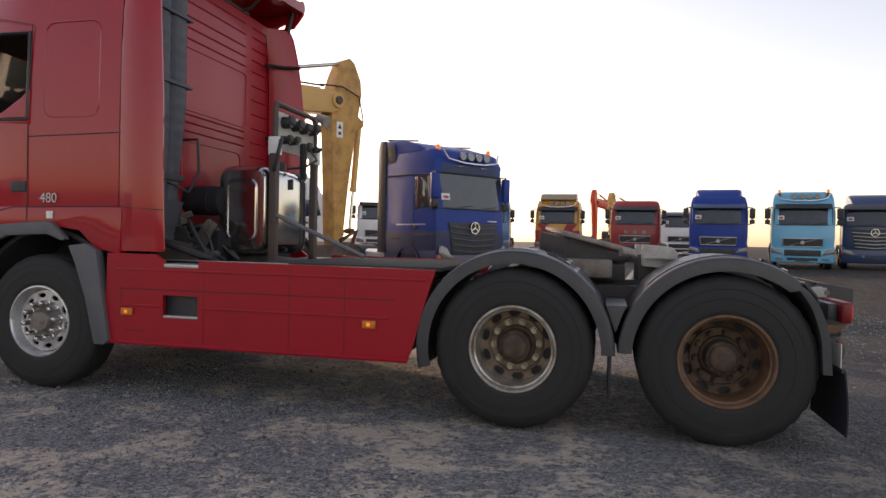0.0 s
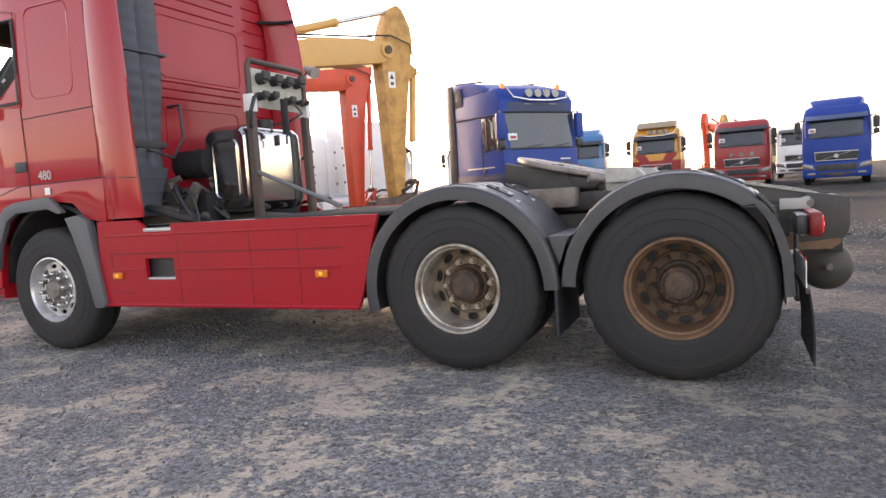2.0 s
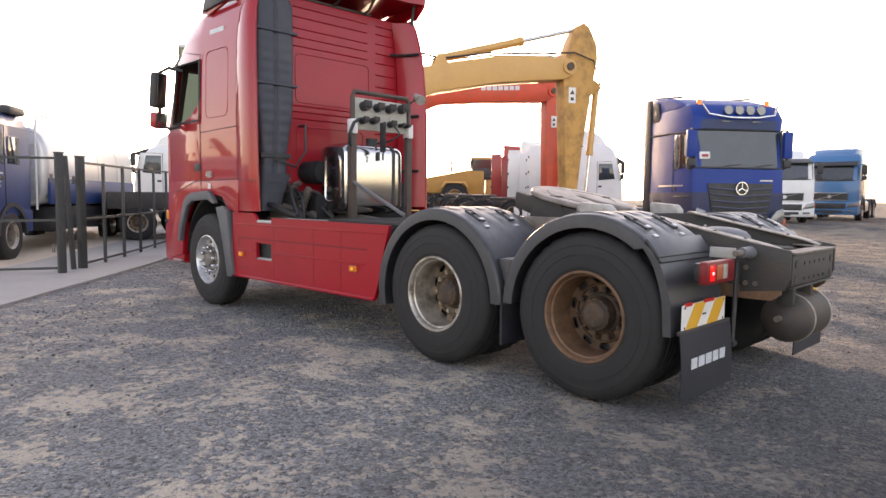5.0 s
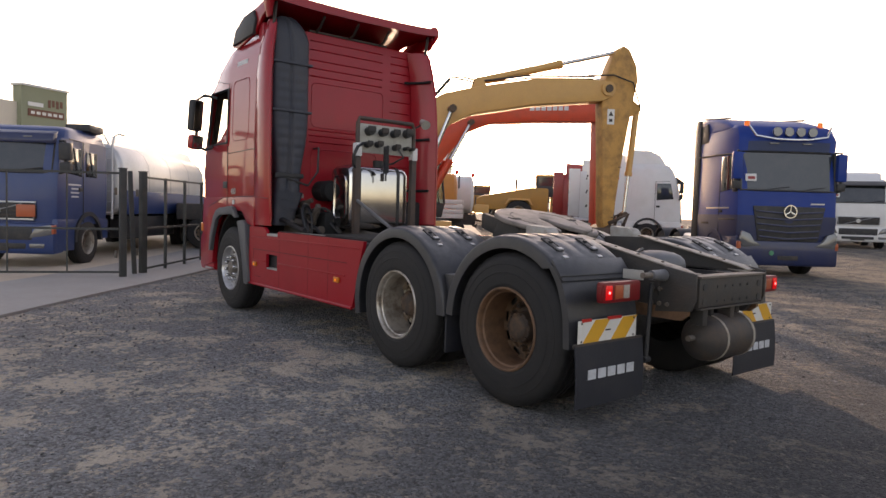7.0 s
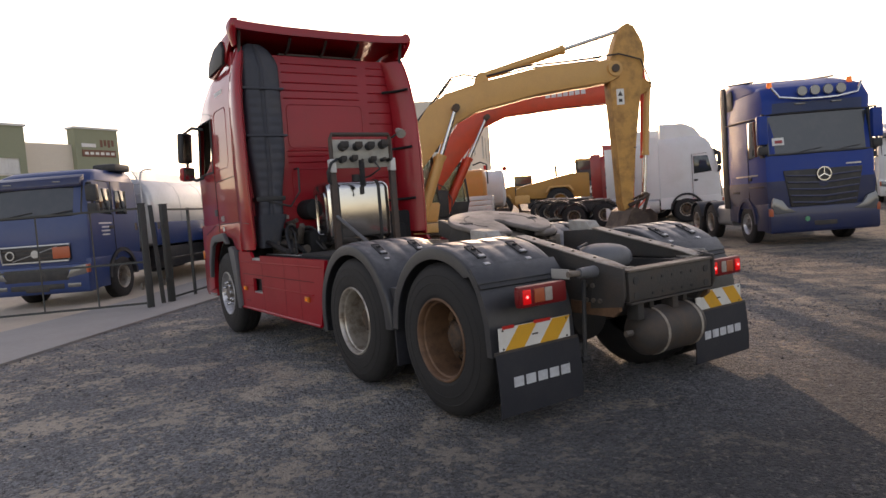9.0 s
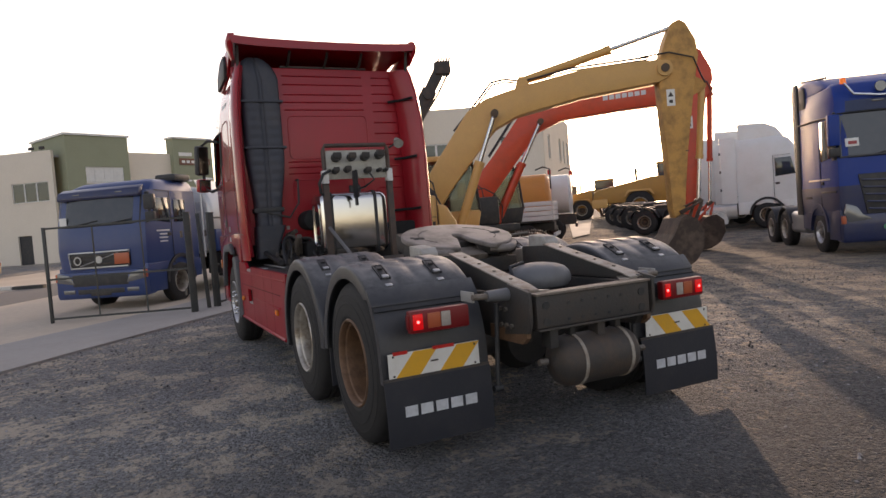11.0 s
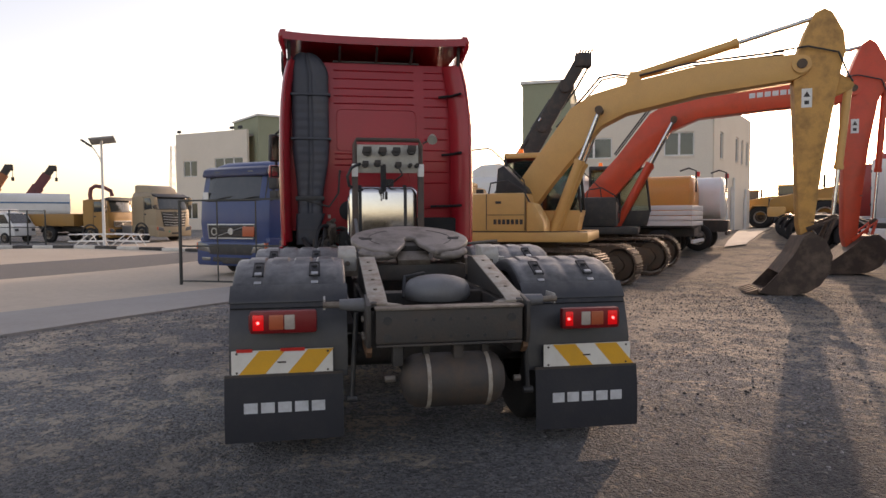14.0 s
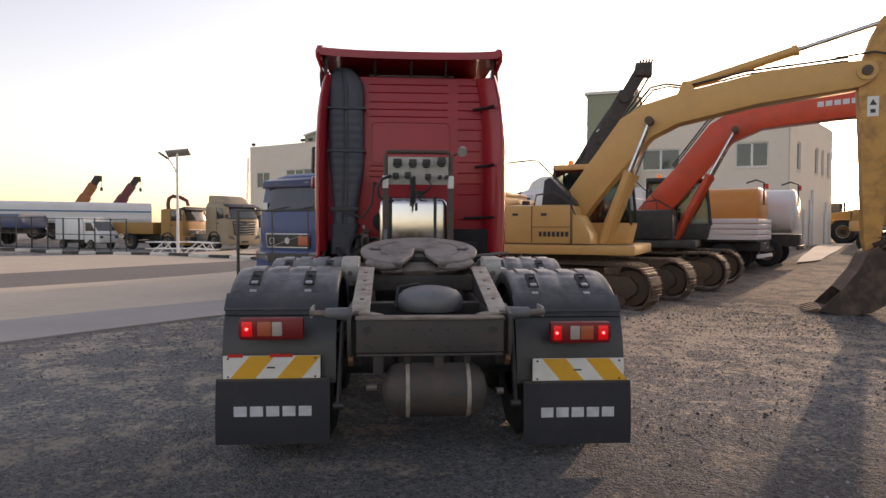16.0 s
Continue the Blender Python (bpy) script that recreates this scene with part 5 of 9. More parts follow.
    for y, z, k in ((-0.16, 2.29, 0.055), (0.02, 2.29, 0.05), (0.18, 2.29, 0.05), (0.36, 2.31, 0.055), (-0.18, 2.13, 0.04), (-0.04, 2.14, 0.04), (0.2, 2.12, 0.04), (0.34, 2.12, 0.025), (0.42, 2.12, 0.025)):
        soc = part("socket", cyl((-3.410, y, z), (-3.330, y, z), k, k * 0.85, 14), M_BLACKPLASTIC, pan, "black coupling socket")
        part("socket_cap", box(-3.340, -3.310, y - k * 0.9, y + k * 0.9, z - k * 0.3, z + k * 1.1, 0.012), M_FRAME, soc)
    pts = []
    for i in range(150):
        a = i * 0.8
        pts.append((-3.300 + 0.026 * math.cos(a), 0.02 + 0.026 * math.sin(a), 2.12 - i * 0.0022))
    pts += [(-3.300, 0.02, 1.77), (-3.300, 0.02, 1.70)]
    part("coiled_hose", tube(pts, 0.010, 6), M_BLACKPLASTIC, pan, "black coiled air hose")
    part("hose", tube([(-3.38, -0.24, 2.14), (-3.33, -0.34, 2.09), (-3.33, -0.39, 1.98), (-3.37, -0.37, 1.87), (-3.44, -0.27, 1.81), (-3.52, -0.12, 1.83)], 0.018, 8), M_BLACKPLASTIC, pan)
    part("hose", tube([(-3.330, 0.2, 2.1), (-3.270, 0.24, 2.0), (-3.360, 0.15, 1.92), (-3.510, 0.1, 1.9)], 0.012, 6), M_BLACKPLASTIC, pan)
    lamp = part("work_lamp", cyl((-3.460, 0.62, 2.50), (-3.340, 0.60, 2.44), 0.035, 0.06, 14), M_PANEL, root, "pale grey round work lamp")
    part("lamp_bracket", tube([(-3.410, 0.5, 2.4), (-3.430, 0.6, 2.46)], 0.012, 6), M_FRAME, lamp)
    for ob in (tank, rack, pan, lamp):
        ob.matrix_basis = pose(-0.06, 0.0, 0) @ Matrix.Diagonal((1.0, 1.05, 1.0, 1.0))
    # chassis
    for s in (-1, 1):
        part("frame_rail", prism([(-5.6, 0.66), (0.98, 0.66), (1.02, 0.72), (1.02, 0.94), (-5.6, 0.96)], "y", s * 0.43 - 0.035, s * 0.43 + 0.035, 0.006), M_FRAME, root)
        ramp = prism([(-0.35, 1.17), (0.1, 1.18), (1.02, 0.985), (1.02, 0.955), (-0.35, 0.96)], "y", s * 0.43 - 0.02, s * 0.43 + 0.02, 0.006)
        part("ramp_rail", ramp, M_XMEMBER, root, "dark angled ramp rail")
        part("ramp_top", prism([(0.05, 1.186), (0.93, 1.001), (1.02, 0.972), (1.02, 0.982), (0.93, 1.011), (0.05, 1.197)], "y", s * 0.405 - 0.055, s * 0.405 + 0.055, 0.003), M_RAMPTOP, root, "worn pale ramp plate with rust")
        part("corner_gusset", prism([(1.015, s * 0.425), (1.015, s * 0.27), (0.97, s * 0.30), (0.84, s * 0.39), (0.84, s * 0.425)], "z", 0.9665, 0.9735), M_RAMPTOP, root, "worn corner gusset")
        for k in range(4):
            part("ramp_bolt", cyl((0.2 + k * 0.2, s * 0.405, 1.158 - k * 0.042), (0.2 + k * 0.2, s * 0.405, 1.172 - k * 0.042), 0.012, n=8), M_RAIL, root)
        for k in range(5):
            part("bolt", cyl((0.78 + 0.06 * (k % 3), s * 0.475, 0.76 + 0.1 * (k // 3)), (0.78 + 0.06 * (k % 3), s * 0.49, 0.76 + 0.1 * (k // 3)), 0.016, n=6), M_RAMP, root)
        part("fifth_wheel_foot", box(-0.98, -0.55, s * 0.50 - 0.07, s * 0.50 + 0.07, 1.0, 1.14, 0.02), M_RAIL, root, "worn steel mounting block")
        stop = part("stop_block", prism([(-0.34, 1.10), (-0.10, 1.08), (-0.09, 1.20), (-0.13, 1.245), (-0.34, 1.262)], "y", s * 0.535 - 0.065, s * 0.535 + 0.065, 0.014), M_BLOCK, root, "pale worn steel stop block")
        part("block_lip", box(-0.33, -0.105, *sorted((s * 0.595, s * 0.645)), 1.155, 1.172, 0.004), M_BLOCK, stop)
        part("block_bolt", cyl((-0.098, s * 0.535, 1.14), (-0.082, s * 0.535, 1.14), 0.018, n=8), M_RAIL, stop)
        part("mudguard_stay", cyl((0.86, s * 0.475, 0.955), (0.86, s * 0.62, 0.96), 0.042, 0.033, 16), M_DOME, root)
        part("mudguard_stay", cyl((0.86, s * 0.62, 0.96), (0.86, s * 0.715, 0.962), 0.019, n=12), M_RAIL, root)
        part("stay_bracket", box(0.70, 0.86, *sorted((s * 0.70, s * 0.712)), 0.93, 0.995, 0.004), M_BLOCK, root, "small pale stay bracket")
        part("shock_absorber", tube([(0.80, s * 0.52, 0.90), (0.80, s * 0.55, 0.38)], 0.015, 8), M_BLACKPLASTIC, root)
        part("spring_hanger", cyl((0.80, s * 0.58, 0.37), (0.80, s * 0.52, 0.37), 0.022, n=12), M_BLACKPLASTIC, root)
        part("rusty_gusset", prism([(0.62, 0.66), (1.0, 0.66), (1.05, 0.70), (1.05, 0.73), (0.62, 0.75)], "y", *sorted((s * 0.445, s * 0.474))), M_RUST, root, "rusty bracket under the frame end")
        part("axle_beam", cyl((AX3, s * 0.2, RW), (AX3, s * 0.95, RW), 0.11, n=14), M_FRAME, root)
        part("axle_beam", cyl((AX2, s * 0.2, RW), (AX2, s * 0.95, RW), 0.11, n=14), M_FRAME, root)
        part("leaf_spring", prism([(-1.5, 0.72), (-0.53, 0.62), (0.45, 0.72), (0.45, 0.78), (-0.53, 0.74), (-1.5, 0.78)], "y", s * 0.56 - 0.05, s * 0.56 + 0.05, 0.01), M_FRAME, root)
    part("cross_member", prism([(1.02, 0.750), (1.10, 0.755), (1.10, 0.95), (1.02, 0.955)], "y", -0.425, 0.425, 0.01), M_XMEMBER, root, "stained steel rear cross member")
    part("member_lip", box(1.0, 1.115, -0.43, 0.43, 0.951, 0.966, 0.004), M_RAIL, root, "worn top lip of the cross member")
    part("member_lip", box(1.03, 1.112, -0.42, 0.42, 0.738, 0.752, 0.004), M_XMEMBER, root)
    for s in (-1, 1):
        part("end_plate", prism([(0.80, 0.70), (1.07, 0.73), (1.10, 0.80), (1.10, 0.98), (0.86, 1.02)], "y", *sorted((s * 0.452, s * 0.475)), 0.004), M_XMEMBER, root, "rusty end plate of the frame")
    for y in (-0.36, -0.2, -0.1, 0.0, 0.1, 0.2, 0.36):
        for z in (0.79, 0.89):
            part("bolt_hole", cyl((1.096, y, z), (1.104, y, z), 0.011 if abs(y) < 0.3 else 0.026, n=10), M_BLACKPLASTIC, root)
    for y in (-0.30, 0.05):
        part("rear_bracket", box(0.98, 1.08, y - 0.03, y + 0.03, 0.62, 0.74, 0.01), M_FRAME, root)
    part("cross_member", box(0.1, 0.22, -0.4, 0.4, 0.7, 0.95, 0.02), M_FRAME, root)
    part("cross_member", box(-2.2, -2.1, -0.4, 0.4, 0.7, 0.95, 0.02), M_FRAME, root)
    part("differential", lathe([(0.0001, -0.22), (0.16, -0.2), (0.23, -0.08), (0.24, 0.05), (0.18, 0.18), (0.0001, 0.22)], (AX3, 0, RW), (1, 0, 0), 20), M_FRAME, root)
    part("differential", lathe([(0.0001, -0.22), (0.16, -0.2), (0.23, -0.08), (0.24, 0.05), (0.18, 0.18), (0.0001, 0.22)], (AX2, 0, RW), (1, 0, 0), 20), M_FRAME, root)
    part("air_bellows", lathe([(0.0001, 0.0), (0.2, 0.005), (0.222, 0.035), (0.222, 0.07), (0.21, 0.105), (0.18, 0.135), (0.13, 0.155), (0.06, 0.167), (0.0001, 0.17)], (0.45, 0.03, 0.925), (0, 0, 1), 32), M_DOME, root, "grey domed tank between the rails")
    part("air_line", tube([(0.5, -0.2, 0.95), (0.42, -0.18, 1.08), (0.38, -0.05, 1.1), (0.3, 0.0, 1.0)], 0.012, 6), M_BLACKPLASTIC, root)
    # air reservoir at the tail
    prof = [(0.0001, -0.315), (0.085, -0.295), (0.135, -0.265), (0.156, -0.23), (0.160, -0.19), (0.160, 0.19), (0.156, 0.23), (0.135, 0.265), (0.085, 0.295), (0.0001, 0.315)]
    res = part("air_reservoir", lathe(prof, (1.0, 0.03, 0.515), (0, 1, 0), 28), M_TANK, root, "dusty brown air reservoir")
    for y in (-0.16, 0.19):
        part("reservoir_strap", lathe([(0.161, -0.012), (0.165, -0.010), (0.165, 0.010), (0.161, 0.012)], (1.0, 0.03 + y, 0.515), (0, 1, 0), 28), M_RAMPTOP, res)
        part("reservoir_hanger", box(0.97, 1.03, 0.03 + y - 0.02, 0.03 + y + 0.02, 0.66, 0.74, 0.006), M_FRAME, res)
    part("drain_valve", cyl((1.0, -0.31, 0.53), (1.0, -0.37, 0.53), 0.02, n=8), M_RAMP, res)
    part("drain_valve", cyl((1.0, 0.40, 0.5), (1.0, 0.44, 0.5), 0.02, n=8), M_RAMP, res)
    # bright edge of the frame's side step, then the deck plate
    part("edge_strip", box(-4.10, -2.98, -1.0, -0.975, 1.045, 1.052, 0.002), M_SILVER, root, "bright worn edge strip")
    part("edge_rail", box(-4.10, -1.9, -1.0, -0.93, 1.0, 1.045, 0.006), M_SOOT, root)
    part("deck_plate", box(-3.25, -1.78, -0.92, 0.92, 1.025, 1.055, 0.006), M_DECK, root, "dark steel deck plate")
    # fifth wheel: a thick horseshoe plate tipped towards the tail
    outer = [(-0.40 * math.sin(radians(a)), 0.485 * math.cos(radians(a))) for a in range(-69, 250, 6)]
    slot = [(0.36, -0.145), (0.12, -0.052), (0.0, -0.045), (-0.04, -0.03), (-0.05, 0.0), (-0.04, 0.03), (0.0, 0.045), (0.12, 0.052), (0.36, 0.145)]
    poly = outer + slot
    fw = prism(poly, "z", 0.0, 0.042, 0.014, seg=3)
    fw_m = pose(-0.72, 0.0, 1.262, 0, 14, 0)
    ob = part("fifth_wheel", fw, M_GREASE, root, "greasy grey coupling plate with a rear slot")
    ob.matrix_basis = fw_m
    ob2 = part("fifth_wheel_skirt", prism([(-0.37, -0.15), (-0.1, -0.16), (0.30, -0.07), (0.34, -0.01), (-0.40, -0.01)], "y", -0.40, -0.33, 0.02), M_FRAME, ob)
    again("fifth_wheel_skirt", ob2, ob, pose(0, 0.73, 0))
    part("coupling_jaw", box(-0.12, 0.06, -0.16, 0.16, -0.12, -0.005, 0.03), M_FRAME, ob)
    part("jaw_guard", prism([(0.10, -0.11), (0.30, -0.10), (0.32, -0.05), (0.10, -0.04)], "y", -0.13, 0.13, 0.01), M_RAIL, ob, "pale worn guide plate under the throat")
    for sy in (-1, 1):
        lobe = [(0.30, sy * 0.16, -0.005), (0.34, sy * 0.22, -0.008), (0.345, sy * 0.30, -0.008), (0.30, sy * 0.37, -0.008), (0.24, sy * 0.41, -0.006)]
        part("lobe_lip", tube(lobe, 0.034, 10), M_GREASE, ob, "rounded rear lip of the plate")
        arc = [(-0.27 * math.sin(radians(q)), sy * 0.34 * math.cos(radians(q)), 0.0405) for q in range(-40, 61, 10)]
        part("grease_groove", tube(arc, 0.005, 5), M_FRAME, ob)
        part("plate_bolt", cyl((-0.02, sy * 0.40, 0.040), (-0.02, sy * 0.40, 0.046), 0.022, n=12), M_FRAME, ob)
    part("release_handle", tube([(-0.1, 0.35, -0.06), (-0.12, 0.7, -0.03), (-0.10, 0.78, -0.02)], 0.012, 6), M_RAMP, ob)
    part("fifth_wheel_base", box(-1.1, -0.45, -0.42, 0.42, 0.97, 1.10, 0.02), M_FRAME, root)
    for s in (-1, 1):
        part("pivot_block", prism([(-0.98, 1.10), (-0.56, 1.10), (-0.68, 1.31), (-0.86, 1.31)], "y", s * 0.36 - 0.05, s * 0.36 + 0.05, 0.02), M_FRAME, root)
    # side skirts
    for s in (-1, 1):
        y0, y1 = sorted((s * 1.215, s * 1.25))
        X0, X1, Z0, Z1 = -4.40, -1.74, 0.41, 1.05
        hx0, hx1, hz0, hz1 = -3.88, -3.58, 0.615, 0.79
        sk = B()
        prism([(X0, Z0), (hx0, Z0), (hx0, Z1), (-3.95, 1.10), (X0 + 0.02, 1.10)], "y", y0, y1, bm=sk)
        prism([(hx0, Z0), (hx1, Z0), (hx1, hz0), (hx0, hz0)], "y", y0, y1, bm=sk)
        prism([(hx0, hz1), (hx1, hz1), (hx1, 1.0), (hx0, 1.0)], "y", y0, y1, bm=sk)
        prism([(hx1, Z0), (-1.93, Z0), (-1.88, 0.55), (-1.80, 0.85), (X1, Z1), (hx1, 1.06)], "y", y0, y1, bm=sk)
        bmesh.ops.remove_doubles(sk, verts=sk.verts, dist=0.0005)
        skirt = part("side_skirt", sk, M_REDSKIRT, root, "red side skirt with a step opening", smooth=False)
        part("skirt_back", box(X0 + 0.1, -1.95, *sorted((s * 0.9, s * 1.19)), 0.45, 1.02, 0.02), M_BLACKPLASTIC, skirt)
        part("skirt_lip", tube([(X0 + 0.05, s * 1.25, Z0), (-1.93, s * 1.25, Z0)], 0.016, 6), M_REDSKIRT, skirt)
        part("skirt_bead", box(-3.55, -2.06, *sorted((s * 1.247, s * 1.261)), 0.696, 0.711, 0.005), M_REDSKIRT, skirt)
        part("skirt_bead", box(-4.25, -3.9, *sorted((s * 1.247, s * 1.261)), 0.696, 0.711, 0.005), M_REDSKIRT, skirt)
        part("skirt_joint", box(-4.25, -2.03, *sorted((s * 1.246, s * 1.2515)), 0.826, 0.835, 0.001), M_REDJOINT, skirt)
        part("skirt_joint", box(-4.256, -4.25, *sorted((s * 1.246, s * 1.2515)), 0.70, 0.835, 0.001), M_REDJOINT, skirt)
        for jx in (-3.53, -2.83, -2.40):
            part("skirt_joint", box(jx - 0.0025, jx + 0.0025, *sorted((s * 1.246, s * 1.2512)), 0.42, 1.04, 0.0005), M_REDJOINT, skirt)
        part("skirt_bead", box(-4.3, -1.8, *sorted((s * 1.247, s * 1.258)), 0.972, 0.987, 0.005), M_REDSKIRT, skirt)
        part("skirt_joint", box(-4.22, -4.04, *sorted((s * 1.246, s * 1.2515)), 0.505, 0.512, 0.001), M_REDJOINT, skirt)
        part("step_tread", box(hx0 - 0.02, hx1 + 0.02, *sorted((s * 1.05, s * 1.245)), 1.0, 1.03, 0.006), M_SILVER, skirt)
        part("step_tread", box(hx0, hx1, *sorted((s * 1.05, s * 1.245)), hz0 - 0.0, hz0 + 0.02, 0.004), M_SILVER, skirt)
        for x in (-4.19, -2.21):
            mk = part("side_marker", box(x - 0.05, x + 0.05, *sorted((s * 1.25, s * 1.270)), 0.626, 0.680, 0.008), M_MARKER, skirt, "amber side marker lamp")
            part("marker_lit", box(x - 0.014, x + 0.014, *sorted((s * 1.272, s * 1.276)), 0.641, 0.664, 0.003), M_LAMPAMB, mk)
        # rear mudguards, lamps, flaps
        o, i = s * 1.265, s * 0.57
        a, b = (o, i) if s < 0 else (i, o)
        g1 = part("mudguard", mudguard(AX2, 0.664, a, b, -14, 180), M_GREYPLASTIC, root, "dusty dark grey plastic mudguard")
        g2 = part("mudguard", mudguard(AX3, 0.656, a, b, 2, 127, [(0.595, 1.000), (0.648, 0.925), (0.668, 0.885), (0.698, 0.80), (0.722, 0.70), (0.735, 0.50)]), M_GREYPLASTIC, root, "dusty dark grey plastic mudguard")
        part("guard_edge", prism([(0.560, 1.046), (0.640, 0.949), (0.650, 0.957), (0.643, 0.972), (0.572, 1.060)], "y", a - 0.006, b + 0.006, 0.004), M_GREYPLASTIC, g2, "overlapping lower edge of the mudguard crown")
        part("guard_seam", prism([(0.634, 0.949), (0.656, 0.921), (0.662, 0.927), (0.642, 0.956)], "y", a + 0.004, b - 0.004), M_BLACKPLASTIC, g2, "dark seam across the mudguard")
        part("mudguard_bridge", prism([(AX2 + 0.60, 0.86), (AX2 + 0.685, 0.62), (AX3 - 0.685, 0.62), (AX3 - 0.60, 0.86)], "y", a + 0.05, b - 0.05, 0.02), M_GREYPLASTIC, root)
        part("mid_flap", box(-0.57, -0.55, a + 0.05, b - 0.05, 0.24, 0.62, 0.004), M_FLAP, root, "black rubber flap between the wheels")
        for gx, g, gr in ((AX2, g1, 0.682), (AX3, g2, 0.674)):
            for yy in (0.22, 0.72):
                yc = a + (b - a) * yy
                da = 117
                an = radians(da)
                px, pz = gx - math.cos(an) * gr, 0.535 + math.sin(an) * gr
                cp = box(-0.10, 0.05, -0.022, 0.022, -0.012, 0.001, 0.003)
                box(-0.112, -0.10, -0.034, 0.034, -0.012, 0.003, 0.002, bm=cp)
                box(-0.112, 0.055, -0.034, -0.025, -0.012, 0.003, 0.002, bm=cp)
                box(-0.112, 0.055, 0.025, 0.034, -0.012, 0.003, 0.002, bm=cp)
                cyl((-0.05, -0.016, 0.006), (-0.05, 0.016, 0.006), 0.008, n=8, bm=cp)
                c = part("clip", cp, M_SLOT, g, "dark strap slot")
                c.matrix_basis = pose(px, yc, pz, 0, da - 90, 0)
                part("clip_tongue", box(0.028, 0.058, -0.022, 0.022, 0.0, 0.012, 0.003), M_SILVER, c, "small bright buckle")
                part("clip_tongue", box(0.098, 0.128, -0.022, 0.022, -0.03, -0.012, 0.003), M_SILVER, c, "small bright buckle")
        # tail lamp
        L0, L1 = sorted((s * 1.13, s * 0.75))
        tl = part("tail_lamp", box(0.8180, 0.8780, L0, L1, 0.80, 0.935, 0.018), M_LAMPRED, root, "red tail lamp cluster, lit")
        oc = s * 1.10
        lit = part("lit_lamp", box(0.8730, 0.8850, *sorted((oc + s * 0.012, oc - s * 0.05)), 0.822, 0.914, 0.01), M_LAMPLIT, tl, "lit red tail light")
        part("bulb", cyl((0.8840, oc - s * 0.018, 0.868), (0.8880, oc - s * 0.018, 0.868), 0.009, n=12), M_BULB, lit)
        if s > 0:
            lit2 = part("lit_lamp", box(0.8730, 0.8850, *sorted((s * 0.77, s * 0.82)), 0.822, 0.914, 0.01), M_LAMPLIT, tl, "lit red tail light")
            part("bulb", cyl((0.8840, s * 0.79, 0.868), (0.8880, s * 0.79, 0.868), 0.009, n=12), M_BULB, lit2)
        part("indicator_lens", box(0.8730, 0.8840, *sorted((s * 1.02, s * 0.94)), 0.825, 0.912, 0.006), M_LAMPORANGE, tl)
        part("reverse_lens", box(0.8730, 0.8840, *sorted((s * 0.935, s * 0.875)), 0.825, 0.912, 0.006), M_LAMPWHITE, tl)
        part("side_red_lens", box(0.8280, 0.8630, *sorted((s * 1.128, s * 1.136)), 0.825, 0.91, 0.004), M_LAMPRED, tl)
        lb = part("lamp_bracket", box(0.7580, 0.8180, a + 0.2, b - 0.2, 0.81, 0.92, 0.02), M_GREYPLASTIC, root)
        # striped plate
        P0, P1 = sorted((s * 1.245, s * 0.66))
        pl = part("warning_plate", box(0.7830, 0.7880, P0, P1, 0.541, 0.688), M_WHITEPL, root, "white plate with yellow diagonal stripes", smooth=False)
        for k in range(2):
            c = P0 + 0.10 + k * 0.28
            w = 0.15
            lean = 0.12
            if s < 0:
                pts = [(c - 0.06, 0.543), (c + w - 0.06, 0.543), (c + w + lean - 0.06, 0.686), (c + lean - 0.06, 0.686)]
            else:
                pts = [(c + 0.08, 0.543), (c + w + 0.08, 0.543), (c + w - lean + 0.08, 0.686), (c - lean + 0.08, 0.686)]
            part("stripe", prism(pts, "x", 0.7880, 0.7900), M_YELLOWPL, pl, "yellow diagonal stripe", smooth=False)
        part("plate_mark", box(0.7880, 0.7905, (P0 + P1) / 2 - 0.03, (P0 + P1) / 2 + 0.02, 0.608, 0.618), M_FRAME, pl, smooth=False)
        for k in range(4):
            part("plate_rivet", cyl((0.7860, P0 + 0.03 + (k % 2) * (P1 - P0 - 0.06), 0.556 + 0.115 * (k // 2)), (0.7920, P0 + 0.03 + (k % 2) * (P1 - P0 - 0.06), 0.556 + 0.115 * (k // 2)), 0.007, n=8), M_FRAME, pl)
        if s < 0:
            part("red_tape", box(0.7860, 0.7915, P0 + 0.03, P0 + 0.12, 0.678, 0.698), M_REDPL, pl, smooth=False)
            part("red_tape", box(0.7860, 0.7915, P0 + 0.28, P0 + 0.42, 0.678, 0.698), M_REDPL, pl, smooth=False)
        F0, F1 = sorted((s * 1.285, s * 0.60))
        fl = B()
        rings = []
        for k in range(9):
            z = 0.53 - 0.39 * k / 8
            rings.append([(0.7930 + 0.02 * math.sin(k / 8 * 2.2) + e, y, z) for e, y in ((0, F0), (0.008, F0), (0.008, (F0 + F1) / 2), (0.008, F1), (0, F1), (0, (F0 + F1) / 2))])
        flap = part("mud_flap", loft(rings, bm=fl), M_FLAP, root, "dark blue-black rubber mud flap with white lettering")
        part("flap_rail", box(0.7780, 0.8000, F0, F1, 0.52, 0.545, 0.004), M_FRAME, flap)
        letters_bar(flap, 0.8175, F0 + 0.10, F1 - 0.10, 0.315, 0.378, 5, M_FLAPMARK)
        # the tail hangs a little lower on this side
        if s > 0:
            for ob in (tl, lb, pl, flap):
                ob.matrix_basis = pose(0, 0, -0.038)
            g2.matrix_basis = pose(0, 0, -0.022)
        # wheels
        fl_ = s > 0
        wheel(root, AX3, s * 1.257, RW, "rust", flip=fl_, turn=11)
        wheel(root, AX2, s * 1.257, RW, "worn", flip=fl_, turn=14)
        wheel(root, AX3, s * 0.90, RW, "inner", flip=fl_)
        wheel(root, AX2, s * 0.90, RW, "inner", flip=fl_)
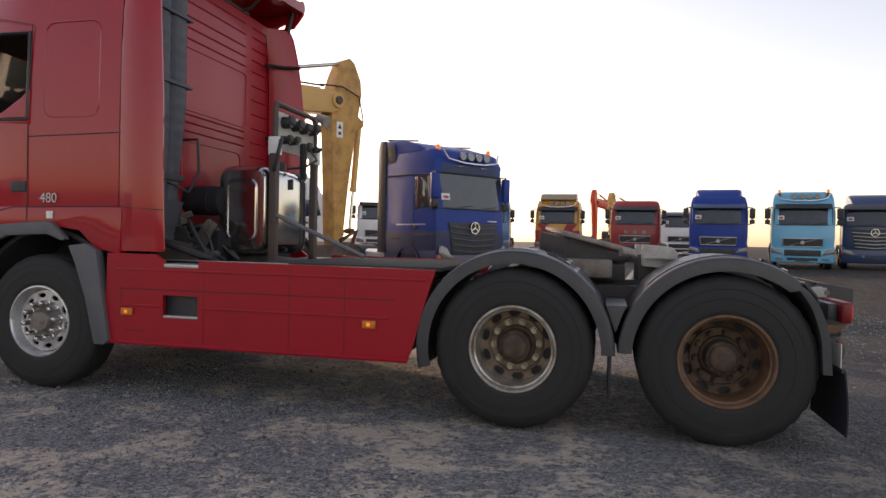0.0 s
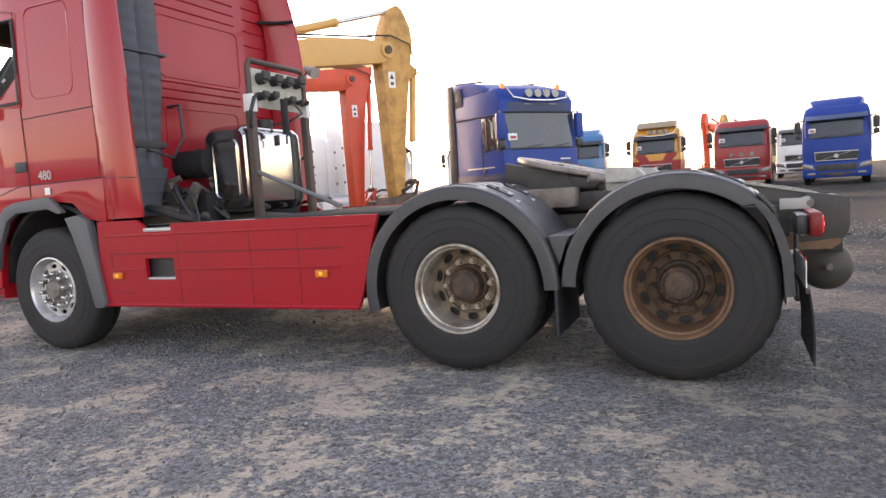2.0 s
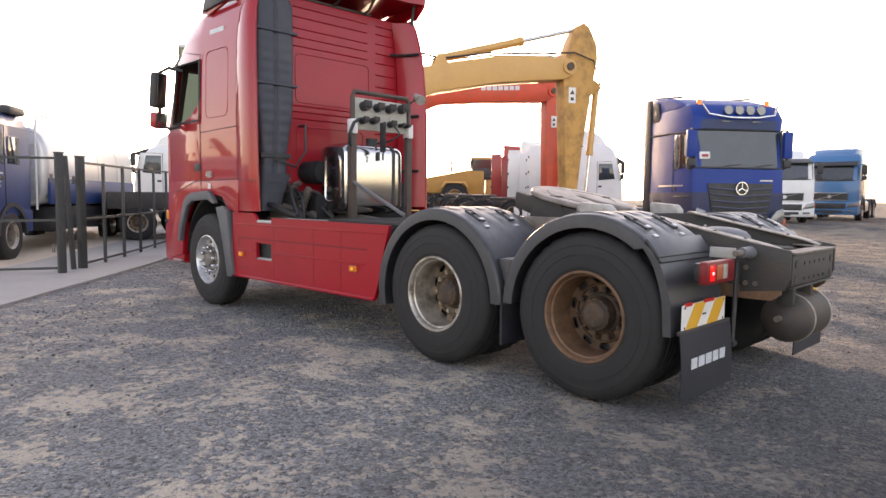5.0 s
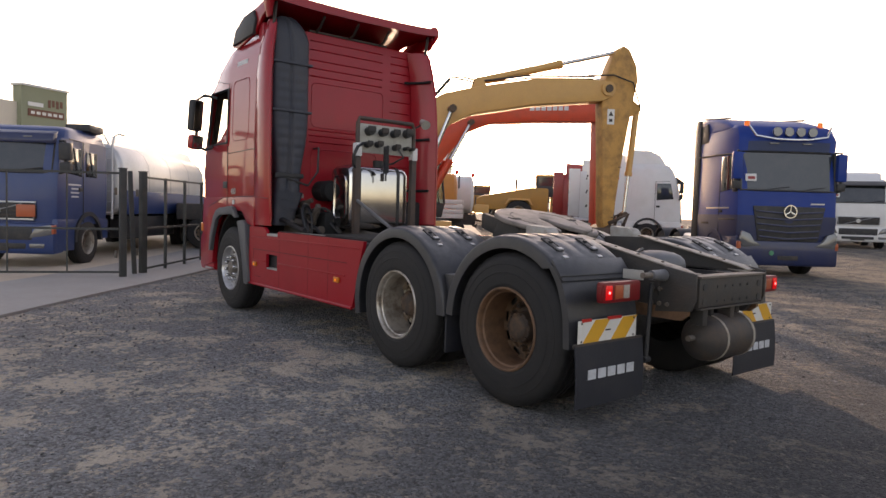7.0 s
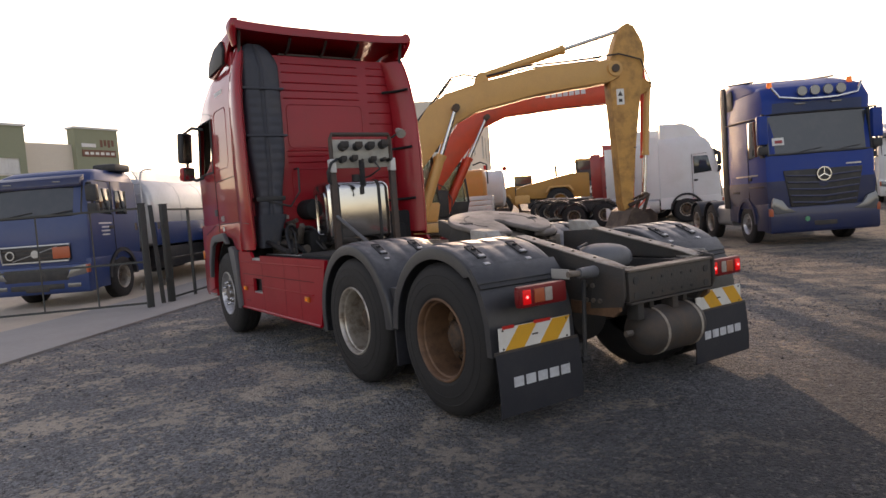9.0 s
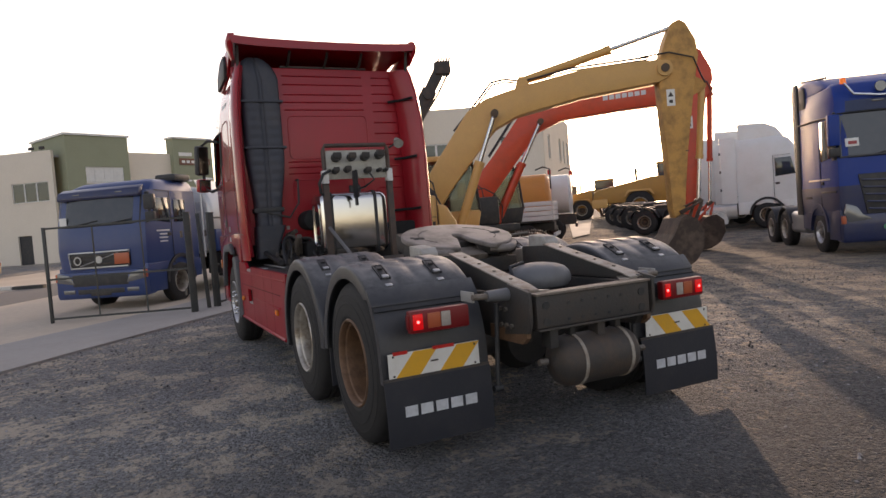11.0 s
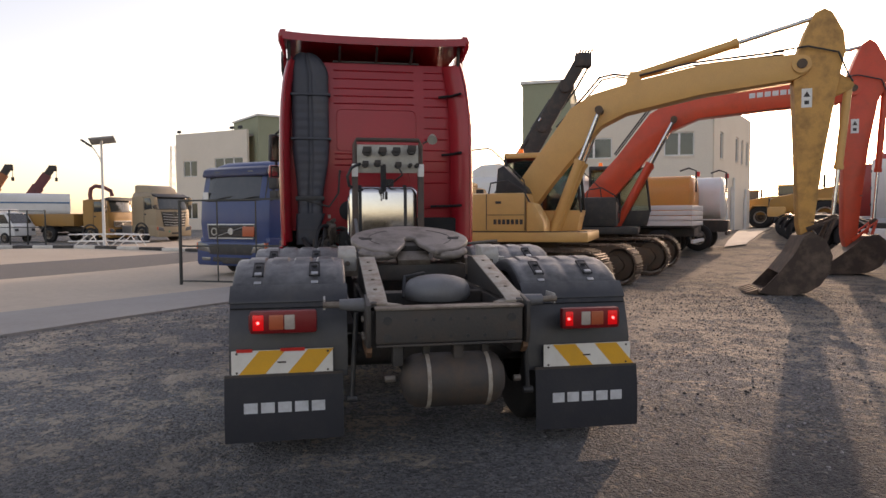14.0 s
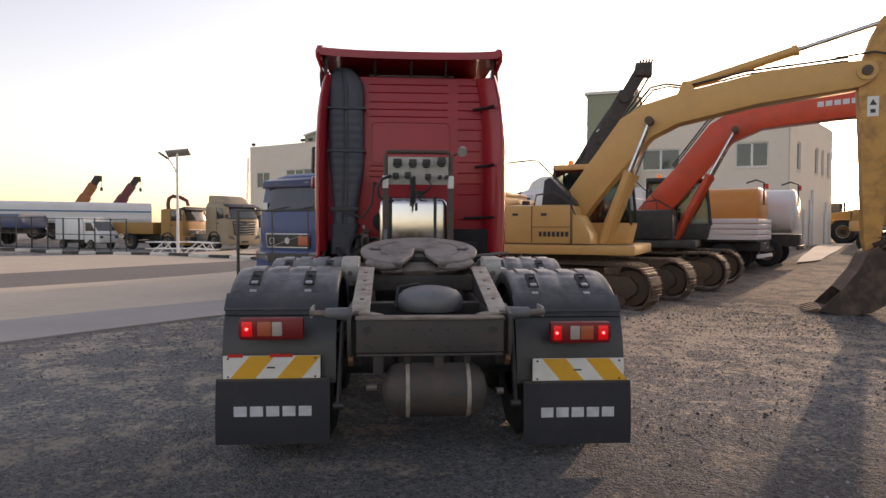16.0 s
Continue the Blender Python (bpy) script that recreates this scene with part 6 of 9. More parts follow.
        wheel(root, AX1, s * 1.245, 0.532, "alu", flip=fl_, turn=9)
    part("front_axle", cyl((AX1, -0.95, RW), (AX1, 0.95, RW), 0.07, n=12), M_FRAME, root)
    return root


red_truck()

# ---- other lorries ----
def lorry_rings(L, H, W, slope=0.18, box_top=False):
    if box_top:
        lv = [(0.90, 0.0, W - 0.03), (1.40, 0.03, W), (2.1, 0.0, W), (3.1, -0.14, W - 0.01), (H - 0.42, -0.10, W - 0.01), (H - 0.10, -0.30, W - 0.05), (H, -0.50, W - 0.16)]
    else:
        lv = [(0.90, 0.0, W - 0.03), (1.40, 0.03, W), (1.92, 0.0, W), (2.72, -slope, W - 0.02), (H - 0.32, -slope * 1.9, W - 0.05), (H - 0.10, -slope * 2.8, W - 0.11), (H, -slope * 4.0, W - 0.24)]
    out = []
    for z, xf, w in lv:
        side = [(-L, w - 0.04), (-L + 0.1, w), (-1.05, w), (min(-0.30, xf - 0.22), w), (xf - 0.09, w - 0.03), (xf - 0.015, w - 0.15)]
        pts = [(x, y) for x, y in side] + [(xf + 0.02, 0.5), (xf + 0.03, 0), (xf + 0.02, -0.5)] + [(x, -y) for x, y in reversed(side)]
        out.append([(x, y, z) for x, y in pts])
    return out


def slab(quad, thick, bm=None):
    """A thin plate over four corner points."""
    a, b, c, d = [Vector(v) for v in quad]
    n = (b - a).cross(d - a).normalized() * thick
    return loft([[a, b, c, d], [v + n for v in (a, b, c, d)]], bm=bm)


def lorry(name, label, m, paint, H=3.5, L=2.2, W=1.25, style="wide", low=None, visor=True, deflector=None, lamps=0, paper=True, chassis=True, rear=(-4.2, -5.55), rims="worn", group="parked lorries", beacons=False, tank=True, detail=True, side_dark=False, ws=(1.96, 2.70), mirrors=(-1, 1)):
    """A cab-over lorry that faces along x, its front at the origin."""
    low = low or paint
    root = thing(name, label, "truck", m, group)
    bt = style == "tall" and H > 3.5
    cab = part("cab", loft(lorry_rings(L, H, W, box_top=bt)), paint, root)
    lw, hw = W - (0.07 if style == "tall" else 0.14), W - (0.12 if style == "tall" else 0.18)
    mo = W + (0.04 if style == "tall" else 0.15)
    sl = 0.18
    # windscreen and side windows sit slightly proud, with dark surrounds
    scr = B()
    rows = []
    lev = lorry_rings(L, H, W, box_top=bt)
    front = [(r[0][2], max(p[0] for p in r)) for r in lev]

    def xf(z):
        for (za, xa), (zb, xb) in zip(front, front[1:]):
            if za <= z <= zb:
                return xa + (xb - xa) * (z - za) / (zb - za)
        return 0.0
    for z in (ws[0], (ws[0] + ws[1]) / 2, ws[1]):
        x = xf(z) + 0.012
        rows.append([(x - 0.09 * (abs(y) / lw) ** 4, y, z) for y in [lw * k / 6 for k in range(-6, 7)]])
    loft(rows, close=False, caps=False, bm=scr)
    part("windscreen", scr, M_DARKGLASS, root, "dark reflecting windscreen")
    seal = [Vector(p) for p in rows[0]] + [Vector(rows[1][-1])] + [Vector(p) for p in reversed(rows[2])] + [Vector(rows[1][0]), Vector(rows[0][0])]
    part("windscreen_seal", tube(seal, 0.028, 5), M_BLACKPLASTIC, root)
    for k in (-0.55, 0.35):
        part("wiper", tube([(xf(ws[0]) + 0.03, k, ws[0] - 0.02), (xf(ws[0]) + 0.03, k + 0.1, ws[0] + 0.04), (xf(ws[0] + 0.1) + 0.03, k + 0.55, ws[0] + 0.10)], 0.012, 5), M_BLACKPLASTIC, root)
    zp = ws[0] + 0.22
    if paper:
        part("paper_sign", slab([(xf(zp) - 0.05, -lw + 0.12, zp), (xf(zp) - 0.01, -lw + 0.38, zp), (xf(zp + 0.18) - 0.01, -lw + 0.38, zp + 0.18), (xf(zp + 0.18) - 0.05, -lw + 0.12, zp + 0.18)], 0.03), M_SIGN, root, "small white paper behind the screen", smooth=False)
        part("paper_print", slab([(xf(zp) - 0.012, -lw + 0.17, zp + 0.05), (xf(zp) + 0.022, -lw + 0.33, zp + 0.05), (xf(zp + 0.12) + 0.022, -lw + 0.33, zp + 0.12), (xf(zp + 0.12) - 0.012, -lw + 0.17, zp + 0.12)], 0.004), M_TRUCKRED, root, smooth=False)
    for s in (-1, 1):
        y = s * (W + 0.004)
        part("side_window", prism([(-0.34, ws[0] + 0.02), (-1.02, ws[0] - 0.04), (-1.02, ws[1] - 0.08), (-0.48, ws[1] - 0.08)], "y", y - 0.006, y + 0.006, 0.004), M_DARKGLASS, root, "dark side window")
        part("door_joint", tube([(-1.08, y, 0.95), (-1.08, y, 2.7), (-0.5, y * 0.995, 2.72)], 0.01, 4), M_BLACKPLASTIC, root)
        part("door_handle", box(-1.03, -0.88, y - 0.015, y + 0.015, 1.62, 1.70, 0.008), M_BLACKPLASTIC, root)
        arm = None if s not in mirrors else part("mirror_arm", tube([(-0.2, s * (W - 0.03), ws[1] + 0.02), (-0.05, s * (mo - 0.02), ws[1] + 0.02), (-0.05, s * mo, ws[0] + 0.02), (-0.12, s * W, ws[0])], 0.032, 6), M_BLACKPLASTIC, root)
        if arm:
            part("mirror", box(-0.13, 0.02, s * mo - 0.12, s * mo + 0.12, ws[0] + 0.26, ws[1] - 0.02, 0.04), M_BLACKPLASTIC if style != "tall" else paint, arm, "tall mirror housing")
            part("wide_mirror", box(-0.13, 0.0, s * mo - 0.11, s * mo + 0.11, ws[0] + 0.02, ws[0] + 0.22, 0.04), M_BLACKPLASTIC, arm)
        # wheel arch and steps
        arch = [(-1.35 - math.cos(radians(a)) * 0.63, 0.52 + math.sin(radians(a)) * 0.66) for a in range(0, 181, 12)]
        inn = [(-1.35 - math.cos(radians(a)) * 0.55, 0.52 + math.sin(radians(a)) * 0.57) for a in range(180, -1, -12)]
        part("wheel_arch", prism(arch + inn, "y", *sorted((s * (W - 0.35), s * (W + 0.015)))), M_BLACKPLASTIC if low is paint else low, root)
        part("step_panel", prism([(-0.06, 0.35), (-0.72, 0.35), (-0.74, 0.8), (-0.9, 1.02), (-0.04, 1.02)], "y", *sorted((s * (W - 0.25), s * (W - 0.01))), 0.02), low, root)
        part("rear_panel", prism([(-1.98, 0.55), (-L, 0.55), (-L, 1.0), (-1.8, 1.04)], "y", *sorted((s * (W - 0.2), s * (W - 0.015))), 0.02), low, root)
        if style == "tall" and low is not paint:
            hl = prism([(s * (W - 0.62), 0.80), (s * (W - 0.12), 0.76), (s * (W - 0.05), 0.95), (s * (W - 0.10), 1.17), (s * (W - 0.30), 1.10), (s * (W - 0.42), 0.92)], "x", 0.0, 0.115, 0.02)
        else:
            hl = None
        hl = hl or prism([(s * (W - 0.52), 0.62), (s * (W - 0.05), 0.70), (s * (W - 0.06), 0.92), (s * (W - 0.38), 0.86)], "x", 0.02, 0.105, 0.02)
        head = part("headlight", hl, M_LENS, root, "clear headlight")
        part("indicator", box(0.0, 0.1, *sorted((s * (W - 0.09), s * (W - 0.01))), 0.72, 0.90, 0.01), M_LAMPORANGE, head)
        if style == "wide" and detail:
            part("fog_light", box(0.06, 0.112, *sorted((s * (W - 0.5), s * (W - 0.2))), 0.42, 0.52, 0.02), M_LENS, root)
    if low is not paint:
        rr = [[(x + (0.012 if x > -0.2 else 0), y * 1.009, z) for x, y, z in r] for r in lorry_rings(L, H, W, box_top=bt)[:2]]
        rr.append([(x, y, z + 0.16) for x, y, z in rr[1]])
        part("lower_body", loft(rr, caps=False), low, root, "lower cab body in its darker colour")
    # front: grille, bumper
    if style == "wide":
        g = part("grille", box(0.02, 0.055, -0.78, 0.78, 1.02, 1.34, 0.02), M_BLACKPLASTIC, root, "black grille with a bright frame")
        for z in (1.09, 1.18, 1.27):
            part("grille_bar", box(0.05, 0.07, -0.74, 0.74, z - 0.015, z + 0.015, 0.005), M_FRAME, g)
        part("grille_rim", tube([(0.065, -0.78, 1.36), (0.065, 0.78, 1.36), (0.065, 0.74, 1.01), (0.065, -0.74, 1.01), (0.065, -0.78, 1.36)], 0.022, 5), M_SILVER, g)
        part("badge_bar", tube([(0.075, 0.5, 1.32), (0.075, -0.5, 1.05)], 0.014, 5), M_SILVER, g)
        part("badge", cyl((0.06, 0, 1.185), (0.085, 0, 1.185), 0.085, n=16), M_SILVER, g)
        part("lower_grille", box(0.06, 0.1, -0.72, 0.72, 0.58, 0.86, 0.03), M_BLACKPLASTIC, root)
        part("air_intake", box(0.05, 0.108, -0.6, 0.6, 0.40, 0.52, 0.02), M_BLACKPLASTIC, root)
    else:
        g = part("grille", prism([(-0.92, 1.80), (0.92, 1.80), (0.76, 0.92), (-0.76, 0.92)], "x", 0.03, 0.07, 0.02), M_BLACKPLASTIC, root, "black five-bar grille")
        for i in range(5):
            z = 0.97 + i * 0.16
            w = 0.74 + i * 0.03
            part("grille_bar", prism([(-w, z + 0.05), (0, z - 0.01), (w, z + 0.05), (w, z + 0.085), (0, z + 0.03), (-w, z + 0.085)], "x", 0.06, 0.11, 0.006), low if low is not paint else M_SILVER, g)
        part("badge", lathe([(0.145, 0.0), (0.17, 0.0), (0.172, 0.02), (0.145, 0.02)], (0.11, 0, 1.67), (1, 0, 0), 24), M_STEEL, g, "round bright maker's emblem")
        part("badge_disc", cyl((0.09, 0, 1.67), (0.115, 0, 1.67), 0.145, n=20), M_BLACKPLASTIC, g)
        for a in (90, 210, 330):
            part("badge_ray", tube([(0.122, 0, 1.67), (0.122, 0.15 * math.cos(radians(a)), 1.67 + 0.15 * math.sin(radians(a)))], 0.014, 4), M_STEEL, g)
        part("name_strip", box(0.035, 0.042, 0.55, 0.9, 1.86, 1.895), M_SILVER, root)
        part("round_badge", cyl((0.1, -0.42, 0.62), (0.118, -0.42, 0.62), 0.06, n=16), M_GREEN, root)
    b = part("bumper", prism([(0.0, 0.30), (0.06, 0.30), (0.10, 0.38), (0.09, 0.92), (-0.3, 0.94), (-0.3, 0.32)], "y", -W + 0.02, W - 0.02, 0.04), low, root, "deep front bumper")
    part("plate_bar", box(0.105, 0.115, -0.26, 0.26, 0.45 if style == "tall" else 0.36, 0.56 if style == "tall" else 0.45, 0.004), M_FRAME, b)
    if style == "tall" and H > 3.5:
        rows2 = []
        for z in (ws[1] + 0.03, ws[1] + 0.14, ws[1] + 0.26):
            rows2.append([(xf(z) + 0.02 - 0.09 * (abs(y) / hw) ** 4, y, z) for y in [hw * k / 6 for k in range(-6, 7)]])
        band = part("roof_band", loft(rows2, close=False, caps=False), M_DARKBLUE, root, "dark band above the windscreen")
        for y in (-0.42, 0.42):
            part("marker_lamp", box(xf(ws[1] + 0.2) + 0.01, xf(ws[1] + 0.2) + 0.05, y - 0.12, y + 0.12, ws[1] + 0.19, ws[1] + 0.23, 0.01), M_LENS, band)
    elif visor:
        part("sun_visor", prism([(xf(ws[1] + 0.04) - 0.02, ws[1] + 0.04), (0.05, ws[1] - 0.04), (0.07, ws[1]), (xf(ws[1] + 0.2) - 0.02, ws[1] + 0.2)], "y", -lw, lw, 0.012), M_BLACKPLASTIC if paint is M_WHITE or style == "tall" else M_DARKBLUE if paint is M_BLUE else M_BLACKPLASTIC, root, "dark sun visor")
    if lamps:
        bx = 0.22 if bt else 0.0
        bar = part("lamp_bar", tube([(bx - 0.34, -1.05, H - 0.08), (bx - 0.24, -0.9, H - 0.34), (bx - 0.18, -0.4, H - 0.42), (bx - 0.16, 0.0, H - 0.43), (bx - 0.18, 0.4, H - 0.42), (bx - 0.24, 0.9, H - 0.34), (bx - 0.34, 1.05, H - 0.08)], 0.03, 7), M_STEEL, root, "bright tubular roof lamp bar")
        for i in range(lamps):
            y = (i - (lamps - 1) / 2) * 0.30 + 0.1
            lp = part("roof_lamp", lathe([(0.0001, -0.10), (0.07, -0.08), (0.115, 0.0), (0.12, 0.03)], (bx - 0.30, y, H - 0.22), (1, 0, 0), 20), M_SILVER, bar)
            part("lamp_glass", cyl((bx - 0.275, y, H - 0.22), (bx - 0.262, y, H - 0.22), 0.112, n=20), M_LENS, lp)
    if beacons:
        for y in (-0.95, 0.95):
            bc = part("beacon", cyl((-0.45, y, H - 0.2), (-0.45, y, H - 0.06), 0.06, n=12), M_BLACKPLASTIC, root)
            part("beacon_lens", cyl((-0.45, y, H - 0.06), (-0.45, y, H + 0.08), 0.07, 0.06, 12), M_BEACON, bc, "orange flashing beacon")
    if deflector:
        rings = []
        for x, z, w in ((-0.62, H - 0.03, 0.85), (-0.9, H + deflector * 0.6, 0.95), (-1.3, H + deflector * 0.93, 1.02), (-L + 0.1, H + deflector, 1.06)):
            rings.append([(x, -w, H - 0.15), (x, -w * 0.97, z - 0.06), (x, -w * 0.85, z), (x, w * 0.85, z), (x, w * 0.97, z - 0.06), (x, w, H - 0.15)])
        part("roof_deflector", loft(rings), paint, root, "roof air deflector")
    if side_dark:
        for s in (-1, 1):
            part("roof_window", prism([(-1.98, H - 0.36), (-2.50, H - 0.36), (-2.50, H + 0.16), (-2.12, H + 0.20)], "y", s * (W - 0.05) - 0.03, s * (W - 0.05) + 0.045, 0.02), M_BLACKPLASTIC, root, "dark upper side panel")
            part("roof_joint", tube([(-0.25, s * (W + 0.0), 3.12), (-1.2, s * (W + 0.004), 3.16), (-L, s * (W + 0.004), 3.18)], 0.022, 6), M_BLACKPLASTIC, root)
            part("door_sill", box(-1.06, -0.16, s * (W + 0.004) - 0.01, s * (W + 0.004) + 0.012, 1.42, 1.47, 0.006), M_BLACKPLASTIC, root)
            part("pillar_trim", prism([(-0.10, 2.15), (-0.32, 2.15), (-0.46, 3.06), (-0.26, 3.10)], "y", s * (W - 0.012) - 0.03, s * (W - 0.012) + 0.03, 0.02), M_BLACKPLASTIC, root, "black windscreen pillar trim")
            part("vent_slot", box(-2.2, -1.7, s * (W + 0.002) - 0.008, s * (W + 0.002) + 0.008, 1.30, 1.36, 0.004), M_BLACKPLASTIC, root)
            part("side_fairing", prism([(-L + 0.10, 0.9), (-L - 0.34, 0.9), (-L - 0.38, H + 0.1), (-L - 0.30, H + 0.36), (-L + 0.02, H + 0.34)], "y", s * (W - 0.02) - 0.03, s * (W - 0.02) + 0.03, 0.02), M_BLACKPLASTIC, root)
            part("body_crease", box(-1.9, -0.5, s * (W + 0.002) - 0.008, s * (W + 0.002) + 0.008, 1.72, 1.76, 0.005), M_SILVER, root)
        part("roof_hump", prism([(-0.55, H - 0.12), (-0.95, H + 0.08), (-1.6, H + 0.26), (-2.2, H + 0.34), (-L - 0.12, H + 0.36), (-L - 0.12, H - 0.2)], "y", -W + 0.06, W - 0.06, 0.09, seg=3), paint, root, "blue roof that rises towards the back")
        part("roof_rail", tube([(-1.3, -1.0, H + 0.26), (-L - 0.2, -1.1, H + 0.42), (-L - 0.2, 1.1, H + 0.42), (-1.3, 1.0, H + 0.26)], 0.025, 6), M_BLACKPLASTIC, root)
    for s in (-1, 1):
        wheel(root, -1.35, -s * (W - 0.02), 0.50, rims if rims != "rust" else "worn", 0.95, flip=s < 0, nuts=False)
    part("front_axle", cyl((-1.35, -0.95, 0.5), (-1.35, 0.95, 0.5), 0.07, n=8), M_FRAME, root)
    if chassis:
        end = min(rear) - 0.75
        for s in (-1, 1):
            part("frame_rail", box(end, -0.5, s * 0.42 - 0.04, s * 0.42 + 0.04, 0.70, 0.98, 0.01), M_FRAME, root)
            for x in rear:
                wheel(root, x, -s * (W - 0.03), 0.50, "worn", 0.95, flip=s < 0, nuts=False)
                arch = [(x - math.cos(radians(a)) * 0.62, 0.5 + math.sin(radians(a)) * 0.62) for a in range(15, 166, 15)]
                inn = [(x - math.cos(radians(a)) * 0.59, 0.5 + math.sin(radians(a)) * 0.59) for a in range(165, 14, -15)]
                part("mudguard", prism(arch + inn, "y", *sorted((s * 0.62, s * W))), M_BLACKPLASTIC, root)
            if tank:
                part("fuel_tank", loft([[(xx, s * 0.92 + p[0], 0.70 + p[1]) for p in round_rect(0, 0, 0.30, 0.29, 0.12)] for xx in (-L - 0.05, -L - 1.15)]), M_SILVER, root, "metal fuel tank")
        for x in rear:
            part("rear_axle", cyl((x, -0.95, 0.5), (x, 0.95, 0.5), 0.1, n=8), M_FRAME, root)
        part("fifth_wheel", box(min(rear) + 0.3, max(rear) + 0.2, -0.45, 0.45, 1.12, 1.18, 0.03), M_GREASE, root)
        part("fifth_wheel_base", box(min(rear) + 0.4, max(rear), -0.4, 0.4, 0.98, 1.12), M_FRAME, root)
    return root


def place(x, y, deg):
    return pose(x, y, ground_z(x, y), 0, 0, deg)


# the tall blue lorry that faces the yard's aisle
lorry("lorry", "tall royal blue lorry with four roof lamps and beacons", place(-4.22, 12.80, -37.5), M_BLUE, H=3.9, L=2.55, W=1.29, style="tall", low=M_BLUELOW, visor=True, ws=(2.2, 3.17), lamps=4, beacons=True, side_dark=True, rims="alu")
# row across the yard
amber = lorry("lorry", "amber lorry with dark red chevrons and roof lamps", place(-3.1, 31.8, -92), M_AMBER, H=3.3, lamps=4, low=M_TRUCKRED)
for k in (-1, 1):
    part("chevron", prism([(k * 1.12, 1.92), (k * 0.55, 1.92), (k * 0.25, 1.42), (k * 0.72, 1.42)], "x", 0.03, 0.062), M_TRUCKRED, amber, "dark red chevron on the front panel")
part("lower_panel", box(0.0, 0.115, -1.2, 1.2, 0.56, 0.66, 0.01), M_TRUCKRED, amber)
part("roof_visor", prism([(-0.5, 3.25), (-0.3, 3.32), (-0.6, 3.62), (-1.6, 3.72), (-1.6, 3.25)], "y", -1.0, 1.0, 0.05), M_BEIGE, amber, "faded cream roof deflector")
red = lorry("lorry", "dull red lorry with a low cab and three front lamps", place(1.0, 29.8, -95), M_TRUCKRED, H=3.2)
for k in (-0.45, 0, 0.45):
    part("front_lamp", cyl((0.03, k, 1.55), (0.09, k, 1.55), 0.1, n=16), M_LENS, red, "round auxiliary lamp")
lorry("lorry", "plain white lorry parked behind others", place(4.3, 39.8, -95), M_WHITE, H=3.0)
lorry("lorry", "royal blue lorry with a roof deflector", place(4.5, 26.6, -98), M_BLUE, H=3.3, deflector=0.35)
lorry("lorry", "light blue lorry with orange beacons", place(7.9, 26.2, -102), M_LIGHTBLUE, H=3.45, beacons=True, lamps=4)
lorry("lorry", "dark blue lorry with a high roof", place(11.0, 27.0, -105), M_DARKBLUE, H=3.0, deflector=0.45, style="tall")
lorry("lorry", "mid blue lorry behind the row", place(-7.0, 31.7, -85), M_MIDBLUE, H=3.3, deflector=0.3)
lorry("lorry", "white lorry with a high roof beside the blue one", place(-7.6, 27.0, -60), M_WHITE, H=3.0, deflector=0.35)
lorry("lorry", "small white lorry in the second row", place(-12.6, 29.0, -70), M_WHITE, H=2.9)
# white and red cabs parked side by side
for i, (paint, lab) in enumerate(((M_WHITE, "white sleeper cab lorry with a roof deflector, parked sideways"), (M_WHITE, "white lorry in the sideways row"), (M_WHITE, "white lorry in the sideways row"), (M_TRUCKRED, "dull red lorry at the end of the sideways row"))):
    lr = lorry("lorry", lab, place(-12.7 - 2.62 * i, 21.4 + 1.72 * i, 40), paint, H=3.45 - 0.05 * i, L=2.35, deflector=0.6, rear=(-4.6, -5.9))
    for s_ in (-1, 1):
        f = part("side_fairing", box(-2.92, -2.36, s_ * 1.2 - 0.03, s_ * 1.2 + 0.03, 1.0, 3.55 - 0.05 * i, 0.02), paint, lr, "side fairing behind the cab")
        for z in (1.5, 2.2, 2.9):
            part("fairing_clip", box(-2.96, -2.90, s_ * 1.2 - 0.04, s_ * 1.2 + 0.04, z, z + 0.1), M_BLACKPLASTIC, f)
        if i == 0:
            for k in range(3):
                part("side_tank", box(-3.32 - 0.62 * k, -2.74 - 0.62 * k, *sorted((s_ * 0.66, s_ * 1.22)), 0.22, 0.80, 0.05), M_WHITE, lr, "pale boxed side tank")
lorry("lorry", "green lorry far behind the tall blue one", place(-13.0, 36.0, -80), M_GREEN, H=3.0)

# ---- excavators ----
def track_loop(L, r, n):
    """Points and headings evenly spaced round a stadium-shaped track."""
    straight = L - 2 * r
    total = 2 * straight + 2 * math.pi * r
    out = []
    for i in range(n):
        d = total * i / n
        if d < straight:
            out.append((-straight / 2 + d, 2 * r, 0))
        elif d < straight + math.pi * r:
            a = (d - straight) / r
            out.append((straight / 2 + math.sin(a) * r, r + math.cos(a) * r, math.degrees(a)))
        elif d < 2 * straight + math.pi * r:
            out.append((straight / 2 - (d - straight - math.pi * r), 0, 180))
        else:
            a = (d - 2 * straight - math.pi * r) / r
            out.append((-straight / 2 - math.sin(a) * r, r - math.cos(a) * r, 180 + math.degrees(a)))
    return out


def ram(root, name, p0, p1, split, rb, rr, y, paint):
    """A hydraulic ram in the boom's plane: painted barrel, bright rod."""
    a, b = Vector((p0[0], y, p0[1])), Vector((p1[0], y, p1[1]))
    mid = a + (b - a) * split
    c = part(name, cyl(a, mid, rb, n=14), paint, root, "hydraulic ram barrel")
    part("rod", cyl(mid, b, rr, n=12), M_STEEL, c, "bright steel rod")
    part("gland", cyl(mid - (b - a).normalized() * 0.06, mid + (b - a).normalized() * 0.03, rb * 1.18, n=14), paint, c)
    part("pin", cyl(b - Vector((0, rb * 1.6, 0)), b + Vector((0, rb * 1.6, 0)), rr * 1.7, n=12), M_TRACK, c)
    return c


